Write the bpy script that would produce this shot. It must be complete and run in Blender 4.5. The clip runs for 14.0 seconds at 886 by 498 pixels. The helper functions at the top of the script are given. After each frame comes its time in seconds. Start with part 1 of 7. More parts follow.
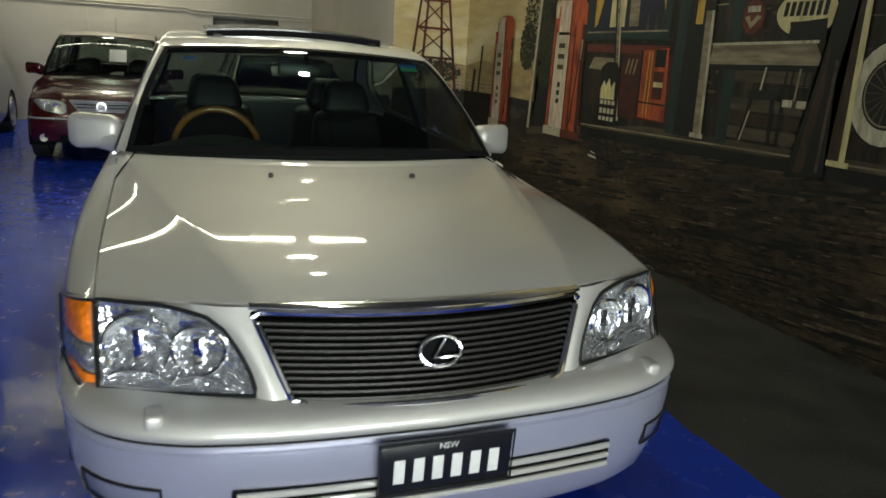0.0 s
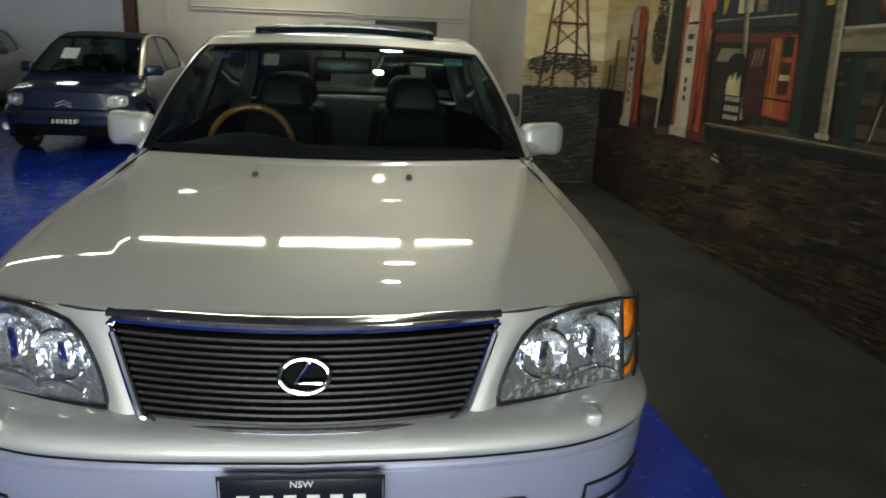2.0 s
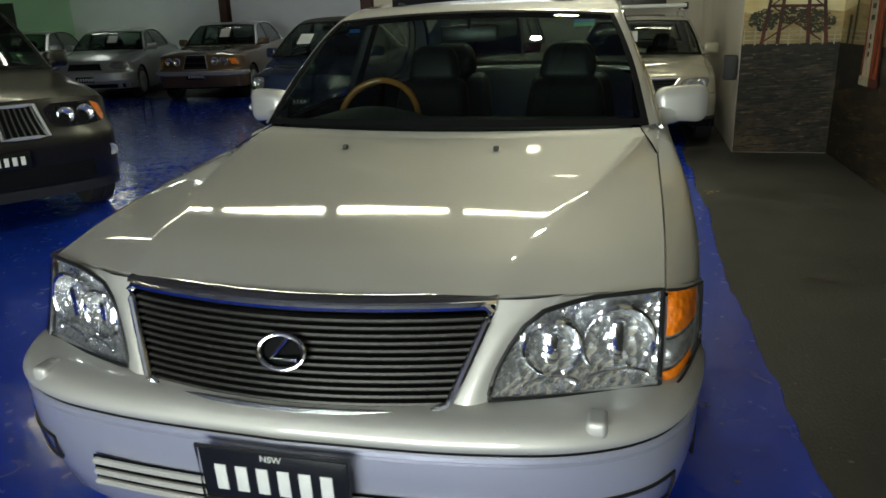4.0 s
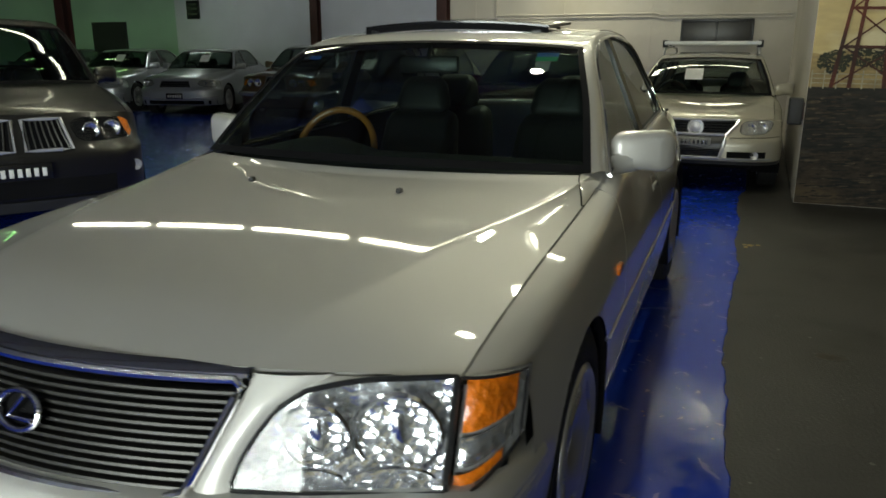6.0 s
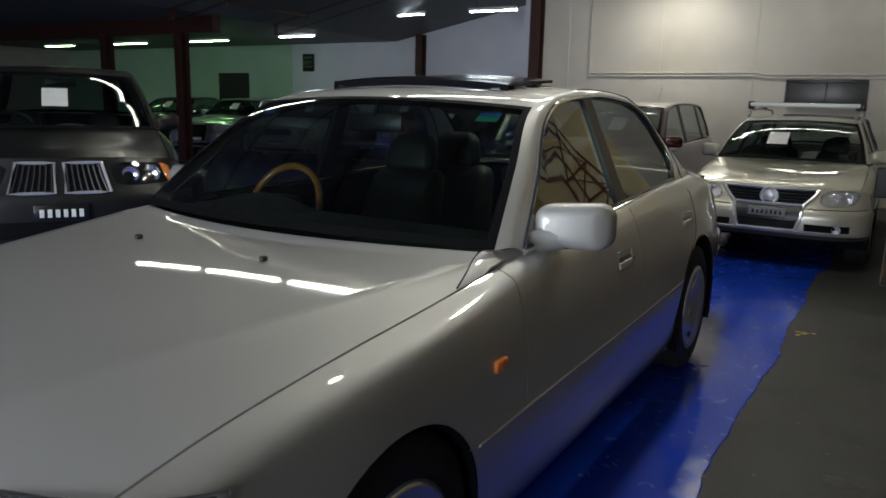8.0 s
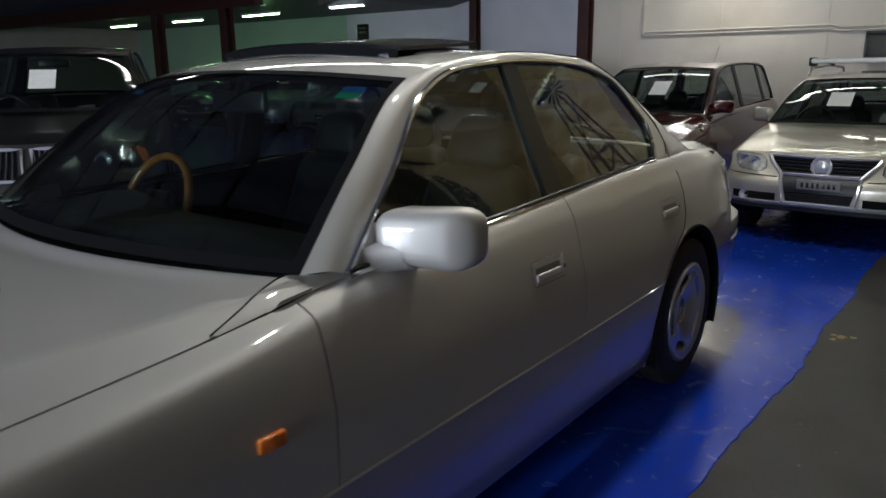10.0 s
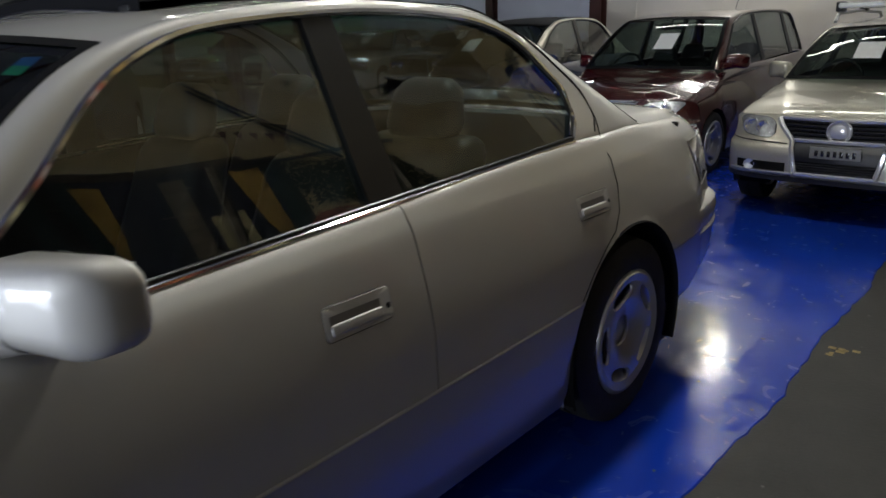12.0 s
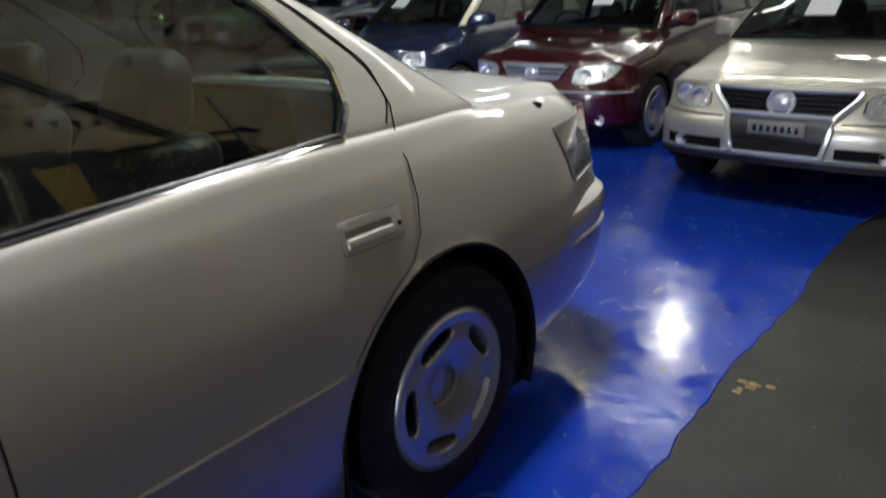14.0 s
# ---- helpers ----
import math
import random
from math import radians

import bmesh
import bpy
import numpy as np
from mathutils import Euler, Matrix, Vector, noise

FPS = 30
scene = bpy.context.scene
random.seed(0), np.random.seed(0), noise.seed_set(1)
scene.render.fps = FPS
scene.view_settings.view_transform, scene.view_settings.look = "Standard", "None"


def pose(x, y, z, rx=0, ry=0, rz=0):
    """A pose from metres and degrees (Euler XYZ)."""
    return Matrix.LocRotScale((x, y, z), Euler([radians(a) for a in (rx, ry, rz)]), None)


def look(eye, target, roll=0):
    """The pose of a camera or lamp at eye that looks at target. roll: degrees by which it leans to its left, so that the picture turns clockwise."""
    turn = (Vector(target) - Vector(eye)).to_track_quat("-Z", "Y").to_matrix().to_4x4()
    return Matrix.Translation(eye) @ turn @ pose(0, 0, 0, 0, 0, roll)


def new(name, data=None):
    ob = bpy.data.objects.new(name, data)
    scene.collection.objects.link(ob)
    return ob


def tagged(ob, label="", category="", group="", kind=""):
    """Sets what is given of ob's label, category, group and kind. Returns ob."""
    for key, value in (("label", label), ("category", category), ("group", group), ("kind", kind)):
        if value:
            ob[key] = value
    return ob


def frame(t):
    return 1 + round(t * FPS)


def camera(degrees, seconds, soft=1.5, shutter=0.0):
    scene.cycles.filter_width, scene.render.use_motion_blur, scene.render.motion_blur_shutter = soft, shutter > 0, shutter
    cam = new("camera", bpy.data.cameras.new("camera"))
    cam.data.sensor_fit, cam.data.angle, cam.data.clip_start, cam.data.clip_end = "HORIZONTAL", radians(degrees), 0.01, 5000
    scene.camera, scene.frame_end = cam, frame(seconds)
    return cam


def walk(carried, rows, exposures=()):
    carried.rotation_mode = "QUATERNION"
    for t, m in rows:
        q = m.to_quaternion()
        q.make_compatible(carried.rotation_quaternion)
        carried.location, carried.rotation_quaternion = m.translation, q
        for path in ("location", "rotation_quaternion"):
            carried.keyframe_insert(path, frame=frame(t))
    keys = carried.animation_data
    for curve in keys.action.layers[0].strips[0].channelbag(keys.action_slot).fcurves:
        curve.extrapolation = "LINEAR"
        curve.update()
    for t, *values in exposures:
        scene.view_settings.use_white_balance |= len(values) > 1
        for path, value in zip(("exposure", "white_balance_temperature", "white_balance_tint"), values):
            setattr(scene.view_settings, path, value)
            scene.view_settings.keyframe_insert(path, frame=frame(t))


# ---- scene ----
cam = camera(62.5, 14.0, soft=1.6, shutter=0.5)
PATH = [
    (0, (-0.602, -1.491, 1.387), (0.085, 0.319, 0.884), 3.5),
    (0.5, (-0.405, -1.426, 1.398), (0.228, 0.408, 0.913), 1.7),
    (1, (-0.187, -1.437, 1.403), (0.254, 0.461, 0.954), 2.2),
    (1.5, (0.014, -1.467, 1.405), (0.298, 0.457, 0.937), 2.9),
    (2, (0.143, -1.399, 1.383), (0.335, 0.521, 0.859), 2.2),
    (2.2, (0.196, -1.352, 1.387), (0.293, 0.57, 0.844), 2.6),
    (4.3, (0.752, -1.159, 1.355), (0.255, 0.684, 0.758), -1.8),
    (4.5, (0.783, -1.093, 1.355), (0.299, 0.765, 0.796), -0.8),
    (5, (0.848, -0.952, 1.355), (0.323, 0.902, 0.82), -2.3),
    (5.5, (1.023, -0.872, 1.361), (0.429, 0.971, 0.859), -0.8),
    (6, (1.216, -0.798, 1.352), (0.494, 0.992, 0.83), 0.1),
    (6.5, (1.293, -0.662, 1.322), (0.593, 1.126, 0.765), 0.8),
    (7, (1.368, -0.477, 1.331), (0.679, 1.331, 0.829), 0.9),
    (7.5, (1.524, -0.361, 1.342), (0.693, 1.409, 0.919), -0.6),
    (7.7, (1.617, -0.316, 1.358), (0.663, 1.399, 0.97), 0.9),
    (9.8, (1.917, 0.511, 1.401), (0.761, 2.078, 0.943), 1.2),
    (10, (1.94, 0.603, 1.387), (0.747, 2.137, 0.914), -0.5),
    (10.5, (1.915, 0.835, 1.406), (0.786, 2.422, 0.951), 0.1),
    (11, (1.858, 1.079, 1.373), (0.745, 2.65, 0.833), -2.5),
    (11.5, (1.904, 1.31, 1.376), (0.655, 2.793, 0.884), -1.3),
    (12, (1.971, 1.515, 1.373), (0.71, 2.956, 0.796), -1.9),
    (12.5, (1.912, 1.747, 1.382), (0.788, 3.315, 0.855), -1.6),
    (13, (1.862, 1.938, 1.361), (0.808, 3.527, 0.757), -4.9),
    (13.5, (1.9, 2.182, 1.364), (0.766, 3.744, 0.839), -2.5),
    (14, (1.972, 2.418, 1.34), (0.763, 3.858, 0.657), -2.1),
]
EXPOSURES = [(0.0, 0.1, 7500, -4), (2.2, 0.13, 7150, -3), (5.0, 0.13, 7800, -9), (7.5, 0.1, 6600, 3), (10.0, 0.26, 6300, 8), (11.0, 0.3, 6300, 8), (12.0, 0.2, 6300, 8), (12.6, 0.64, 6300, 8), (13.4, 0.82, 6300, 8), (14.0, 0.78, 6200, 7)]
walk(cam, [(t, look(eye, target, roll)) for t, eye, target, roll in PATH], EXPOSURES)

# ---- world: a closed hall, the little daylight that is left ----
world = bpy.data.worlds.new("world")
scene.world = world
world.use_nodes = True
world.node_tree.nodes["Background"].inputs[0].default_value = (0.5, 0.6, 0.8, 1)
world.node_tree.nodes["Background"].inputs[1].default_value = 0.05


# ---- small tools ----
def part(name, bm, material, parent=None, label="", smooth=True, sharp=38):
    """Links a bmesh as one mesh object under a thing."""
    me = bpy.data.meshes.new(name)
    bm.normal_update()
    bm.to_mesh(me)
    bm.free()
    if smooth and len(me.polygons):
        me.polygons.foreach_set("use_smooth", [True] * len(me.polygons))
        me.set_sharp_from_angle(angle=radians(sharp))
    me.materials.append(material)
    ob = new(name, me)
    if parent is not None:
        ob.parent = parent
    if label:
        ob["label"] = label
    return ob


def thing(name, label, category, m=None, group=""):
    ob = new(name)
    if m is not None:
        ob.matrix_world = m
    return tagged(ob, label, category, group)


def pchip(keys, ts):
    """Smooth curve through keys (t, values...), with no overshoot."""
    k = np.array(keys, float)
    x, v = k[:, 0], k[:, 1:]
    h = np.diff(x)[:, None]
    d = np.diff(v, axis=0) / h
    m = np.zeros_like(v)
    if len(x) > 2:
        same = d[:-1] * d[1:] > 0
        w1, w2 = 2 * h[1:] + h[:-1], h[1:] + 2 * h[:-1]
        with np.errstate(divide="ignore", invalid="ignore"):
            hm = (w1 + w2) / (w1 / d[:-1] + w2 / d[1:])
        m[1:-1] = np.where(same, np.nan_to_num(hm), 0)
    m[0], m[-1] = d[0], d[-1]
    ts = np.clip(np.asarray(ts, float), x[0], x[-1])
    n = np.clip(np.searchsorted(x, ts, side="right") - 1, 0, len(x) - 2)
    hh = h[n]
    s = ((ts - x[n])[..., None]) / hh
    return (1 + 2 * s) * (1 - s) ** 2 * v[n] + s * (1 - s) ** 2 * hh * m[n] + s * s * (3 - 2 * s) * v[n + 1] + s * s * (s - 1) * hh * m[n + 1]


def smooth_curve(keys, ts):
    """A curve through keys (t, values...) with even curvature (natural cubic spline)."""
    k = np.array(keys, float)
    x, v = k[:, 0], k[:, 1:]
    n, h = len(x), np.diff(x)
    a = np.eye(n)
    b = np.zeros_like(v)
    for q in range(1, n - 1):
        a[q, q - 1 : q + 2] = h[q - 1], 2 * (h[q - 1] + h[q]), h[q]
        b[q] = 6 * ((v[q + 1] - v[q]) / h[q] - (v[q] - v[q - 1]) / h[q - 1])
    m = np.linalg.solve(a, b)
    ts = np.clip(np.asarray(ts, float), x[0], x[-1])
    c = np.clip(np.searchsorted(x, ts, side="right") - 1, 0, n - 2)
    l, r, hh = (ts - x[c])[..., None], (x[c + 1] - ts)[..., None], h[c][..., None]
    return (m[c] * r**3 + m[c + 1] * l**3) / (6 * hh) + (v[c] / hh - m[c] * hh / 6) * r + (v[c + 1] / hh - m[c + 1] * hh / 6) * l


def sheet(bm, p, flip=False, keep=None, wrap=False):
    """Adds a grid of quads through the points p[n, m, 3]."""
    n, m = p.shape[:2]
    vs = [[bm.verts.new(p[a, b]) for b in range(m)] for a in range(n)]
    for a in range(n - (0 if wrap else 1)):
        for b in range(m - 1):
            if keep is not None and not keep[a, b]:
                continue
            c = (a + 1) % n
            q = (vs[a][b], vs[c][b], vs[c][b + 1], vs[a][b + 1])
            try:
                bm.faces.new(q[::-1] if flip else q)
            except ValueError:
                pass
    return vs


def drop_loose(bm):
    bmesh.ops.delete(bm, geom=[v for v in bm.verts if not v.link_faces], context="VERTS")


def box(bm, lo, hi, bevel=0.0, segments=2):
    made = bmesh.ops.create_cube(bm, size=1)["verts"]
    lo, hi = Vector(lo), Vector(hi)
    for v in made:
        v.co = Vector([(lo[i] + hi[i]) / 2 + v.co[i] * (hi[i] - lo[i]) for i in range(3)])
    if bevel:
        edges = list({e for v in made for e in v.link_edges})
        bmesh.ops.bevel(bm, geom=edges, offset=bevel, segments=segments, affect="EDGES", profile=0.5)


def lathe(bm, profile, turns=32, axis="x", at=(0, 0, 0)):
    """Turns a profile of (along, radius) about an axis."""
    ang = np.linspace(0, 2 * np.pi, turns, endpoint=False)
    p = np.zeros((turns, len(profile), 3))
    for b, (s, r) in enumerate(profile):
        c, d = r * np.cos(ang), r * np.sin(ang)
        cols = {"x": (s + 0 * c, c, d), "y": (c, s + 0 * c, d), "z": (c, d, s + 0 * c)}[axis]
        p[:, b] = np.stack(cols, -1)
    sheet(bm, p + np.array(at), wrap=True)


def tube(bm, pts, r, sides=8, closed=False):
    """A round bar along points."""
    pts = [Vector(p) for p in pts]
    n = len(pts)
    rings = []
    up = Vector((0.13, 0.31, 0.94))
    for a, p in enumerate(pts):
        nxt = pts[(a + 1) % n] if closed or a < n - 1 else p
        prv = pts[a - 1] if closed or a > 0 else p
        d = (nxt - prv).normalized()
        u = d.cross(up).normalized()
        w = u.cross(d)
        rings.append([bm.verts.new(p + r * (math.cos(k * 2 * math.pi / sides) * u + math.sin(k * 2 * math.pi / sides) * w)) for k in range(sides)])
    for a in range(n if closed else n - 1):
        A, B = rings[a], rings[(a + 1) % n]
        for k in range(sides):
            bm.faces.new((A[k], A[(k + 1) % sides], B[(k + 1) % sides], B[k]))
    if not closed:
        bm.faces.new(rings[0][::-1])
        bm.faces.new(rings[-1])


def thicken(bm, depth):
    """Gives an open sheet depth, backwards along its normals."""
    bm.normal_update()
    bmesh.ops.solidify(bm, geom=list(bm.faces), thickness=depth)


# ---- materials ----
def material(name, colour, rough=0.5, metal=0.0, vary=0.12, scale=6.0, bump=0.0, bump_scale=60.0, coat=0.0, spec=0.5, stain=None, stain_scale=1.2, stain_at=0.55):
    m = bpy.data.materials.new(name)
    m.use_nodes = True
    nt = m.node_tree
    b = nt.nodes["Principled BSDF"]
    b.inputs["Roughness"].default_value = rough
    b.inputs["Metallic"].default_value = metal
    b.inputs["Coat Weight"].default_value = coat
    b.inputs["Coat Roughness"].default_value = 0.03
    b.inputs["Specular IOR Level"].default_value = spec
    b.inputs["Base Color"].default_value = (*colour, 1)
    tc = nt.nodes.new("ShaderNodeTexCoord")
    if vary:
        n1 = nt.nodes.new("ShaderNodeTexNoise")
        n1.inputs["Scale"].default_value = scale
        n1.inputs["Detail"].default_value = 8
        nt.links.new(tc.outputs["Object"], n1.inputs["Vector"])
        ramp = nt.nodes.new("ShaderNodeMapRange")
        ramp.inputs[3].default_value, ramp.inputs[4].default_value = 1 - 2 * vary, 1 + 2 * vary
        nt.links.new(n1.outputs[0], ramp.inputs[0])
        mul = nt.nodes.new("ShaderNodeMix")
        mul.data_type, mul.blend_type = "RGBA", "MULTIPLY"
        mul.inputs[0].default_value = 1
        mul.inputs[6].default_value = (*colour, 1)
        nt.links.new(ramp.outputs[0], mul.inputs[7])
        last = mul.outputs[2]
        if stain:
            n2 = nt.nodes.new("ShaderNodeTexNoise")
            n2.inputs["Scale"].default_value = stain_scale
            n2.inputs["Detail"].default_value = 5
            nt.links.new(tc.outputs["Object"], n2.inputs["Vector"])
            r2 = nt.nodes.new("ShaderNodeMapRange")
            r2.inputs[1].default_value, r2.inputs[2].default_value = stain_at, stain_at + 0.18
            nt.links.new(n2.outputs[0], r2.inputs[0])
            mx = nt.nodes.new("ShaderNodeMix")
            mx.data_type = "RGBA"
            nt.links.new(r2.outputs[0], mx.inputs[0])
            nt.links.new(last, mx.inputs[6])
            mx.inputs[7].default_value = (*stain, 1)
            last = mx.outputs[2]
        nt.links.new(last, b.inputs["Base Color"])
        rr = nt.nodes.new("ShaderNodeMapRange")
        rr.inputs[3].default_value, rr.inputs[4].default_value = rough * 0.8, min(1, rough * 1.2)
        nt.links.new(n1.outputs[0], rr.inputs[0])
        nt.links.new(rr.outputs[0], b.inputs["Roughness"])
    if bump:
        n3 = nt.nodes.new("ShaderNodeTexNoise")
        n3.inputs["Scale"].default_value = bump_scale
        n3.inputs["Detail"].default_value = 6
        nt.links.new(tc.outputs["Object"], n3.inputs["Vector"])
        bp = nt.nodes.new("ShaderNodeBump")
        bp.inputs["Strength"].default_value = bump
        bp.inputs["Distance"].default_value = 0.01
        nt.links.new(n3.outputs[0], bp.inputs["Height"])
        nt.links.new(bp.outputs[0], b.inputs["Normal"])
    return m


def glass(name, tint, base=0.045, rough=0.0):
    """A thin pane: tinted clear, with the gloss of glass from either face."""
    m = bpy.data.materials.new(name)
    m.use_nodes = True
    nt = m.node_tree
    nt.nodes.remove(nt.nodes["Principled BSDF"])
    t, g, f, x = (nt.nodes.new("ShaderNode" + k) for k in ("BsdfTransparent", "BsdfGlossy", "LayerWeight", "MixShader"))
    t.inputs[0].default_value = (*tint, 1)
    g.inputs["Roughness"].default_value = rough
    f.inputs[0].default_value = 0.5
    w, r = nt.nodes.new("ShaderNodeMath"), nt.nodes.new("ShaderNodeMapRange")
    w.operation, w.inputs[1].default_value = "POWER", 4.2
    r.inputs[3].default_value, r.inputs[4].default_value = base, 1.0
    nt.links.new(f.outputs["Facing"], w.inputs[0])
    nt.links.new(w.outputs[0], r.inputs[0])
    nt.links.new(r.outputs[0], x.inputs[0])
    nt.links.new(t.outputs[0], x.inputs[1])
    nt.links.new(g.outputs[0], x.inputs[2])
    nt.links.new(x.outputs[0], nt.nodes["Material Output"].inputs[0])
    return m


def glow(name, colour, strength):
    m = bpy.data.materials.new(name)
    m.use_nodes = True
    b = m.node_tree.nodes["Principled BSDF"]
    b.inputs["Base Color"].default_value = (*colour, 1)
    b.inputs["Emission Color"].default_value = (*colour, 1)
    b.inputs["Emission Strength"].default_value = strength
    return m


def paint(name, colour, flake=0.5, rough=0.32, coat=1.0):
    """Metallic car paint under clear coat."""
    m = material(name, colour, rough, flake, 0.02, 900, 0.0, coat=coat)
    return m


M_SILVER = paint("champagne_silver_paint", (0.60, 0.585, 0.55), 0.60, 0.60)
# silver of the lower body, with the blue shade down there put into its colour
M_SILVER_LOW = paint("lower_silver_in_blue_shade", (0.40, 0.41, 0.52), 0.4, 0.36)
M_CHROME = material("chrome", (0.86, 0.86, 0.88), 0.10, 1.0, 0.03, 20)
M_DARK = material("black_void", (0.006, 0.006, 0.007), 0.8, 0, 0.1, spec=0.1)
M_RUBBER = material("tyre_rubber", (0.010, 0.010, 0.0105), 0.75, 0, 0.2, 30, 0.15, 120)
M_TRIM = material("black_trim", (0.012, 0.012, 0.013), 0.35, 0, 0.1, 40)
M_ALLOY = material("silver_alloy", (0.55, 0.55, 0.56), 0.30, 0.8, 0.02, 4)
M_GLASS = glass("windscreen_glass", (0.43, 0.52, 0.48), 0.05)
M_SIDEGLASS = glass("side_glass", (0.46, 0.52, 0.50), 0.11)
M_CLEAR = glass("lamp_glass", (0.93, 0.94, 0.95))
M_AMBER = material("amber_lens", (1.0, 0.24, 0.015), 0.25, 0.0, 0.35, 40, 0.9, 70, coat=1)
M_ROOFGLASS = material("dark_roof_glass", (0.008, 0.008, 0.009), 0.16, 0, 0.1, 30)
M_LAMPGREY = material("clear_lamp_grey", (0.46, 0.46, 0.46), 0.22, 0.3, 0.25, 60, 0.5, 60, coat=1)
M_REDLENS = material("red_lens", (0.35, 0.012, 0.012), 0.12, 0, 0.15, 60, coat=1)
M_REFLECT = material("lamp_reflector", (0.90, 0.91, 0.93), 0.14, 0.85, 0.15, 60, 0.9, 55)
facet = M_REFLECT.node_tree
cell = facet.nodes.new("ShaderNodeTexVoronoi")
cell.inputs["Scale"].default_value = 44
facet.links.new(next(n for n in facet.nodes if n.type == "TEX_COORD").outputs["Object"], cell.inputs["Vector"])
tilt = next(n for n in facet.nodes if n.type == "BUMP")
facet.links.new(cell.outputs["Distance"], tilt.inputs["Height"])
tilt.inputs["Distance"].default_value = 0.005
M_GRILLE = material("grille_grey", (0.055, 0.053, 0.050), 0.35, 0.5, 0.15, 60)
M_RECESS = material("shaded_silver", (0.20, 0.195, 0.185), 0.4, 0.5, 0.05, 40)
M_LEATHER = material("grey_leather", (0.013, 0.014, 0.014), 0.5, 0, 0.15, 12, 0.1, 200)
M_DASH = material("dash_plastic", (0.022, 0.024, 0.024), 0.6, 0, 0.15, 12, 0.1, 250)
M_WOOD = material("wood_rim", (0.42, 0.16, 0.035), 0.15, 0, 0.3, 25, coat=1)
M_PAPER = material("white_paper", (0.8, 0.8, 0.78), 0.7, 0, 0.04, 20)
M_PLATE = material("black_plate", (0.01, 0.01, 0.011), 0.25, 0, 0.1, 30)
M_WHITE = material("white_characters", (0.75, 0.75, 0.73), 0.45, 0, 0.06, 40)
M_WALL = material("cream_wall_paint", (0.50, 0.46, 0.40), 0.55, 0, 0.06, 1.6, 0.15, 40, stain=(0.42, 0.38, 0.31), stain_scale=0.7)
M_LILAC = material("white_panel_paint", (0.62, 0.62, 0.68), 0.6, 0, 0.06, 1.3, 0.1, 30)
M_GREEN = material("pale_green_wall", (0.42, 0.58, 0.46), 0.6, 0, 0.08, 0.8, 0.1, 30)
M_CONCRETE = material("dusty_concrete", (0.033, 0.0315, 0.0285), 0.62, 0, 0.45, 4.0, 0.35, 60, stain=(0.019, 0.018, 0.016), stain_scale=1.5, stain_at=0.50)
M_BLUE = material("glossy_blue_floor_paint", (0.008, 0.040, 0.42), 0.12, 0, 0.18, 2.0, 0.16, 14, stain=(0.011, 0.053, 0.50), stain_scale=0.9)
wear = M_BLUE.node_tree
scuff = wear.nodes.new("ShaderNodeTexNoise")
scuff.inputs["Scale"].default_value, scuff.inputs["Detail"].default_value, scuff.inputs["Distortion"].default_value = 9.0, 9.0, 1.2
gloss = wear.nodes.new("ShaderNodeMapRange")
gloss.inputs[1].default_value, gloss.inputs[2].default_value = 0.38, 0.68
gloss.inputs[3].default_value, gloss.inputs[4].default_value = 0.07, 0.30
wear.links.new(next(n for n in wear.nodes if n.type == "TEX_COORD").outputs["Object"], scuff.inputs["Vector"])
wear.links.new(scuff.outputs[0], gloss.inputs[0])
wear.links.new(gloss.outputs[0], wear.nodes["Principled BSDF"].inputs["Roughness"])
M_STEEL = material("dark_red_oxide_steel", (0.05, 0.018, 0.014), 0.5, 0.2, 0.25, 6)
M_ROOF = material("dark_roof_sheet", (0.13, 0.13, 0.135), 0.6, 0.1, 0.2, 2)
M_PLASTIC = material("dark_bumper_plastic", (0.02, 0.02, 0.021), 0.6, 0, 0.15, 20, 0.1, 120)
M_LABELG = material("green_label", (0.03, 0.42, 0.22), 0.4, 0, 0.1, 30)
M_LABELB = material("blue_label", (0.03, 0.16, 0.55), 0.4, 0, 0.1, 30)
M_BATTEN = material("lamp_batten", (0.7, 0.7, 0.7), 0.4, 0, 0.03)
M_TUBE = glow("fluorescent_tube", (1.0, 0.98, 0.86), 21.0)
M_TUBEC = glow("cool_tube", (0.86, 0.92, 1.0), 32.0)
M_TUBEG = glow("green_tube", (0.55, 1.0, 0.45), 18.5)
M_FLOOD = glow("flood_lamp_glass", (1.0, 0.97, 0.9), 210.0)

# ---- the hall ----
WALL_X, END_Y, TOP = 2.62, 12.5, 4.3


def slab(name, lo, hi, mat, bevel=0.0):
    bm = bmesh.new()
    box(bm, lo, hi, bevel)
    ob = part(name, bm, mat, smooth=False)
    return tagged(ob, kind="structure")


slab("floor", (-26, -9, -0.2), (3, 26, 0), M_CONCRETE)
bm = bmesh.new()
rng = random.Random(3)
ys = np.arange(-8.8, 12.5, 0.06)
drift = pchip([(-9, 1.33), (0.6, 1.315), (1.2, 1.30), (2.8, 1.246), (3.7, 1.262), (4.0, 1.29), (4.9, 1.262), (5.6, 1.288), (6.2, 1.252), (6.8, 1.27), (7.2, 1.33), (12.6, 1.34)], ys)[:, 0]
edge = [d + 0.016 * noise.noise((y * 2.1, 0, 5)) + 0.012 * noise.noise((y * 7, 3, 1)) + 0.006 * rng.uniform(-1, 1) for d, y in zip(drift, ys)]
p = np.array([[(-25.9, y, 0.004) for y in ys], [(1.0, y, 0.004) for y in ys], [(e, y, 0.004) for e, y in zip(edge, ys)], [(e + 0.004, y, 0.0005) for e, y in zip(edge, ys)]])
sheet(bm, p)
tagged(part("floor_paint", bm, M_BLUE), "glossy bright blue painted floor with a hand-cut edge", "floor", kind="structure")
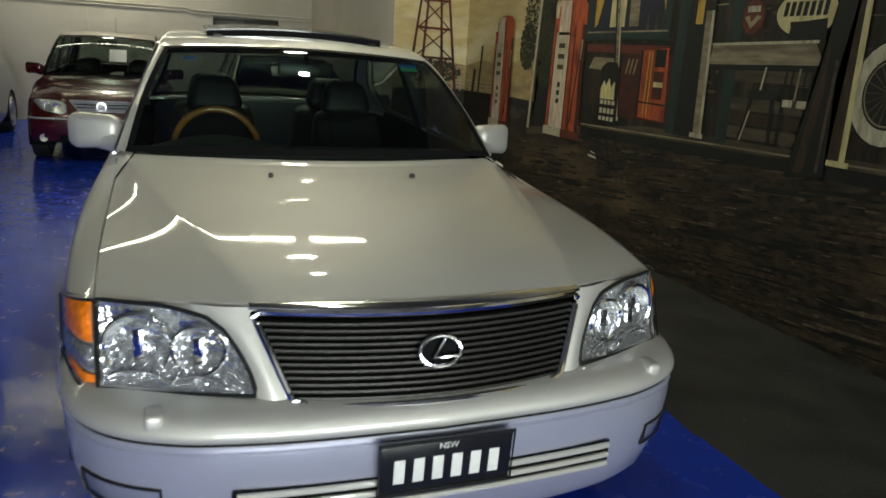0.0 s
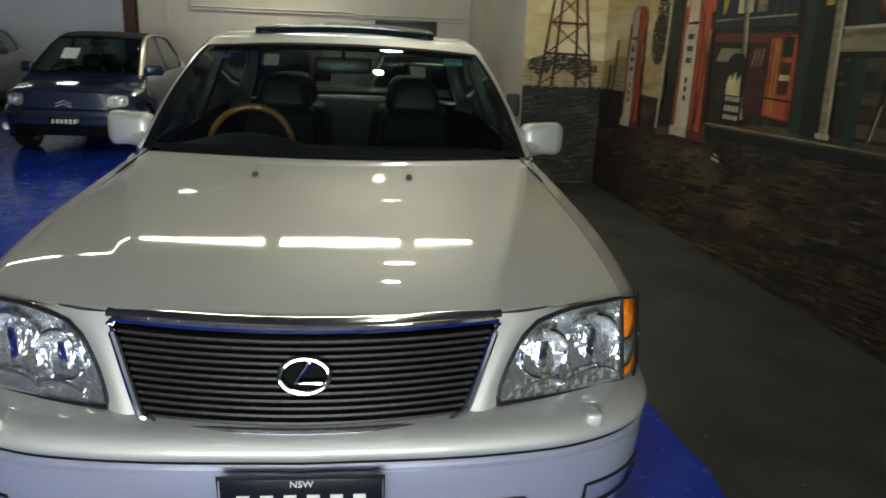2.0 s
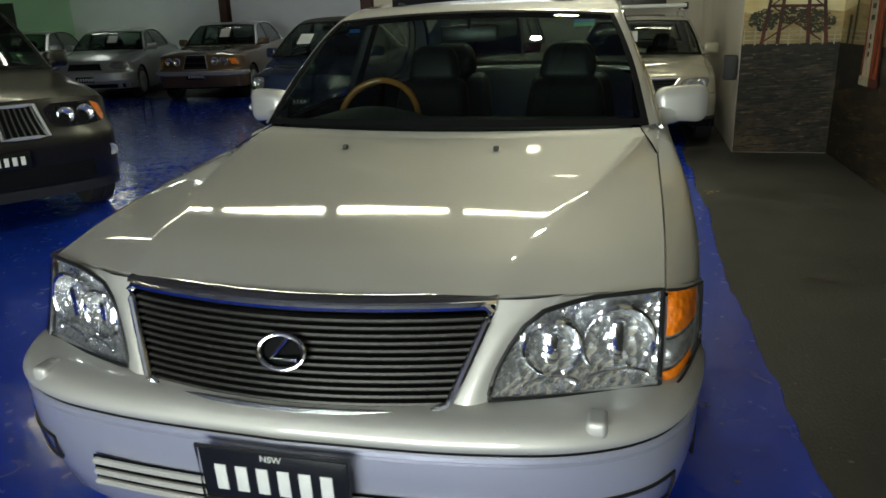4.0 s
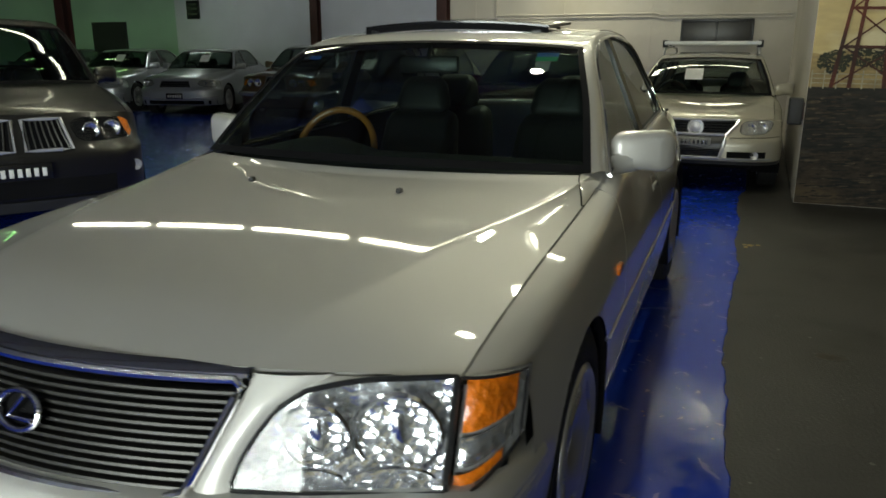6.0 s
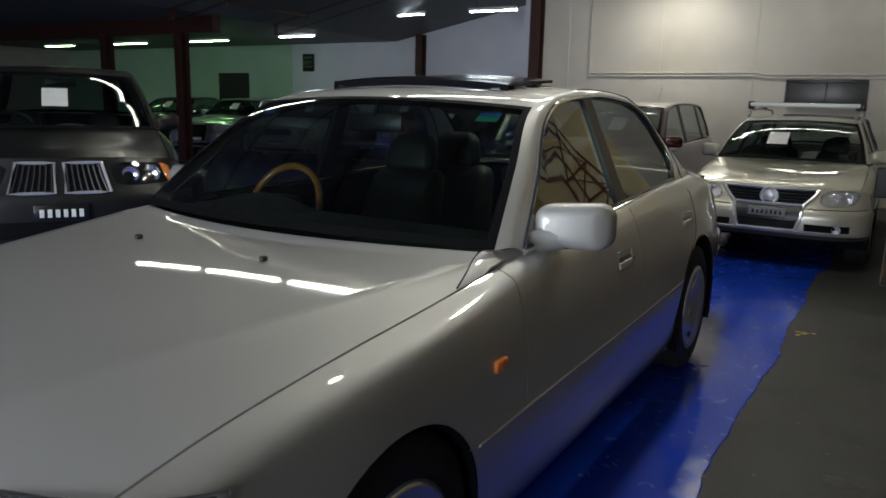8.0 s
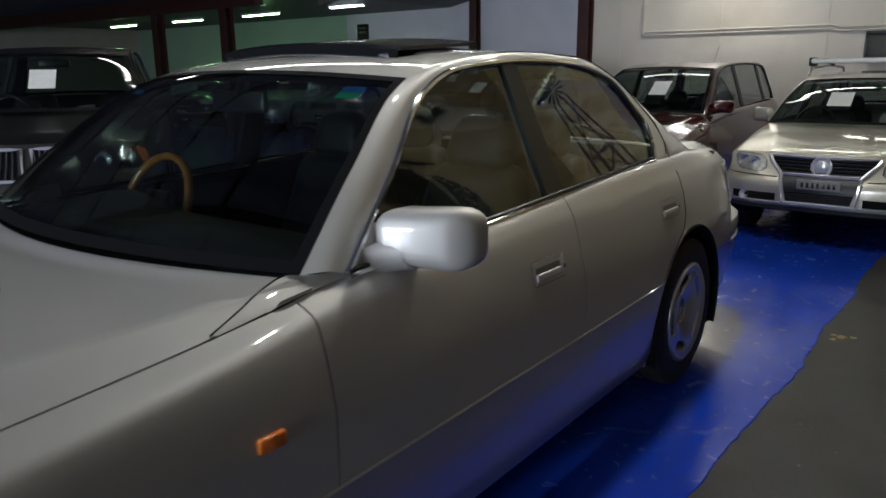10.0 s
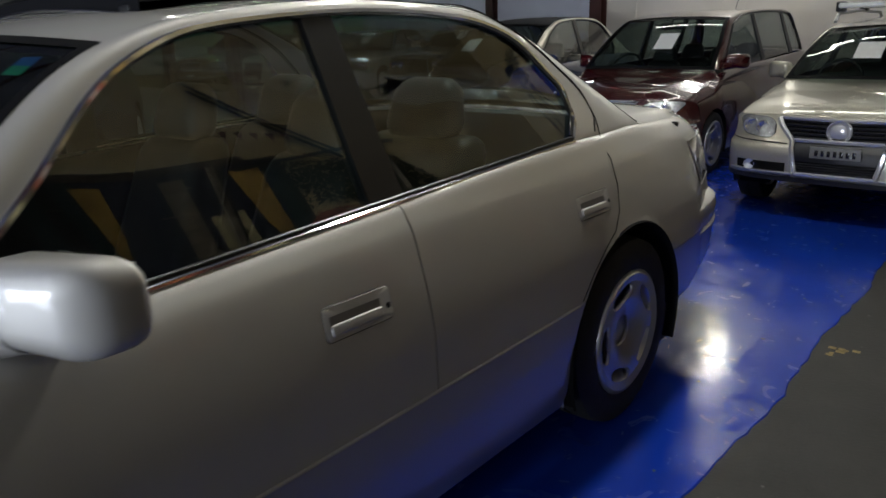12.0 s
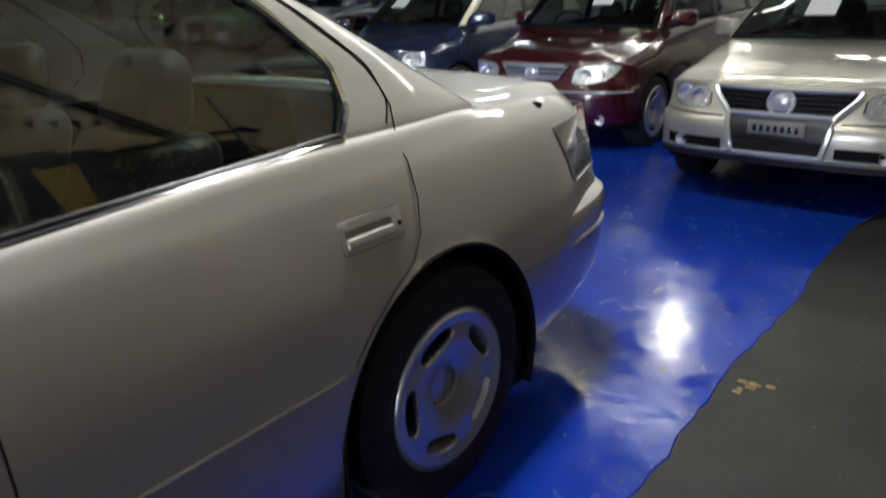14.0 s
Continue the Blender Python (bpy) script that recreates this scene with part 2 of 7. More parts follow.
slab("wall_east", (WALL_X, -9, 0), (WALL_X + 0.2, 6.62, TOP), M_WALL)
slab("wall_return", (1.74, 6.62, 0), (WALL_X + 0.2, 6.82, TOP), M_WALL)
bm = bmesh.new()
box(bm, (1.74, 6.82, 0), (1.94, END_Y + 0.2, TOP))
for v in bm.verts:
    if v.co.y > 10:
        v.co.x += 0.13
tagged(part("wall_side", bm, M_WALL, smooth=False), kind="structure")
slab("wall_north_1", (-4.2, END_Y, 0), (1.87, END_Y + 0.2, 6.2), M_WALL)
slab("wall_north_2", (-4.4, END_Y, 0), (-4.2, 17.1, 6.2), M_LILAC)
slab("wall_north_3", (-14.4, 17.0, 0), (-4.4, 17.2, 6.2), M_LILAC)
slab("wall_north_4", (-26, 17.02, 0), (-14.4, 17.22, TOP), M_GREEN)
slab("wall_west", (-26.2, -9, 0), (-26, 17.02, TOP), M_WALL)
# south wall with an open roller door, which lets the daylight in
slab("wall_south_1", (-26, -9.2, 0), (-4.0, -9, TOP + 1.6), M_WALL)
slab("wall_south_2", (2.4, -9.2, 0), (3, -9, TOP + 1.6), M_WALL)
slab("wall_south_3", (-4.0, -9.2, 2.3), (2.4, -9, TOP + 1.6), M_WALL)
slab("ground", (-60, -60, -0.25), (40, -9.2, -0.05), M_CONCRETE)
bm = bmesh.new()
box(bm, (-26, -9, 3.05), (-10.5, 17.3, 3.2))
box(bm, (-10.5, -9, 3.05), (3, 17.3, 3.2))
for v in bm.verts:
    if v.co.x > 0:
        v.co.z += 2.7
tagged(part("ceiling", bm, M_ROOF, smooth=False), kind="structure")
for y in (-4.0, 0.5, 5.0, 9.5, 12.3):
    bm = bmesh.new()
    p = np.array([[(-10.5, y + d, 3.04), (-10.5, y + d, 2.80), (2.6, y + d, 5.42), (2.6, y + d, 5.66)] for d in (-0.07, 0.07)])
    sheet(bm, p.transpose(1, 0, 2), wrap=True)
    tagged(part("beam", bm, M_STEEL, smooth=False), "dark red oxide steel roof rafter", "beam", kind="structure")
for x in np.arange(-9.6, 2.4, 1.5):
    z = 3.03 + (x + 10.5) * 0.2
    slab("purlin", (x, -8.9, z - 0.05), (x + 0.06, 12.4, z + 0.0), M_STEEL)
tagged(part("beam", (lambda b: (box(b, (-25.9, 10.5, 2.72), (-10.5, 10.7, 3.05)), b)[1])(bmesh.new()), M_STEEL, smooth=False), "dark steel beam over the far bay", "beam", kind="structure")


def column(x, y, top, w=0.16):
    """A steel column of H section."""
    bm = bmesh.new()
    box(bm, (x - w / 2, y - w / 2, 0), (x + w / 2, y - w / 2 + 0.014, top))
    box(bm, (x - w / 2, y + w / 2 - 0.014, 0), (x + w / 2, y + w / 2, top))
    box(bm, (x - 0.006, y - w / 2 + 0.014, 0), (x + 0.006, y + w / 2 - 0.014, top))
    box(bm, (x - w * 0.7, y - w * 0.7, 0), (x + w * 0.7, y + w * 0.7, 0.02))
    tagged(part("column", bm, M_STEEL, smooth=False), "dark red oxide steel column", "column", kind="structure")


column(-4.10, 12.38, 4.3, 0.2)
column(-9.6, 16.88, 3.2, 0.22)
column(-11.6, 10.6, 2.75, 0.22)
column(-14.2, 10.6, 2.75, 0.22)

# daylight at the open roller door
sky = bpy.data.lights.new("doorway_sky", "AREA")
sky.shape, sky.size, sky.size_y, sky.energy, sky.color = "RECTANGLE", 6.2, 2.1, 850.0, (0.82, 0.88, 1.0)
ob = new("doorway_sky", sky)
ob.matrix_world = look((-0.6, -9.05, 1.15), (-0.4, 0, 0.9))

# ---- cars: one set of form lines, warped for each model ----
# lines of the half body, from the bonnet's middle down to the sill; keys are (y, x, z)
LINES = [
    [(0.155, 0.0, 0.795), (0.30, 0, 0.842), (0.5, 0, 0.872), (0.65, 0, 0.888), (0.8, 0, 0.9035), (1.0, 0, 0.9215), (1.18, 0, 0.9355), (1.35, 0, 0.9490), (1.5, 0, 0.966), (1.62, 0, 0.983), (3.9, 0, 1.03), (4.02, 0, 1.035), (4.5, 0, 1.03), (4.80, 0, 1.005), (4.85, 0, 0.97)],
    [(0.195, 0.426, 0.800), (0.32, 0.463, 0.838), (0.466, 0.503, 0.863), (0.65, 0.552, 0.883), (0.876, 0.612, 0.902), (1.15, 0.680, 0.920), (1.4, 0.736, 0.939), (1.62, 0.775, 0.960), (3.9, 0.60, 1.02), (4.02, 0.60, 1.02), (4.5, 0.58, 1.01), (4.76, 0.55, 0.985), (4.81, 0.55, 0.95)],
    [(0.345, 0.792, 0.779), (0.5, 0.796, 0.812), (0.7, 0.799, 0.841), (1.0, 0.800, 0.870), (1.377, 0.801, 0.903), (1.62, 0.803, 0.934), (1.8, 0.803, 0.953), (2.6, 0.800, 0.988), (3.5, 0.787, 1.024), (3.9, 0.757, 1.022), (4.1, 0.735, 1.010), (4.5, 0.69, 0.985), (4.70, 0.64, 0.955), (4.76, 0.63, 0.92)],
    [(0.46, 0.868, 0.745), (0.6, 0.876, 0.775), (0.9, 0.885, 0.820), (1.3, 0.880, 0.862), (1.6, 0.862, 0.898), (2.6, 0.848, 0.935), (3.5, 0.838, 0.952), (4.1, 0.805, 0.955), (4.5, 0.755, 0.932), (4.70, 0.71, 0.89)],
    [(0.50, 0.885, 0.66), (0.9, 0.912, 0.68), (1.4, 0.915, 0.68), (2.6, 0.912, 0.67), (3.7, 0.905, 0.68), (4.3, 0.865, 0.69), (4.74, 0.745, 0.68)],
    [(0.50, 0.898, 0.48), (0.9, 0.917, 0.50), (1.3, 0.914, 0.525), (2.6, 0.914, 0.54), (3.4, 0.912, 0.55), (3.8, 0.910, 0.555), (4.3, 0.880, 0.55), (4.76, 0.765, 0.54)],
    [(0.50, 0.885, 0.32), (0.9, 0.90, 0.30), (2.6, 0.895, 0.29), (3.7, 0.89, 0.30), (4.3, 0.865, 0.34), (4.76, 0.76, 0.36)],
    [(0.50, 0.85, 0.21), (1.4, 0.855, 0.19), (3.4, 0.855, 0.19), (4.3, 0.82, 0.25), (4.76, 0.73, 0.28)],
]
OUTER = [(0.0, 0.775, 1.60, 0.965), (0.12, 0.715, 1.83, 1.165), (0.28, 0.622, 2.13, 1.362), (0.36, 0.588, 2.35, 1.418), (0.5, 0.570, 2.78, 1.450), (0.63, 0.566, 3.22, 1.436), (0.72, 0.592, 3.46, 1.360), (0.88, 0.668, 3.83, 1.155), (1.0, 0.735, 4.04, 1.02)]
INNER = [(0.0, 0.812, 1.70, 0.955), (0.12, 0.745, 1.92, 1.135), (0.28, 0.662, 2.16, 1.332), (0.36, 0.638, 2.34, 1.392), (0.5, 0.624, 2.78, 1.420), (0.63, 0.628, 3.12, 1.404), (0.72, 0.646, 3.33, 1.354), (0.82, 0.684, 3.47, 1.250), (0.90, 0.724, 3.540, 1.160), (0.96, 0.755, 3.540, 1.095), (1.0, 0.785, 3.495, 1.035)]
BASE_Y = [0.0, 0.9, 1.6, 2.13, 3.20, 4.03, 4.95]
BASE_Z = [0.0, 0.20, 0.80, 0.97, 1.425, 2.0]


class Form:
    """The form lines of one model: stations along it and widths and heights warped from the base lines."""

    def __init__(self, ys=None, zs=None, width=1.0, axles=(0.90, 3.75), radius=0.335, arch=0.372):
        self.ys, self.zs, self.width = ys or BASE_Y, zs or BASE_Z, width
        self.axles, self.radius = axles, radius
        self.arches = arch if isinstance(arch, tuple) else (arch, arch)

    def warp(self, p):
        """From base x, y, z to the model's."""
        p = np.asarray(p, float)
        return np.stack([p[..., 0] * self.width, np.interp(p[..., 1], BASE_Y, self.ys), np.interp(p[..., 2], BASE_Z, self.zs)], -1)

    def loft(self, steps=1.0):
        """Points [station, line point] of one side, and the row of each named station and line."""
        marks = [0.17, 0.9, 1.62, 2.69, 3.52, 4.06, 4.95]
        counts = [int(max(3, c * steps)) for c in (22, 18, 22, 18, 14, 20)]
        st, rows = [marks[0]], [0]
        for a, b, c in zip(marks, marks[1:], counts):
            st += list(np.linspace(a, b, c + 1)[1:])
            rows.append(len(st) - 1)
        st = np.array(st)
        cols = []
        for keys in LINES:
            y0, y1 = keys[0][0], keys[-1][0]
            y = np.where(st < 0.9, y0 + (st - 0.17) / 0.73 * (0.9 - y0), st)
            y = np.where(st > 4.06, 4.06 + (st - 4.06) / 0.89 * (y1 - 4.06), y)
            xz = pchip(keys, y)
            if len(cols) < 4:
                # an even sweep over the bonnet and the wing
                fore = [k for k in keys if k[0] < 1.9]
                f = np.clip((1.62 - y) / 0.12, 0, 1)[:, None]
                xz = smooth_curve(fore, y) * f + xz * (1 - f)
            cols.append(np.stack([xz[:, 0], y, xz[:, 1]], -1))
        ctrl = np.stack(cols, 1)
        per = [int(max(2, c * steps)) for c in (14, 14, 6, 9, 8, 5, 3)]
        u, heads = [0.0], [0]
        for a, c in enumerate(per):
            u += list(np.linspace(a, a + 1, c + 1)[1:])
            heads.append(len(u) - 1)
        u = np.array(u)
        out = np.zeros((len(st), len(u), 3))
        for a in range(len(st)):
            one = pchip([(k, *ctrl[a, k]) for k in range(1, 8)], u)
            f = np.clip(u, 0, 1)[:, None]
            mid = ctrl[a, 0] * (1 - f) + ctrl[a, 1] * f
            mid[:, 1:] = ctrl[a, 0, 1:] + (ctrl[a, 1, 1:] - ctrl[a, 0, 1:]) * f**2
            # a rounded edge to the raised middle, then a slightly hollow shoulder
            k = np.clip(u - 1, 0, 1)
            g = k + 0.42 * k * (1 - k) ** 2
            side = (ctrl[a, 1] * (1 - k[:, None]) + ctrl[a, 2] * k[:, None])
            side[:, 2] = ctrl[a, 1, 2] + (ctrl[a, 2, 2] - ctrl[a, 1, 2]) * g
            out[a] = np.where(u[:, None] < 1, mid, np.where(u[:, None] < 2, side, one))
        return self.warp(out), rows, heads


def rimmed(p, edges, gap, depth):
    """Draws the edges of a panel in by a gap and folds them inwards. edges: start, end, low, high."""
    p = p.copy()

    def pull(a, b):
        d = b - a
        return a + d / np.maximum(np.linalg.norm(d, axis=-1, keepdims=True), 1e-6) * gap

    if edges[0]: p[0] = pull(p[0], p[1])
    if edges[1]: p[-1] = pull(p[-1], p[-2])
    if edges[2]: p[:, 0] = pull(p[:, 0], p[:, 1])
    if edges[3]: p[:, -1] = pull(p[:, -1], p[:, -2])
    du = np.gradient(p, axis=1)
    ds = np.gradient(p, axis=0)
    n = np.cross(ds, du)
    n /= np.maximum(np.linalg.norm(n, axis=-1, keepdims=True), 1e-9)
    mid = p.shape[0] // 2, p.shape[1] // 2
    if n[mid] @ (p[mid] - np.array([0, p[mid][1], 0.5])) < 0:
        n = -n
    q = p - n * depth
    if edges[2]: p, q = np.concatenate([q[:, :1], p], 1), np.concatenate([q[:, :1], q], 1)
    if edges[3]: p, q = np.concatenate([p, q[:, -1:]], 1), np.concatenate([q, q[:, -1:]], 1)
    if edges[0]: p = np.concatenate([q[:1], p], 0)
    if edges[1]: p = np.concatenate([p, q[-1:]], 0)
    return p


def cut_arches(p, form):
    """Which quads stay outside the wheel arches; points just inside move on to the arch."""
    keep = np.ones((p.shape[0] - 1, p.shape[1] - 1), bool)
    for ay, arch in zip(form.axles, form.arches):
        d = np.hypot(p[..., 1] - ay, p[..., 2] - form.radius)
        inside = d < arch
        count = inside[:-1, :-1].astype(int) + inside[1:, :-1] + inside[:-1, 1:] + inside[1:, 1:]
        keep &= count < 4
        s = arch / np.maximum(d, 1e-6)
        on = inside & (d > 1e-4)
        p[..., 1] = np.where(on, ay + (p[..., 1] - ay) * s, p[..., 1])
        p[..., 2] = np.where(on, form.radius + (p[..., 2] - form.radius) * s, p[..., 2])
    return p, keep


def mirror(p):
    return p * np.array([-1, 1, 1])


def panel(name, p, mat, parent, form=None, edges=(1, 1, 1, 1), gap=0.0025, depth=0.012, sides=(1, -1), label=""):
    keep = None
    made = []
    p = rimmed(p, edges, gap, depth)
    if form is not None:
        p, keep = cut_arches(p, form)
    for s in sides:
        bm = bmesh.new()
        sheet(bm, p if s > 0 else mirror(p), flip=s < 0, keep=keep)
        drop_loose(bm)
        made.append(part(name, bm, mat, parent, label))
    return made


def both(p):
    """One sheet over the middle from one side's points, in line order."""
    return np.concatenate([mirror(p[:, :0:-1]), p], 1)


def rails(form, n=81):
    t = np.linspace(0, 1, n)
    return form.warp(pchip(OUTER, t)), form.warp(pchip(INNER, t))


def across(edge, bow, crown, m=21, grow=1.0):
    """A sheet between an edge and its mirror, bowed along y and crowned in z."""
    u = np.linspace(-1, 1, m)
    p = np.zeros((len(edge), m, 3))
    c = 1 - u**2
    p[..., 0] = edge[:, 0:1] * u * grow
    p[..., 1] = edge[:, 1:2] + np.asarray(bow)[:, None] * c
    p[..., 2] = edge[:, 2:3] + np.asarray(crown)[:, None] * c
    return p


def wheel(parent, x, y, r, rim, mat_rim, spokes=5, side=1, width=0.21, fine=False):
    """A wheel with its outer face towards side * x."""
    w = new("wheel")
    w.parent = parent
    w.location = (x, y, r)
    if side < 0:
        w.rotation_euler = (0, 0, math.pi)
    h = width / 2
    bm = bmesh.new()
    lathe(bm, [(-h * 0.8, rim), (-h, rim + 0.02), (-h, r - 0.035), (-h * 0.86, r - 0.008), (-h * 0.5, r), (-0.012, r), (-0.010, r - 0.006), (0.010, r - 0.006), (0.012, r), (h * 0.5, r), (h * 0.86, r - 0.008), (h, r - 0.04), (h * 1.02, rim + 0.045), (h * 0.98, rim + 0.02), (h * 0.86, rim), (h * 0.8, rim - 0.004)], 56)
    part("tyre", bm, M_RUBBER, w)
    bm = bmesh.new()
    lathe(bm, [(-h * 0.8, rim), (-h * 0.78, rim - 0.02), (h * 0.4, rim - 0.03), (h * 0.66, rim - 0.020), (h * 0.82, rim - 0.011), (h * 0.86, rim - 0.001), (h * 0.82, rim + 0.004)], 56)
    n, rings = (300, 30) if fine else (140, 15)
    ang = np.linspace(0, 2 * np.pi, n, endpoint=False)
    rs = np.linspace(0.062, rim - 0.016, rings)
    p = np.zeros((n, len(rs), 3))
    keep = np.ones((n, len(rs) - 1), bool)
    for b, rr in enumerate(rs):
        f = (rr - 0.062) / (rim - 0.078)
        dish = h * (0.66 + 0.10 * math.sin(math.pi * f) - 0.12 * (1 - f) ** 2 + 0.10 * f)
        p[:, b] = np.stack([dish + 0 * ang, rr * np.cos(ang), rr * np.sin(ang)], -1)
    for a in range(n):
        for b in range(len(rs) - 1):
            f = ((rs[b] + rs[b + 1]) / 2 - 0.062) / (rim - 0.078)
            phase = abs((ang[a] * spokes / (2 * np.pi) + 0.5) % 1 - 0.5) * 2
            keep[a, b] = ((f - 0.755) / 0.205) ** 2 + ((1 - phase) / 0.70) ** 2 > 1
    sheet(bm, p, keep=keep, wrap=True)
    drop_loose(bm)
    part("rim", bm, mat_rim, w).modifiers.new("depth", "SOLIDIFY").thickness = 0.022
    bm = bmesh.new()
    lathe(bm, [(h * 0.40, 0.001), (h * 0.40, 0.066), (h * 0.57, 0.066), (h * 0.59, 0.062), (h * 0.57, 0.056), (h * 0.57, 0.03), (h * 0.575, 0.0005)], 32)
    part("hub_cap", bm, mat_rim, w)
    bm = bmesh.new()
    lathe(bm, [(-h * 0.3, 0.001), (-h * 0.3, rim * 0.72), (-h * 0.15, rim * 0.72), (-h * 0.15, 0.001)], 36)
    part("brake_disc", bm, M_GRILLE, w)
    return w


def wheels(parent, form, half, rim, mat_rim, spokes=5, fine=False):
    for y in form.axles:
        for s in (1, -1):
            wheel(parent, s * (half - 0.105), y, form.radius, rim, mat_rim, spokes, s, fine=fine)


def arch_lips(parent, form, half, mat):
    """The rolled edge round each arch and the dark well within it."""
    for y, r in zip(form.axles, form.arches):
        for s in (1, -1):
            a = np.linspace(radians(-22), radians(202), 40)
            bm = bmesh.new()
            p = np.array([[(s * (half - d), y + rr * math.cos(t), form.radius + rr * math.sin(t)) for t in a] for d, rr in ((0.012, r + 0.004), (0.004, r - 0.001), (0.02, r - 0.008), (0.10, r - 0.006), (0.30, r - 0.006), (0.30, 0.02))])
            p[..., 2] = np.maximum(p[..., 2], 0.17)
            sheet(bm, p, flip=s < 0)
            part("wheel_well", bm, M_DARK, parent)


def seat(parent, x, y, mat, back=0.0, wide=0.50):
    s = new("seat")
    s.parent = parent
    s.location = (x, y, 0)
    bm = bmesh.new()
    box(bm, (-wide / 2, -0.25, 0.36), (wide / 2, 0.27, 0.56), 0.06, 3)
    part("cushion", bm, mat, s)
    bm = bmesh.new()
    box(bm, (-wide / 2, 0.18, 0.50), (wide / 2, 0.34, 1.05), 0.06, 3)
    for v in bm.verts:
        v.co.y += (v.co.z - 0.5) * 0.36
        v.co.x *= 1 - 0.28 * max(0, v.co.z - 0.75) / 0.3
    part("backrest", bm, mat, s)
    bm = bmesh.new()
    box(bm, (-0.15, 0.385, 1.03), (0.15, 0.50, 1.225), 0.055, 4)
    for v in bm.verts:
        v.co.x *= 1 - 0.32 * max(0.0, (v.co.z - 1.06) / 0.165) ** 2
        v.co.y += (v.co.z - 1.03) * 0.25
    part("headrest", bm, mat, s)
    for dx in (-0.06, 0.06):
        bm = bmesh.new()
        tube(bm, [(dx, 0.42, 1.0), (dx, 0.45, 1.12)], 0.007, 6)
        part("post", bm, M_CHROME, s)
    return s


def cabin(car, form, wheel_x=-0.41, leather=None, rim=None):
    """Dash, seats, steering wheel and inner mirror."""
    leather = leather or M_LEATHER
    y0 = np.interp(1.6, BASE_Y, form.ys)
    zb = np.interp(0.97, BASE_Z, form.zs)
    hw = 0.72 * form.width
    bm = bmesh.new()
    box(bm, (-hw, y0 + 0.02, zb - 0.45), (hw, y0 + 0.36, zb - 0.012), 0.05, 3)
    part("dashboard", bm, M_DASH, car)
    bm = bmesh.new()
    f = np.linspace(-1, 1, 17)
    hood = []
    for b in np.linspace(0, 1, 9):
        top = 0.058 * math.sin(math.pi * min(1.0, b * 0.62)) if b < 0.95 else -0.10
        hood.append([(wheel_x + 0.33 * a, y0 + 0.06 + 0.27 * b, zb - 0.022 + top * math.cos(a * math.pi / 2) ** 1.4) for a in f * 0.999])
    sheet(bm, np.array(hood), flip=True)
    part("instrument_hood", bm, M_DASH, car)
    st = new("steering_wheel")
    st.parent = car
    st.matrix_local = pose(wheel_x, y0 + 0.38, zb - 0.035, 66, 0, 0)
    ring = [(0.185 * math.cos(t), 0.185 * math.sin(t), 0) for t in np.linspace(0, 2 * math.pi, 40, endpoint=False)]
    bm = bmesh.new()
    tube(bm, ring, 0.0155, 10, True)
    part("rim", bm, rim or M_TRIM, st, "glossy wooden steering wheel rim" if rim else "")
    bm = bmesh.new()
    box(bm, (-0.07, -0.06, -0.03), (0.07, 0.06, 0.02), 0.02)
    for a in (0, 180, 270):
        e = (0.18 * math.cos(radians(a)), 0.18 * math.sin(radians(a)), 0)
        tube(bm, [(0, 0, 0), e], 0.018, 6)
    part("hub", bm, M_DASH, st)
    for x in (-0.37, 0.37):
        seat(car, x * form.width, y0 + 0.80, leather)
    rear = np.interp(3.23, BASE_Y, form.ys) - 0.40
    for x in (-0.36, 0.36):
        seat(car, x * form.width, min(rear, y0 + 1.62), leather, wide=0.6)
    bm = bmesh.new()
    box(bm, (-hw, y0 + 0.05, 0.2), (hw, np.interp(4.0, BASE_Y, form.ys), 0.34), 0.02)
    part("cabin_floor", bm, M_DASH, car)
    zr = np.interp(1.35, BASE_Z, form.zs)
    bm = bmesh.new()
    ym = np.interp(2.05, BASE_Y, form.ys)
    box(bm, (-0.13, ym, zr - 0.085), (0.13, ym + 0.025, zr - 0.015), 0.012)
    tube(bm, [(0, ym, zr - 0.03), (0, ym + 0.03, zr + 0.025)], 0.01, 6)
    part("inner_mirror", bm, M_TRIM, car)


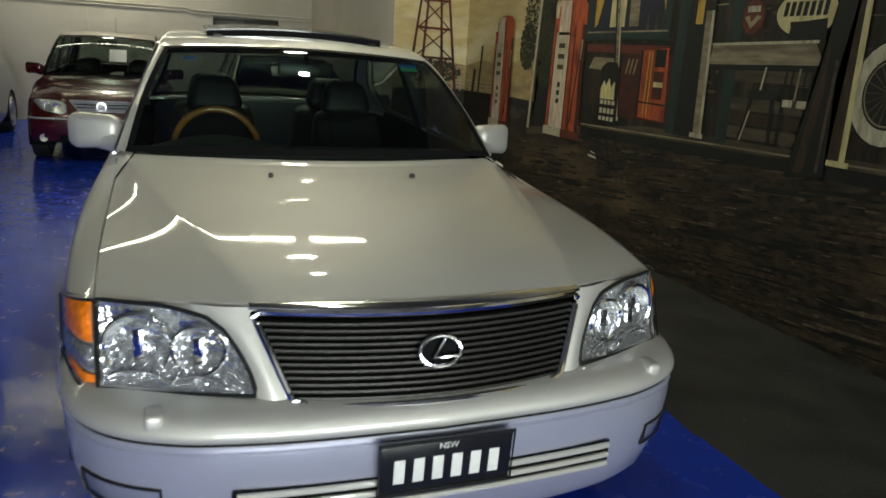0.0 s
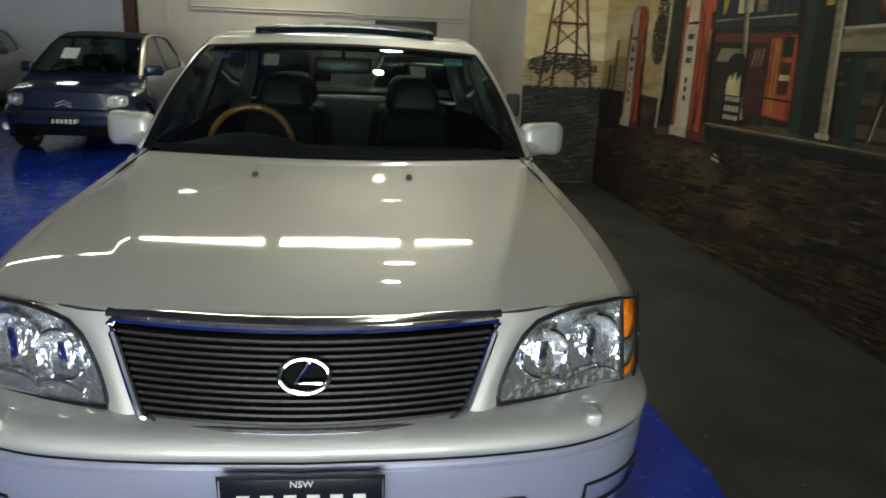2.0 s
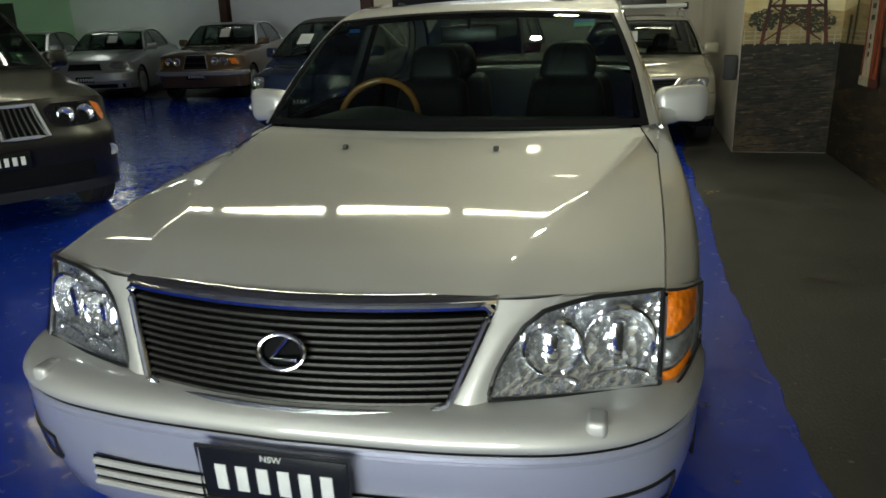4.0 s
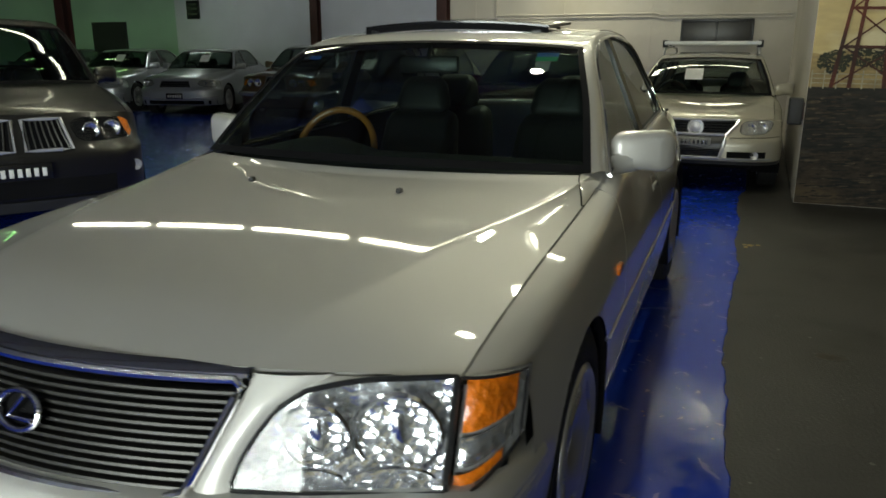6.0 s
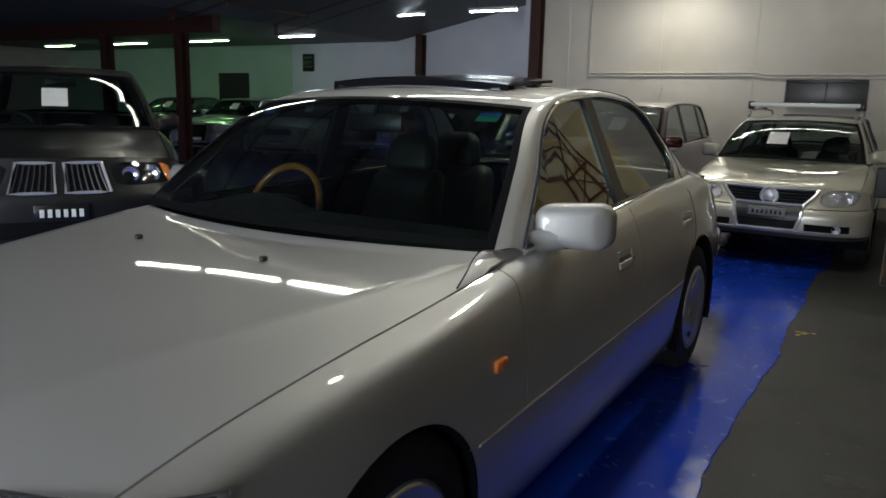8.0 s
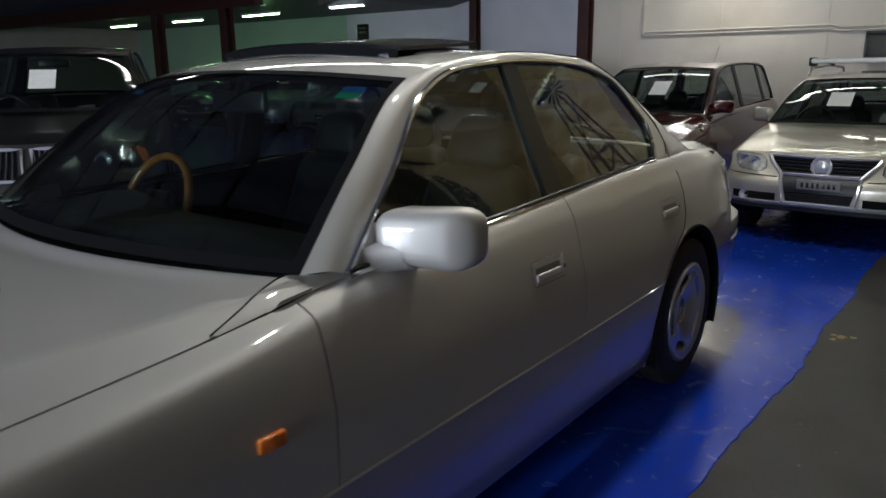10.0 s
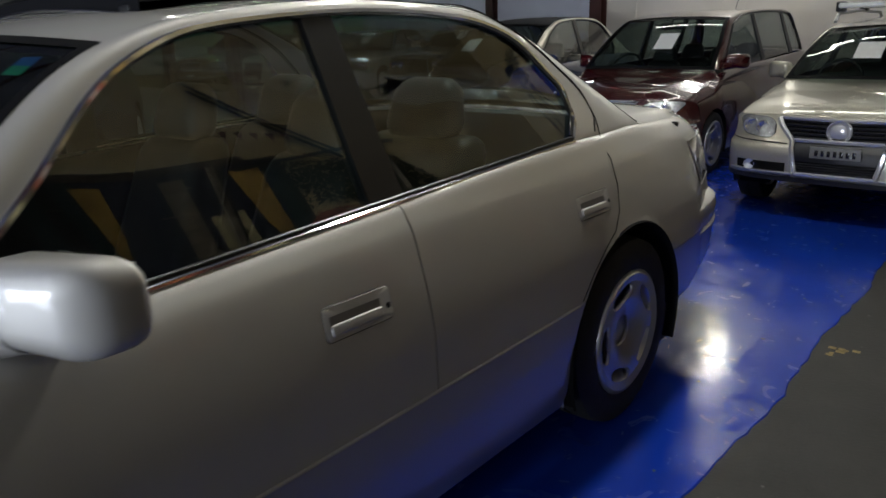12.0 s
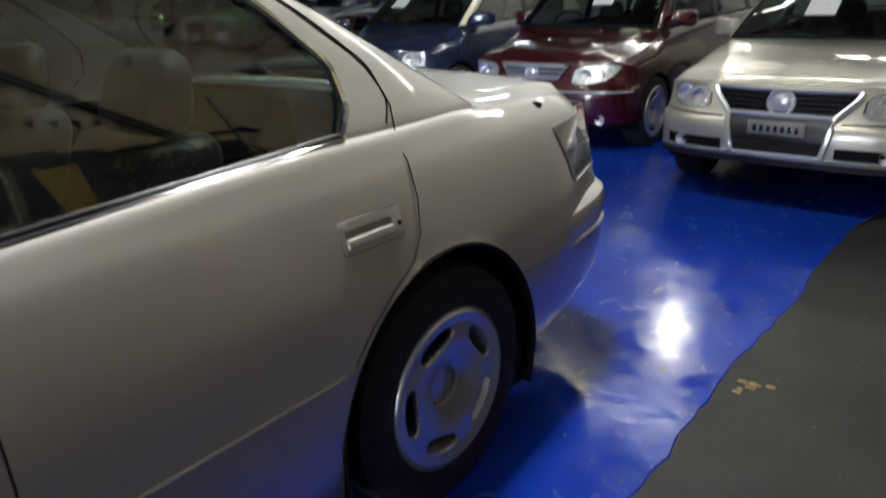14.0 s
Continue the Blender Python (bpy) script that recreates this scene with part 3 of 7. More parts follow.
def greenhouse(car, form, mat, posts=((2.665, 0.055),), pane=None, side=None, frit=True, m=25):
    """Windscreen, roof, back light, pillars and side windows."""
    o, w = rails(form)
    t = np.linspace(0, 1, len(o))
    a, b = 23, 50
    pane, side = pane or M_GLASS, side or M_SIDEGLASS
    bow = np.interp(t, [0, 0.28, 0.63, 1], [-0.17, -0.085, 0.06, 0.10])
    crown = np.interp(t, [0, 0.12, 0.28, 0.36, 0.5, 0.63, 1], [0.012, 0.028, 0.026, 0.022, 0.018, 0.026, 0.02])
    for name, lo, hi, mt in (("windscreen", 0, a, pane), ("roof", a, b, mat), ("rear_window", b, 80, side)):
        p = across(o[lo : hi + 1], bow[lo : hi + 1], crown[lo : hi + 1], m)
        bm = bmesh.new()
        sheet(bm, p, flip=True)
        ob = part(name, bm, mt, car)
        if name != "roof":
            inner = across(o[lo : hi + 1] , bow[lo : hi + 1], crown[lo : hi + 1], m)
            bm = bmesh.new()
            n = len(inner)
            edge = max(1, n // 14)
            sheet(bm, inner[: edge + 1] + np.array([0, 0, 0.0025]))
            sheet(bm, inner[n - 1 - edge :] + np.array([0, 0, 0.0025]))
            for a, b in ((0, 1), (-1, -2)):
                sheet(bm, np.stack([inner[:, a], inner[:, a] * 0.6 + inner[:, b] * 0.4], 1) + np.array([0, 0, 0.0025]))
            part("black_border", bm, M_DARK, ob)
        else:
            bm = bmesh.new()
            sheet(bm, p - np.array([0, 0, 0.03]), flip=True)
            part("headliner", bm, M_LEATHER, car)
    # pillar and roof rail of each side
    f = np.linspace(0, 1, 7)[None, :, None]
    strip = o[:, None] * (1 - f) + w[:, None] * f
    out = np.sin(np.pi * f) * np.array([0.012, 0, 0.008])
    strip = strip + out
    strip = np.concatenate([strip, strip[-1:] + np.array([0.006, 0.0, -0.022]), strip[-1:] + np.array([0.0, 0.0, -0.06])])
    for s in (1, -1):
        bm = bmesh.new()
        sheet(bm, (strip if s > 0 else mirror(strip)), flip=s > 0)
        part("roof_rail", bm, mat, car)
        # chrome line round the windows
        bm = bmesh.new()
        ww = w if s > 0 else mirror(w)
        tube(bm, [tuple(v + np.array([0.006 * s, 0, 0])) for v in ww], 0.0085, 6)
        part("window_trim", bm, M_CHROME if form.width > 0.99 and form.ys is BASE_Y else M_TRIM, car)
        inset = w + (np.array([0.70, w[:, 1].mean(), w[:, 2].mean()]) - w) * np.array([0, 0.012, 0.035])
        bm = bmesh.new()
        tube(bm, [(s * (v[0] + 0.001), v[1], v[2]) for v in inset], 0.005, 6)
        part("window_seal", bm, M_TRIM, car)
        # side glass, in panes between the posts
        far = int(np.argmax(w[:, 1]))
        y0, y1 = w[0, 1], w[far, 1]
        cuts = [y0] + [np.interp(c, BASE_Y, form.ys) for c, _ in posts] + [y1]
        top, low = w[: far + 1], np.concatenate([w[:1], w[: far - 1 : -1]])
        for lo, hi in zip(cuts, cuts[1:]):
            yy = np.linspace(lo, hi, 15)
            if hi == y1:
                yy = lo + (hi - lo) * np.sin(np.linspace(0, np.pi / 2, 15))
            zb, xb = np.interp(yy, low[:, 1], low[:, 2]), np.interp(yy, low[:, 1], low[:, 0])
            zt = np.maximum(np.interp(yy, top[:, 1], top[:, 2]), zb + 0.001)
            xt = np.interp(yy, top[:, 1], top[:, 0])
            p = np.zeros((15, 5, 3))
            for k, g in enumerate(np.linspace(0, 1, 5)):
                p[:, k] = np.stack([xb + (xt - xb) * g - 0.006, yy, zb + (zt - zb) * g], -1)
            bm = bmesh.new()
            sheet(bm, p if s > 0 else mirror(p), flip=s < 0)
            part("side_window", bm, side, car)
        for c, wide in posts:
            yc = np.interp(c, BASE_Y, form.ys)
            zb, xb = np.interp(yc, low[:, 1], low[:, 2]), np.interp(yc, low[:, 1], low[:, 0])
            zt, xt = np.interp(yc, top[:, 1], top[:, 2]), np.interp(yc, top[:, 1], top[:, 0])
            bm = bmesh.new()
            p = np.array([[(xb + 0.004, yc - wide, zb), (xb + 0.004, yc + wide, zb)], [(xt + 0.004, yc - wide * 0.8 - 0.03, zt), (xt + 0.004, yc + wide * 0.8 - 0.03, zt)]])
            sheet(bm, p if s > 0 else mirror(p), flip=s > 0)
            thicken(bm, 0.03)
            part("door_post", bm, M_TRIM, car)


def door_mirror(car, x, y, z, mat, s=1, size=1.0):
    mm = new("door_mirror")
    mm.parent = car
    mm.location = (s * x, y, z)
    bm = bmesh.new()
    box(bm, (0.0, -0.07, -0.073), (0.215 * size, 0.075, 0.073), 0.048, 5)
    for v in bm.verts:
        k = v.co.x / 0.215
        v.co.y = v.co.y * (1 - 0.25 * k) + 0.085 * k * k
        v.co.z = v.co.z * (0.9 + 0.1 * k) + 0.012 * (0.5 - k) * (v.co.z < 0)
        v.co.x *= s
    if s < 0:
        bmesh.ops.reverse_faces(bm, faces=bm.faces)
    part("shell", bm, mat, mm)
    bm = bmesh.new()
    p = np.array([[(s * a, 0.078 + 0.06 * (a / 0.215) ** 2 - 0.012 * a / 0.215, b) for a in (0.025, 0.10, 0.19)] for b in (-0.055, 0.055)])
    sheet(bm, p, flip=s > 0)
    part("mirror_glass", bm, M_CHROME, mm)
    bm = bmesh.new()
    ring = []
    for a, (cx, cy, cz, rx, rz) in enumerate([(-0.012, -0.105, -0.056, 0.060, 0.016), (0.008, -0.080, -0.052, 0.066, 0.026), (0.030, -0.040, -0.044, 0.070, 0.040), (0.060, -0.008, -0.034, 0.066, 0.046), (0.10, 0.010, -0.028, 0.056, 0.044)]):
        ring.append([(s * (cx + 0.3 * rx * math.cos(t)), cy + rx * math.cos(t), cz + rz * math.sin(t)) for t in np.linspace(0, 2 * math.pi, 15)])
    sheet(bm, np.array(ring), flip=s < 0)
    bmesh.ops.recalc_face_normals(bm, faces=bm.faces)
    part("arm", bm, mat, mm)
    bm = bmesh.new()
    p = np.array([[(s * 0.004, -0.15, -0.068), (s * 0.004, -0.02, -0.060)], [(s * -0.004, -0.11, -0.02), (s * -0.016, -0.035, 0.03)]])
    sheet(bm, p, flip=s < 0)
    thicken(bm, 0.012)
    part("corner_trim", bm, mat, mm)
    return mm


def rounded_plate(bm, x0, x1, hy, hz, r, s):
    """A plate with rounded corners, standing in a y-z plane between depths x0 and x1."""
    loop = []
    for cy, cz, a0 in ((hy - r, hz - r, 0), (r - hy, hz - r, 90), (r - hy, r - hz, 180), (hy - r, r - hz, 270)):
        loop += [(cy + r * math.cos(radians(a0 + k * 18)), cz + r * math.sin(radians(a0 + k * 18))) for k in range(6)]
    rings = [(x0, 1.0), (x1 - 0.001, 1.0), (x1, 0.985), (x1, 0.5), (x1, 0.01)]
    sheet(bm, np.array([[(s * x, y * k, z * k) for y, z in loop + loop[:1]] for x, k in rings]), flip=s < 0)
    bmesh.ops.remove_doubles(bm, verts=bm.verts, dist=1e-5)
    bmesh.ops.recalc_face_normals(bm, faces=bm.faces)


def writing(text, size, mat, parent, m, name="characters", depth=0.0012):
    cu = bpy.data.curves.new(name, "FONT")
    cu.body, cu.size, cu.extrude, cu.align_x, cu.align_y = text, size, depth, "CENTER", "CENTER"
    cu.materials.append(mat)
    ob = new(name, cu)
    ob.parent = parent
    ob.matrix_local = m
    return ob


def plate(parent, x, y, z, w, h, board, ink, bars=6, turn=0.0, tilt=0.0):
    """A number plate with plain bars for its characters, facing -y."""
    pl = new("number_plate")
    pl.parent = parent
    pl.matrix_local = pose(x, y, z, tilt, 0, turn)
    bm = bmesh.new()
    box(bm, (-w / 2, -0.004, -h / 2), (w / 2, 0.004, h / 2), 0.003)
    part("board", bm, board, pl)
    step = w * 0.86 / bars
    for k in range(bars):
        cx = -w * 0.43 + step * (k + 0.5)
        bm = bmesh.new()
        box(bm, (cx - step * 0.28, -0.0065, -h * 0.30), (cx + step * 0.28, -0.004, h * 0.20), 0.0008)
        part("bar", bm, ink, pl)
    return pl

# ---- the silver saloon ----
def front_y(x, z):
    x = abs(x)
    return 0.09 + 0.33 * (z - 0.70) + 0.36 * x**1.9 + 14 * max(0, x - 0.8) ** 2


def nose(x, z, off=0.0):
    return (x, front_y(x, z) - off, z)


BUMPER = [(0.0, 0.0, 0.0), (0.3, 0.3, 0.012), (0.55, 0.55, 0.045), (0.71, 0.70, 0.10), (0.84, 0.80, 0.18), (0.98, 0.865, 0.30), (1.14, 0.897, 0.45), (1.26, 0.908, 0.56)]


def saloon():
    car = thing("saloon_car", "champagne silver four-door luxury saloon with an open tilted sunroof", "car")
    form = Form(axles=(0.955, 3.715), arch=(0.352, 0.392))
    p, r, h = form.loft(1.35)
    f0, f1, cowl, post, door2, boot, end = r
    # bonnet, boot lid and sides
    bonnet = both(p[f0 : cowl + 1, : h[2] + 1])
    # the rear edge of the bonnet bows forwards in the middle
    slope = np.gradient(bonnet[..., 2], axis=0) / np.maximum(np.gradient(bonnet[..., 1], axis=0), 1e-4)
    g = np.clip((bonnet[..., 1] - 0.6) / 1.02, 0, 1)
    shift = 0.19 * g**1.5 * (1 - (bonnet[..., 0] / 0.82) ** 2)
    bonnet[..., 1] -= shift
    bonnet[..., 2] -= shift * slope
    q = rimmed(bonnet, (1, 1, 1, 1), 0.003, 0.015)
    bm = bmesh.new()
    sheet(bm, q)
    part("bonnet", bm, M_SILVER, car)
    q = rimmed(both(p[boot : end + 1, : h[2] + 1]), (1, 1, 1, 1), 0.003, 0.015)
    bm = bmesh.new()
    sheet(bm, q)
    part("boot_lid", bm, M_SILVER, car)
    u0, u1, u2 = h[2], h[5], h[7]
    seam = f1 + int((cowl - f1) * 0.93)
    panel("front_wing", p[f0 : seam + 1, u0 : u1 + 1], M_SILVER, car, form, (0, 1, 1, 0))
    panel("front_door", p[seam : post + 1, u0 : u1 + 1], M_SILVER, car, form, (1, 1, 0, 0))
    panel("rear_door", p[post : door2 + 1, u0 : u1 + 1], M_SILVER, car, form, (1, 0, 0, 0))
    panel("rear_wing", p[door2 : end + 1, u0 : u1 + 1], M_SILVER, car, form, (0, 0, 0, 0))
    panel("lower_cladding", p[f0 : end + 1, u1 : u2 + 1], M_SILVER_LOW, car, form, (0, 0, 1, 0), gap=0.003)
    # dark shell within, so that the joints read as gaps
    du, ds = np.gradient(p, axis=1), np.gradient(p, axis=0)
    nn = np.cross(ds, du)
    nn /= np.maximum(np.linalg.norm(nn, axis=-1, keepdims=True), 1e-9)
    if nn[len(p) // 2, h[4]][0] < 0:
        nn = -nn
    inner = p - nn * 0.018
    for s in (1, -1):
        bm = bmesh.new()
        d, keep = cut_arches(inner[:, u0 - 1 :].copy(), form)
        sheet(bm, d if s > 0 else mirror(d), flip=s < 0, keep=keep)
        drop_loose(bm)
        part("inner_shell", bm, M_DARK, car)
    bm = bmesh.new()
    sheet(bm, both(inner[: cowl + 1, : h[2] + 1]) - np.array([0, 0, 0.03]))
    part("engine_bay", bm, M_DARK, car)
    # mouldings along the doors
    for s in (1, -1):
        line = p[:, u1].copy()
        keepers = [v for v in line if all(np.hypot(v[1] - ay, v[2] - form.radius) > arch + 0.012 for ay, arch in zip(form.axles, form.arches)) and 1.2 < v[1] < 3.5]
        bm = bmesh.new()
        tube(bm, [(s * (v[0] + 0.001), v[1], v[2]) for v in keepers], 0.005, 8)
        part("side_moulding", bm, M_SILVER, car, "thin bright side moulding")
        belt = np.array([INNER[0][1:], INNER[-1][1:]]).mean(0) + np.linspace(-0.5, 0.5, 24)[:, None] * (np.array(INNER[-1][1:]) - np.array(INNER[0][1:])) + np.array([0.006, 0, -0.010])
        bm = bmesh.new()
        tube(bm, [(s * (v[0] + 0.003), v[1], v[2] + 0.001) for v in belt], 0.007, 8)
        part("belt_trim", bm, M_CHROME, car, "bright window belt trim")
        bm = bmesh.new()
        tube(bm, [(s * (v[0] - 0.003), v[1], v[2] + 0.011) for v in belt], 0.007, 8)
        part("belt_seal", bm, M_TRIM, car)
    # rear door's back edge over the wheel arch
    for s in (1, -1):
        k = np.linspace(0.60, 1.0, 16)
        oo, ii = pchip(OUTER, k), pchip(INNER, k)
        top = ii + (oo - ii) * np.linspace(0.45, 0.32, 16)[:, None]
        pts = [(v[0] + 0.011, v[1], v[2] + 0.007) for v in top[:-1]]
        pts += [(0.806, 3.655, 0.990), (0.838, 3.652, 0.953), (0.870, 3.645, 0.87), (0.891, 3.625, 0.79), (0.902, 3.585, 0.735), (0.908, 3.51, 0.69), (0.911, 3.43, 0.625), (0.9125, 3.37, 0.56)]
        bm = bmesh.new()
        tube(bm, [(s * (x + 0.0006), y, z) for x, y, z in pts], 0.0016, 6)
        part("door_gap", bm, M_DARK, car)
    greenhouse(car, form, M_SILVER)
    cabin(car, form, rim=M_WOOD)
    wheels(car, form, 0.897, 0.207, M_ALLOY, fine=True)
    arch_lips(car, form, 0.912, M_SILVER)
    # seam round the window frame of the rear doors
    o, w = rails(form)
    ts = np.linspace(0, 1, len(o))[36:]
    g = np.interp(ts, [0.45, 0.60, 0.72, 0.9, 1.0], [0.22, 0.40, 0.52, 0.62, 0.72])[:, None]
    seam = o[36:] * (1 - g) + w[36:] * g + np.sin(np.pi * g) * np.array([0.012, 0, 0.008])
    for s in (1, -1):
        bm = bmesh.new()
        tube(bm, [(s * v[0], v[1], v[2]) for v in seam], 0.0028, 6)
        part("door_gap", bm, M_DARK, car)
    # sunroof, tilted and slid back
    sr = new("sunroof")
    sr.parent = car
    bm = bmesh.new()
    u = np.linspace(-0.43, 0.43, 15)
    v = np.linspace(0, 1, 8)
    q = np.array([[(x, 2.30 + 0.42 * b + 0.03 * (x / 0.43) ** 2, 1.470 + 0.026 * b - 0.022 * (x / 0.43) ** 2) for x in u] for b in v])
    sheet(bm, q)
    thicken(bm, 0.012)
    part("sunroof_glass", bm, M_ROOFGLASS, sr, "dark tinted raised sunroof panel")
    bm = bmesh.new()
    sheet(bm, q - np.array([0, 0, 0.016]), flip=True)
    sheet(bm, np.stack([q[0] - np.array([0, 0.001, 0.022]), q[0] + np.array([0, -0.001, 0.004])]))
    part("sunroof_seal", bm, M_DARK, sr)
    # thin bright line just below the panel's front edge
    bm = bmesh.new()
    tube(bm, [tuple(c) for c in q[0] - np.array([0, 0.02, 0.026])], 0.0035, 6)
    part("front_edge_line", bm, M_CHROME, sr)
    bm = bmesh.new()
    for x in (-0.40, 0.40):
        tube(bm, [(x, 2.62, 1.42), (x, 2.63, 1.460)], 0.012, 6)
    box(bm, (-0.40, 2.32, 1.425), (0.40, 2.335, 1.444), 0.004)
    part("sunroof_frame", bm, M_TRIM, sr)
    for s in (1, -1):
        door_mirror(car, 0.795, 1.86, 1.014, M_SILVER, s)
    # registration label and maker's label inside the windscreen
    o, w = rails(form)
    for x, wd, mts in ((0.50, 0.085, (M_LABELG, M_LABELB)), (-0.52, 0.05, (M_LABELB,))):
        for k, mt in enumerate(mts):
            bm = bmesh.new()
            y, z = 2.030 + 0.022 * k, 1.318 + 0.0145 * k
            q = np.array([[(x + a * wd / 2, y - 0.012 * abs(x + a * wd / 2 - 0.5) + b * 0.021, z + b * 0.0145) for a in (-1, 0, 1)] for b in (0, 1)])
            sheet(bm, q)
            thicken(bm, 0.001)
            part("windscreen_label", bm, mt, car, "small registration label")
    # feet of the windscreen pillars, down to the wings
    for s in (1, -1):
        bm = bmesh.new()
        f = np.linspace(0, 1, 12)
        out = pchip([(0, 0.802, 1.37, 0.9035), (0.3, 0.804, 1.46, 0.9165), (0.62, 0.806, 1.60, 0.9345), (1, 0.8085, 1.80, 0.955)], f)
        ins = pchip([(0, 0.797, 1.36, 0.907), (0.25, 0.778, 1.44, 0.930), (0.45, 0.754, 1.52, 0.952), (0.62, 0.744, 1.585, 0.964), (0.8, 0.778, 1.625, 0.962), (1, 0.800, 1.72, 0.957)], f)
        g = np.linspace(0, 1, 8)[None, :, None]
        q = ins[:, None] * (1 - g) + out[:, None] * g
        q[..., 2] += 0.003 * np.sin(np.pi * g[..., 0]) * np.minimum(1, 3 * f)[:, None]
        bm_gap = bmesh.new()
        tube(bm_gap, [(s * (v[0] - 0.001), v[1] - 0.002, v[2] - 0.001) for v in ins[:8]], 0.0026, 6)
        part("bonnet_gap", bm_gap, M_DARK, car)
        sheet(bm, q if s > 0 else mirror(q), flip=s > 0)
        bmesh.ops.recalc_face_normals(bm, faces=bm.faces)
        part("pillar_foot", bm, M_SILVER, car)
    for x in (-0.27, 0.27):
        bm = bmesh.new()
        box(bm, (x - 0.009, 1.18, 0.935), (x + 0.009, 1.202, 0.9505), 0.005)
        part("washer_nozzle", bm, M_PLASTIC, car)
    saloon_front(car)
    saloon_rear(car, p, form)
    # details of the side: handles, repeater, fuel flap
    for s in (1, -1):
        for y, z in ((2.475, 0.805), (3.485, 0.838)):
            hd = new("door_handle")
            hd.parent = car
            row = p[int(np.argmin(np.abs(p[:, h[4], 1] - y)))][h[3] : h[5]]
            x, up = (float(np.interp(z + d, row[::-1, 2], row[::-1, 0])) for d in (0.0, 0.02))
            hd.location = (s * x, y, z)
            hd.rotation_euler = (0, -s * math.atan((x - up) / 0.02), 0)
            bm = bmesh.new()
            rounded_plate(bm, -0.012, 0.0010, 0.0970, 0.0380, 0.014, s)
            part("joint", bm, M_TRIM, hd)
            bm = bmesh.new()
            rounded_plate(bm, -0.012, 0.0020, 0.095, 0.036, 0.012, s)
            part("surround", bm, M_SILVER, hd)
            bm = bmesh.new()
            q = np.array([[(s * 0.0028, y2, -0.022 + 0.038 * b) for y2 in np.linspace(-0.080, 0.062, 8)] for b in np.linspace(0, 1, 6)])
            sheet(bm, q, flip=s < 0)
            part("recess", bm, M_RECESS, hd)
            bm = bmesh.new()
            box(bm, (-0.003 if s > 0 else -0.008, -0.080, -0.026), (0.008 if s > 0 else 0.003, 0.064, -0.002), 0.005, 4)
            part("lever", bm, M_SILVER, hd)
            bm = bmesh.new()
            lathe(bm, [(0.004 * s, 0.0005), (0.009 * s, 0.007), (0.009 * s, 0.0005)], 14, "x", (0, 0.078, -0.005))
            part("keyhole", bm, M_TRIM, hd)
        bm = bmesh.new()
        box(bm, (-0.008, -0.032, -0.016), (0.012, 0.032, 0.016), 0.006, 3)
        rp = part("side_repeater", bm, M_AMBER, car, "amber side repeater")
        rp.location = (s * 0.912, 1.39, 0.712)
        bm = bmesh.new()
        box(bm, (-0.006, -0.11, -0.13), (0.006, 0.02, 0.02), 0.005)
        mf = part("mudflap", bm, M_RUBBER, car)
        mf.location = (s * 0.86, 4.12, 0.30)
    return car


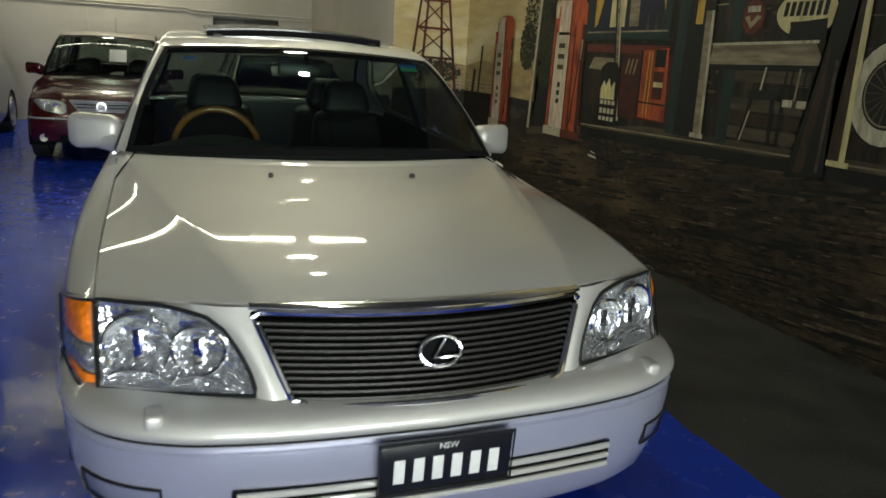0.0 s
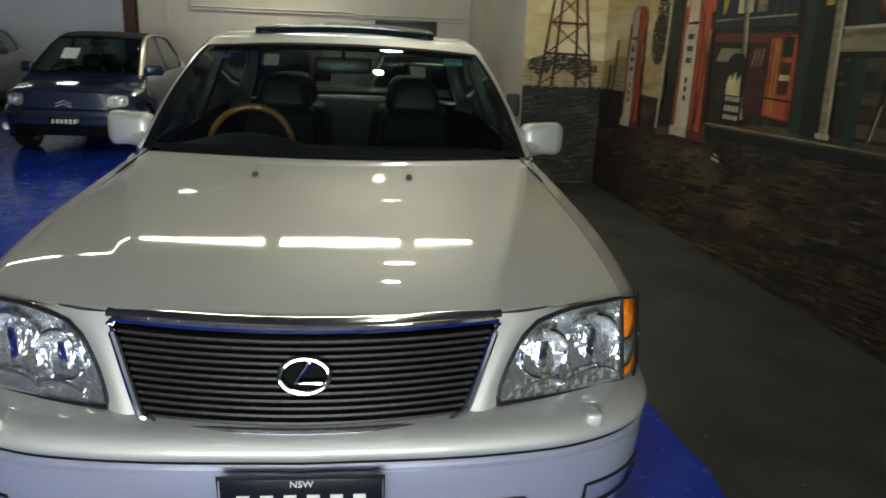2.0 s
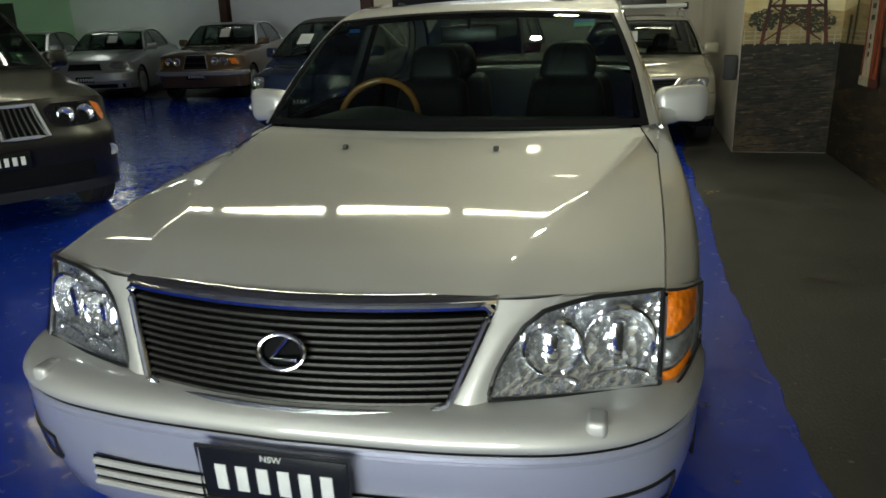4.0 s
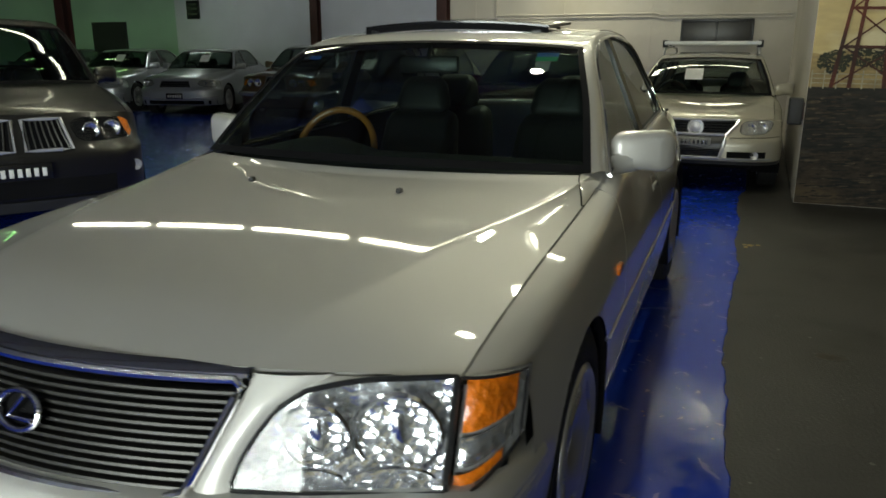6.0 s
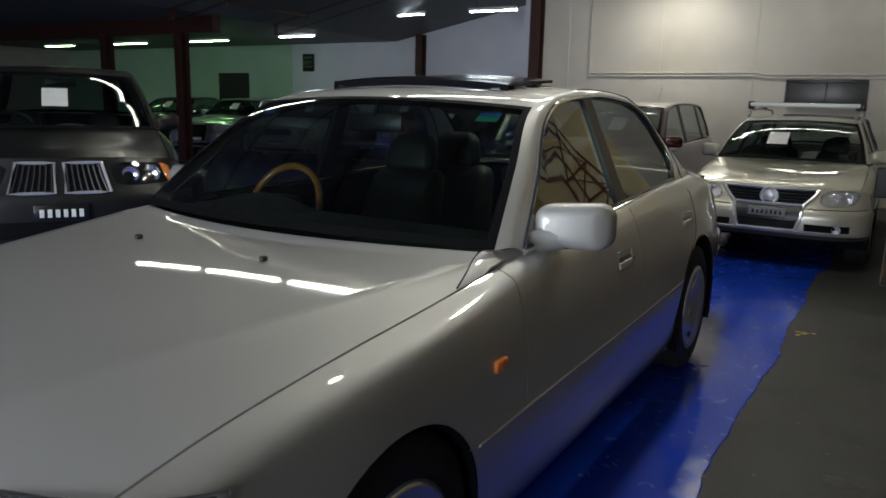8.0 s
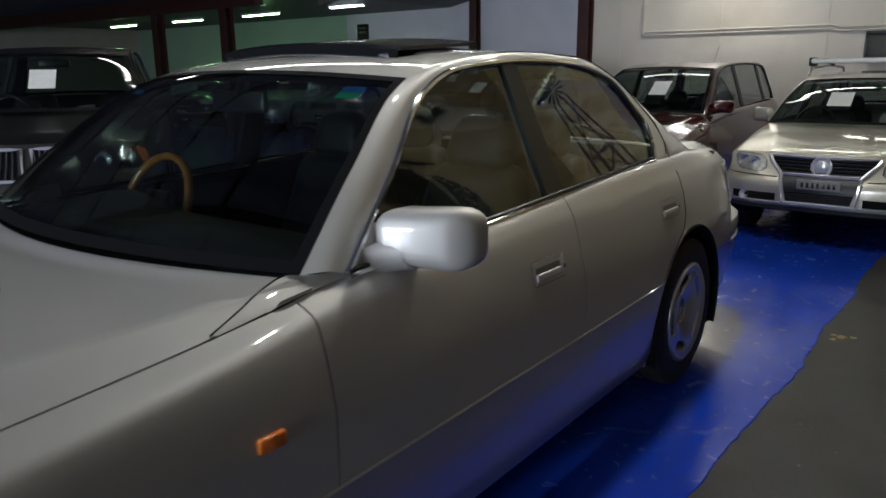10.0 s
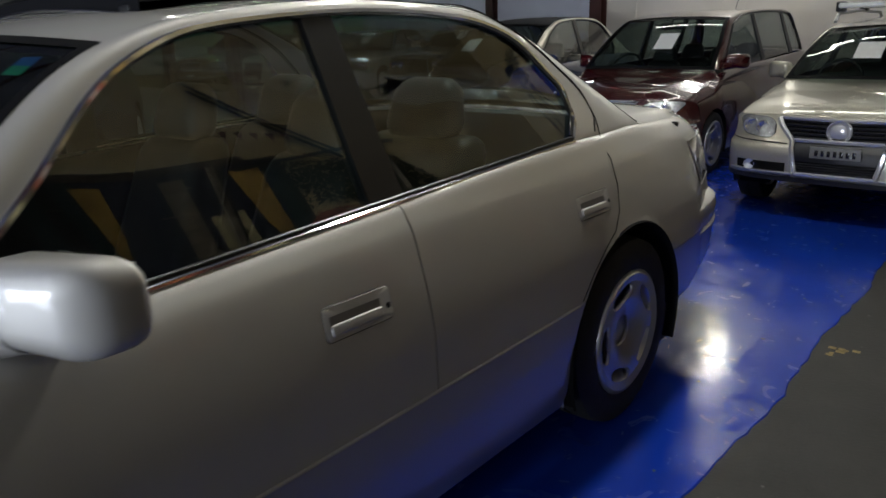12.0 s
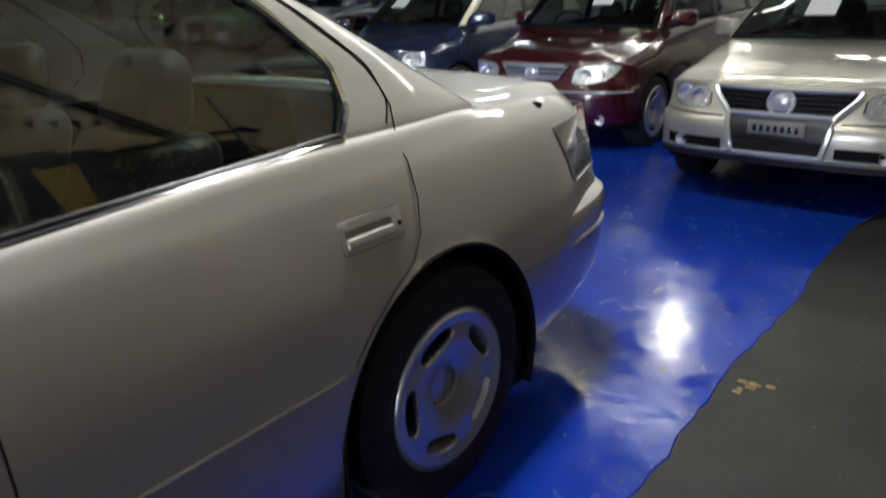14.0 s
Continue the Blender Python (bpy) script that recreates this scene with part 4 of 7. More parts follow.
def saloon_front(car):
    # bumper: a section swept round the plan curve
    t = np.linspace(-1.26, 1.26, 91)
    plan = pchip([(a, b, c) for a, b, c in BUMPER], np.abs(t))
    plan[:, 0] *= np.sign(t)
    tang = np.gradient(plan, axis=0)
    nrm = np.stack([tang[:, 1], -tang[:, 0]], -1)
    nrm /= np.linalg.norm(nrm, axis=1, keepdims=True)

    def swept(name, section, mat, label=""):
        q = np.zeros((len(t), len(section), 3))
        for b, (o, z) in enumerate(section):
            q[:, b, 0] = plan[:, 0] + nrm[:, 0] * o
            q[:, b, 1] = plan[:, 1] + nrm[:, 1] * o
            q[:, b, 2] = z
        bm = bmesh.new()
        sheet(bm, q, flip=True)
        return part(name, bm, mat, car, label)

    swept("front_bumper", [(-0.16, 0.592), (-0.10, 0.590), (-0.05, 0.584), (-0.022, 0.574), (-0.007, 0.559), (0.0, 0.545), (0.001, 0.534), (-0.003, 0.526), (-0.010, 0.520)], M_SILVER, "champagne silver front bumper")
    swept("bumper_groove", [(-0.010, 0.521), (-0.015, 0.519), (-0.015, 0.515), (-0.010, 0.513)], M_TRIM)
    swept("bumper_moulding", [(-0.010, 0.514), (-0.005, 0.511), (-0.004, 0.502), (-0.009, 0.498), (-0.013, 0.497), (-0.013, 0.494)], M_SILVER_LOW)
    swept("bumper_skirt", [(-0.013, 0.495), (-0.007, 0.490), (-0.006, 0.46), (-0.011, 0.39), (-0.03, 0.31), (-0.055, 0.235), (-0.08, 0.205), (-0.16, 0.19)], M_SILVER_LOW, "lower bumper skirt, silver with blue shade in its colour")
    # lower intake with its slats and fog lamps
    bm = bmesh.new()
    q = np.array([[(x, 0.01 + 0.10 * x * x + d, z) for x in np.linspace(-0.50, 0.50, 21)] for d, z in ((0.0, 0.405), (0.0, 0.325))])
    sheet(bm, q)
    part("lower_intake", bm, M_DARK, car)
    for z in (0.394, 0.366, 0.340):
        bm = bmesh.new()
        tube(bm, [(x, 0.002 + 0.10 * x * x, z) for x in np.linspace(-0.49, 0.49, 21)], 0.0085, 8)
        part("intake_slat", bm, M_SILVER, car, "bright intake slat")
    for s in (1, -1):
        fl = new("fog_lamp")
        fl.parent = car
        pl = pchip(BUMPER, np.linspace(0.66, 0.90, 12))
        tg = np.gradient(pl, axis=0)
        nr = np.stack([tg[:, 1], -tg[:, 0]], -1) / np.linalg.norm(tg, axis=1, keepdims=True)
        for nm, off, mt in (("reflector", -0.006, M_REFLECT), ("lens", 0.001, M_CLEAR)):
            q = np.array([[(s * (a[0] + n[0] * (o + off)), a[1] + n[1] * (o + off), z) for a, n in zip(pl, nr)] for o, z in ((-0.008, 0.402), (-0.010, 0.372), (-0.018, 0.338))])
            bm = bmesh.new()
            sheet(bm, q, flip=s < 0)
            part(nm, bm, mt, fl)
        bm = bmesh.new()
        tube(bm, [tuple(v) for v in np.concatenate([q[0], q[1:, -1], q[-1, ::-1][1:], q[1:-1, 0][::-1]])], 0.004, 6, True)
        part("lamp_seal", bm, M_TRIM, fl)
        # washer nozzle
        bm = bmesh.new()
        box(bm, (s * 0.66 - 0.022, 0.085, 0.548), (s * 0.66 + 0.022, 0.15, 0.588), 0.011, 3)
        part("lamp_washer", bm, M_SILVER, car)
    # grille
    gr = new("grille")
    gr.parent = car

    def gx(z):
        return 0.352 + (0.436 - 0.352) * (z - 0.577) / 0.198

    bm = bmesh.new()
    zz = np.linspace(0.572, 0.782, 8)
    sheet(bm, np.array([[nose(u * gx(z), z, -0.045) for u in np.linspace(-1, 1, 15)] for z in zz]))
    part("grille_back", bm, M_DARK, gr)
    for k in range(12):
        z = 0.588 + 0.0152 * k
        bm = bmesh.new()
        us = np.linspace(-1, 1, 25)
        sec = ((-0.028, 0.002), (0.002, 0.0048), (0.004, 0.0), (0.001, -0.0042), (-0.028, -0.002))
        sheet(bm, np.array([[np.array(nose(u * (gx(z) - 0.008), z, o)) + np.array([0, 0, dz]) for o, dz in sec] for u in us]), flip=True)
        part("slat", bm, M_GRILLE, gr)
    loop = [nose(u * gx(0.575), 0.575, 0.012) for u in np.linspace(-0.9, 0.9, 17)]
    loop += [nose(gx(0.585), 0.588, 0.012)] + [nose(gx(z), z, 0.012) for z in np.linspace(0.61, 0.755, 8)] + [nose(gx(0.775), 0.772, 0.012)]
    loop += [nose(u * gx(0.782), 0.785, 0.012) for u in np.linspace(0.96, -0.96, 21)]
    loop += [nose(-gx(0.775), 0.772, 0.012)] + [nose(-gx(z), z, 0.012) for z in np.linspace(0.755, 0.61, 8)] + [nose(-gx(0.585), 0.588, 0.012)]
    bm = bmesh.new()
    tube(bm, loop, 0.0095, 8, True)
    part("grille_surround", bm, M_CHROME, gr, "bright chrome grille surround")
    bm = bmesh.new()
    sec = ((-0.03, 0.801), (0.002, 0.800), (0.011, 0.796), (0.014, 0.789), (0.008, 0.783), (-0.01, 0.782))
    sheet(bm, np.array([[(u * 0.445, front_y(u * 0.445, 0.785) - o, z) for o, z in sec] for u in np.linspace(-1, 1, 31)]), flip=True)
    part("chrome_bar", bm, M_CHROME, gr, "wide chrome bar over the grille")
    # oval badge with a slanting stroke
    bd = new("badge")
    bd.parent = gr
    bd.matrix_local = pose(0, 0.066, 0.695, 72, 0, 0)
    bm = bmesh.new()
    tube(bm, [(0.053 * math.cos(a), 0.037 * math.sin(a), 0) for a in np.linspace(0, 2 * math.pi, 40, endpoint=False)], 0.006, 8, True)
    part("badge_ring", bm, M_CHROME, bd)
    bm = bmesh.new()
    lathe(bm, [(-0.012, 0.001), (-0.012, 0.046), (-0.004, 0.048)], 30, "z")
    for v in bm.verts:
        v.co.y *= 0.7
    part("badge_plate", bm, M_DARK, bd)
    bm = bmesh.new()
    tube(bm, [(0.014, 0.030, 0.002), (-0.020, -0.014, 0.002), (0.040, -0.014, 0.002)], 0.0065, 8)
    part("badge_stroke", bm, M_CHROME, bd)
    # painted nose between grille and lamps, and under the lamps
    for s in (1, -1):
        bm = bmesh.new()
        zz = np.linspace(0.585, 0.791, 9)
        rows = []
        for z in zz:
            a = gx(min(z, 0.775)) + 0.008
            b = lamp_inner(z)
            rows.append([nose(s * (a + (b - a) * f), z, 0.004 + 0.010 * math.sin(math.pi * f) - 0.9 * max(0, z - 0.70) ** 2 - 0.6 * max(0, 0.66 - z) ** 2) for f in np.linspace(0, 1, 9)])
        sheet(bm, np.array(rows), flip=s < 0)
        part("nose_panel", bm, M_SILVER, car)
        bm = bmesh.new()
        rows = []
        for x in np.linspace(0.53, 0.785, 14):
            z0 = lamp_top(x) if x > 0.55 else min(lamp_top(x), 0.785)
            zt = 0.790 - 0.010 * (x - 0.44) / 0.345
            rows.append([nose(s * x, z0 + (zt - z0) * f, 0.003 - 0.012 * f * f) for f in np.linspace(0, 1, 5)])
        sheet(bm, np.array(rows), flip=s > 0)
        part("lamp_brow", bm, M_SILVER, car)
        headlamp(car, s)
    # number plate
    pl = plate(car, 0.0, -0.020, 0.440, 0.340, 0.130, M_PLATE, M_WHITE, 6, 0, 4)
    writing("NSW", 0.022, M_WHITE, pl, pose(0, -0.0055, 0.052, 90, 0, 0))
    bm = bmesh.new()
    tube(bm, [(-0.174, -0.004, -0.069), (0.174, -0.004, -0.069), (0.174, -0.004, 0.069), (-0.174, -0.004, 0.069)], 0.005, 6, True)
    part("plate_frame", bm, M_TRIM, pl)


def lamp_inner(z):
    """The inner edge of the headlamp at a height."""
    f = min(1, max(0, (z - 0.60) / 0.19))
    return 0.436 + 0.11 * f**1.6 + 0.16 * max(0, f - 0.72) ** 1.2


def lamp_top(x):
    return 0.784 - 0.045 * max(0, (0.66 - x) / 0.2) ** 1.6


def headlamp(car, s):
    hl = new("headlamp")
    hl.parent = car
    us = np.linspace(0, 1, 17)

    bm = bmesh.new()
    sheet(bm, np.array([[nose(s * x, z, -0.055) for x in np.linspace(0.43, 0.80, 12)] for z in (0.57, 0.64, 0.70, 0.755)]), flip=s < 0)
    part("lamp_bucket", bm, M_DARK, hl)

    def edge(v, off, x1=0.785):
        z = 0.588 + v * 0.197
        for _ in range(4):
            x0 = lamp_inner(z)
            z = 0.594 + v * (min(lamp_top(x0), 0.785) - 0.594)
        row = []
        for u in us:
            x = x0 + (x1 - x0) * u
            zz = 0.594 - 0.012 * u + v * (min(lamp_top(x), 0.785) - 0.594 + 0.012 * u)
            row.append((s * x, front_y(x, zz) - off, zz))
        return row

    vs = np.linspace(0, 1, 11)
    bm = bmesh.new()
    sheet(bm, np.array([edge(v, 0.008) for v in vs]), flip=s < 0)
    part("lens", bm, M_CLEAR, hl)
    bm = bmesh.new()
    q = np.array([edge(v, 0.0) for v in vs])
    deep = np.sin(np.pi * np.clip(vs, 0, 1))[:, None] ** 0.5 * np.sin(np.pi * us)[None, :] ** 0.5
    q[..., 1] += 0.034 * deep + 0.002
    sheet(bm, q, flip=s < 0)
    part("housing", bm, M_REFLECT, hl, "faceted bright reflector")
    bm = bmesh.new()
    lo, hi = edge(0, 0.004), edge(1, 0.004)
    left = [edge(v, 0.004)[0] for v in vs]
    right = [edge(v, 0.004)[-1] for v in vs]
    tube(bm, lo + right[1:] + hi[::-1][1:] + left[::-1][1:-1], 0.006, 6, True)
    part("lamp_seal", bm, M_TRIM, hl)
    for x, r in ((0.560, 0.062), (0.695, 0.080)):
        z = 0.684
        y = front_y(x, z)
        bowl = new("bulb_bowl")
        bowl.parent = hl
        bowl.matrix_local = pose(s * x, y + 0.010, z - 0.002, 0, 0, s * 18)
        bm = bmesh.new()
        lathe(bm, [(0.0, r + 0.004), (-0.003, r), (0.012, r * 0.93), (0.028, r * 0.78), (0.042, r * 0.5), (0.05, r * 0.2), (0.05, 0.001)], 28, "y")
        part("bowl", bm, M_REFLECT, bowl)
        bm = bmesh.new()
        lathe(bm, [(-0.004, r + 0.005), (-0.008, r), (-0.004, r - 0.005)], 32, "y")
        part("ring", bm, M_CHROME, bowl)
        bm = bmesh.new()
        box(bm, (-0.014, 0.0, -r * 0.62), (0.014, 0.022, r * 0.55), 0.008)
        part("bulb_shield", bm, M_CHROME, bowl)
    # ribs along the upper edge of the lens and arcs along the lower one
    for k in range(9):
        x = 0.575 + 0.008 * k
        bm = bmesh.new()
        tube(bm, [(s * x, front_y(x, 0.77) - 0.004, lamp_top(x) - 0.020), (s * (x + 0.004), front_y(x, 0.785) - 0.004, lamp_top(x) - 0.009)], 0.0018, 6)
        part("lens_rib", bm, M_REFLECT, hl)
    for cx, rr in ((0.560, 0.060), (0.690, 0.075)):
        bm = bmesh.new()
        tube(bm, [(s * (cx + rr * math.cos(t)), front_y(cx + rr * math.cos(t), 0.62) + 0.004, 0.598 + 0.032 * math.sin(t)) for t in np.linspace(0.15, math.pi - 0.15, 14)], 0.003, 6)
        part("lens_arc", bm, M_CHROME, hl)
    # corner lamp: clear lens, an amber bulb cup above and an amber strip below
    cl = new("corner_lamp")
    cl.parent = car

    def corner(v0, v1, off, x0=0.789, x1=0.880, n=13, sag=0.0):
        rows = []
        for v in np.linspace(v0, v1, 9):
            row = []
            for x in np.linspace(x0, x1, n):
                f = (x - 0.789) / 0.091
                top, low = 0.781 - 0.022 * f**1.5, 0.571 + 0.060 * f**2.4
                z = low + v * (top - low)
                w = (v - v0) / max(v1 - v0, 1e-6)
                d = sag * math.sin(math.pi * w) * math.sin(math.pi * (x - x0) / (x1 - x0))
                row.append((s * x, front_y(x, z) - off - d, z))
            rows.append(row)
        return np.array(rows)

    bm = bmesh.new()
    sheet(bm, corner(0, 1, -0.030), flip=s < 0)
    part("corner_reflector", bm, M_LAMPGREY, cl)
    for nm, v0, v1, x0, x1, mt, sag in (("amber_cup", 0.50, 0.95, 0.798, 0.868, M_AMBER, 0.014), ("amber_strip", 0.03, 0.15, 0.793, 0.858, M_AMBER, 0.004), ("clear_cup", 0.20, 0.46, 0.798, 0.866, M_REFLECT, 0.010)):
        bm = bmesh.new()
        sheet(bm, corner(v0, v1, -0.016, x0, x1, 13, sag), flip=s < 0)
        part(nm, bm, mt, cl)
    bm = bmesh.new()
    sheet(bm, corner(0, 1, 0.006), flip=s < 0)
    part("lens", bm, M_CLEAR, cl)
    q = corner(0, 1, 0.003)
    bm = bmesh.new()
    tube(bm, [tuple(v) for v in np.concatenate([q[0], q[1:, -1], q[-1, ::-1][1:], q[1:-1, 0][::-1]])], 0.0035, 6, True)
    part("lamp_seal", bm, M_TRIM, cl)
    bm = bmesh.new()
    sheet(bm, np.array([[nose(s * x, z, -0.045) for x in np.linspace(0.78, 0.862, 9)] for z in (0.565, 0.64, 0.70, 0.742)]), flip=s < 0)
    part("lamp_bucket", bm, M_DARK, cl)


def saloon_rear(car, p, form):
    # tail panel, lamps and bumper
    t = np.linspace(-1, 1, 61)
    x = 0.80 * np.sign(t) * (1 - (1 - np.abs(t)) ** 1.0)
    def tail(z, off=0.0):
        hw = 0.72 if z > 0.6 else 0.76
        return np.array([(hw * u, 4.85 - 0.16 * abs(u) ** 2.6 - 0.10 * max(0, abs(u) - 0.85) / 0.15 + off - 0.05 * max(0, z - 0.75) / 0.2, z) for u in np.linspace(-1, 1, 61)])
    bm = bmesh.new()
    sheet(bm, np.array([tail(z) for z in (0.55, 0.62, 0.70, 0.80, 0.90, 0.96)]), flip=True)
    part("tail_panel", bm, M_SILVER, car)
    for s in (1, -1):
        tl = new("tail_lamp")
        tl.parent = car
        rows = [k for k in range(len(p)) if p[k, len(p[0]) // 2, 1] > 4.2]

        def skin(z, off):
            way = [(0.42, 4.862), (0.55, 4.850), (0.63, 4.824)]
            side = []
            for k in rows:
                c = p[k][::-1]
                side.append((float(np.interp(z, c[:, 2], c[:, 1])), float(np.interp(z, c[:, 2], c[:, 0]))))
            ya = np.linspace(4.36 + 0.55 * (0.92 - z), side[-1][0], 10)
            side = [(float(np.interp(y, [a for a, _ in side], [b for _, b in side])), y) for y in ya]
            end = side[-1]
            way += [((0.63 + end[0]) / 2 + 0.012, (4.824 + end[1]) / 2 + 0.016)] + side[::-1]
            return [(s * (x + off * min(1, max(0, (x - 0.5) * 4))), y + off * max(0, 1 - (x - 0.4) * 2.4), z) for x, y in way]

        n = len(skin(0.8, 0))
        for nm, z0, z1, mt, lo, hi in (("brake_lens", 0.73, 0.905, M_REDLENS, 0, 5), ("upper_reflector", 0.827, 0.908, M_SILVER, 4, n), ("lower_reflector", 0.732, 0.822, M_LAMPGREY, 4, n)):
            bm = bmesh.new()
            sheet(bm, np.array([skin(z, 0.0015)[lo:hi] for z in np.linspace(z0, z1, 4)]), flip=s > 0)
            part(nm, bm, mt, tl)
        q = np.array([skin(z, 0.004) for z in (0.722, 0.78, 0.84, 0.912)])
        bm = bmesh.new()
        sheet(bm, q, flip=s > 0)
        part("outer_lens", bm, M_CLEAR, tl)
        bm = bmesh.new()
        tube(bm, [tuple(v) for v in np.concatenate([q[0], q[1:, -1], q[-1, ::-1][1:], q[1:-1, 0][::-1]])], 0.0020, 6, True)
        part("lamp_seal", bm, M_ALLOY, tl)
    def round_end(name, section, mat):
        q = []
        pl = pchip([(0, 0.0, 4.95), (0.5, 0.5, 4.93), (0.7, 0.66, 4.885), (0.88, 0.775, 4.77), (1.1, 0.838, 4.58), (1.45, 0.886, 4.18)], np.linspace(0, 1.45, 40))
        pl = np.concatenate([pl[:0:-1] * np.array([-1, 1]), pl])
        tg = np.gradient(pl, axis=0)
        nr = np.stack([tg[:, 1], -tg[:, 0]], -1)
        nr /= np.linalg.norm(nr, axis=1, keepdims=True)
        nr *= -1
        for o, z in section:
            q.append(np.stack([pl[:, 0] + nr[:, 0] * o, pl[:, 1] + nr[:, 1] * o, np.full(len(pl), z)], -1))
        q = np.array(q)
        bm = bmesh.new()
        pts, keep = cut_arches(q, form)
        sheet(bm, pts, keep=keep)
        drop_loose(bm)
        part(name, bm, mat, car)
    round_end("rear_bumper", [(-0.10, 0.655), (-0.03, 0.648), (-0.004, 0.63), (0.004, 0.60), (0.0, 0.56), (-0.006, 0.535)], M_SILVER)
    round_end("rear_moulding", [(-0.006, 0.535), (0.003, 0.530), (0.003, 0.522), (-0.008, 0.518)], M_SILVER)
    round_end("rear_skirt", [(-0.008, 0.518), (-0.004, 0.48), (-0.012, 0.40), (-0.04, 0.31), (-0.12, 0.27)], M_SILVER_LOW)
    # black upturned cone standing in for the aerial cap's dark reflection on the wing
    bm = bmesh.new()
    lathe(bm, [(0.0, 0.002), (0.045, 0.017), (0.052, 0.014), (0.054, 0.0005)], 12, "z", (0.742, 4.36, 0.935))
    part("aerial_reflection", bm, M_TRIM, car)


saloon()

# ---- the mural on the east wall and its return ----
def brush(name, colour, other=None, stretch=(1, 1, 1), vary=0.3, scale=7.0, at=0.5, other_scale=1.6):
    m = material(name, colour, 0.6, 0, vary, scale, 0.12, 60, spec=0.25, stain=other, stain_scale=other_scale, stain_at=at)
    nt = m.node_tree
    tc = next(n for n in nt.nodes if n.type == "TEX_COORD")
    mp = nt.nodes.new("ShaderNodeMapping")
    mp.inputs["Scale"].default_value = stretch
    for link in list(tc.outputs["Object"].links):
        to = link.to_socket
        nt.links.new(mp.outputs[0], to)
    nt.links.new(tc.outputs["Object"], mp.inputs[0])
    return m


B_SKY = brush("mural_sky", (0.42, 0.33, 0.16), (0.55, 0.48, 0.31), (1, 0.7, 2.6), 0.16, 5, 0.47, 1.5)
B_EARTH = brush("mural_earth", (0.024, 0.018, 0.012), (0.085, 0.058, 0.030), (1, 0.7, 2.0), 0.9, 17, 0.50, 1.7)
B_FAR = brush("mural_far_field", (0.018, 0.016, 0.013), (0.065, 0.052, 0.036), (1, 0.8, 3.2), 0.7, 9, 0.55, 2.6)
B_FACADE = brush("mural_dark_timber", (0.013, 0.011, 0.008), (0.045, 0.033, 0.02), (1, 3, 0.6), 0.7, 14, 0.54, 3)
B_TEAL = brush("mural_teal_timber", (0.014, 0.026, 0.023), None, (1, 3, 0.6), 0.4, 9)
B_GREY = brush("mural_grey_plank", (0.19, 0.155, 0.098), (0.095, 0.075, 0.048), (1, 0.6, 4), 0.45, 9, 0.52, 3)
B_PLANK = brush("mural_dim_plank", (0.058, 0.045, 0.029), (0.026, 0.021, 0.015), (1, 0.5, 4), 0.4, 9, 0.5, 3)
B_ORANGE = brush("mural_orange", (0.30, 0.060, 0.024), (0.13, 0.026, 0.014), (1, 2, 0.7), 0.4, 14, 0.50, 6)
B_PUMPW = brush("mural_pump_white", (0.42, 0.34, 0.26), (0.28, 0.16, 0.10), (1, 2, 0.7), 0.28, 14, 0.53, 5)
B_RUST = brush("mural_rust_red", (0.085, 0.022, 0.013), (0.03, 0.012, 0.009), (1, 1, 1), 0.35, 20)
B_BLACK = brush("mural_black", (0.010, 0.010, 0.009), None, (1, 1, 1), 0.3, 12)
B_LEAF = brush("mural_leaf", (0.026, 0.028, 0.014), (0.015, 0.018, 0.012), (1, 1, 1), 0.5, 30, 0.5, 9)
B_YELLOW = brush("mural_yellow", (0.40, 0.25, 0.05), (0.24, 0.13, 0.025), (1, 3, 0.8), 0.2, 12, 0.5, 5)
B_CREAM = brush("mural_cream", (0.34, 0.31, 0.22), (0.20, 0.17, 0.11), (1, 3, 0.7), 0.35, 16, 0.54, 5)
B_CLOUD = brush("mural_cloud", (0.60, 0.55, 0.40), (0.46, 0.38, 0.20), (1, 0.7, 2.6), 0.12, 4, 0.50, 2.2)
B_HILL = brush("mural_hill", (0.30, 0.22, 0.10), (0.20, 0.15, 0.08), (1, 0.8, 3), 0.3, 8, 0.5, 3)
B_BLUEW = brush("mural_window_blue", (0.016, 0.018, 0.03), None, (1, 1, 1), 0.4, 8)

mural = tagged(new("mural"), "painted wall mural of an old desert petrol station", "mural")


def stroke(name, pts, mat, layer=2, wall="east", label=""):
    """A flat painted shape: points (y, z) on the east wall or (x, z) on the return."""
    d = 0.003 * layer
    bm = bmesh.new()
    if wall == "east":
        vs = [bm.verts.new((WALL_X - d, a, z)) for a, z in pts]
    else:
        vs = [bm.verts.new((a, 6.62 - d, z)) for a, z in pts]
    bm.faces.new(vs)
    bmesh.ops.triangulate(bm, faces=bm.faces)
    bm.normal_update()
    side = (-1, 0, 0) if wall == "east" else (0, -1, 0)
    if sum((f.normal for f in bm.faces), Vector()).dot(Vector(side)) < 0:
        bmesh.ops.reverse_faces(bm, faces=bm.faces)
    return part(name, bm, mat, mural, label, smooth=False)


def strip(name, a, b, w, mat, layer=3, wall="east", w2=None):
    """A painted bar from a to b."""
    (ax, az), (bx, bz) = a, b
    d = Vector((bx - ax, bz - az)).normalized()
    n = Vector((-d.y, d.x))
    w2 = w if w2 is None else w2
    return stroke(name, [(ax + n.x * w / 2, az + n.y * w / 2), (bx + n.x * w2 / 2, bz + n.y * w2 / 2), (bx - n.x * w2 / 2, bz - n.y * w2 / 2), (ax - n.x * w / 2, az - n.y * w / 2)], mat, layer, wall)


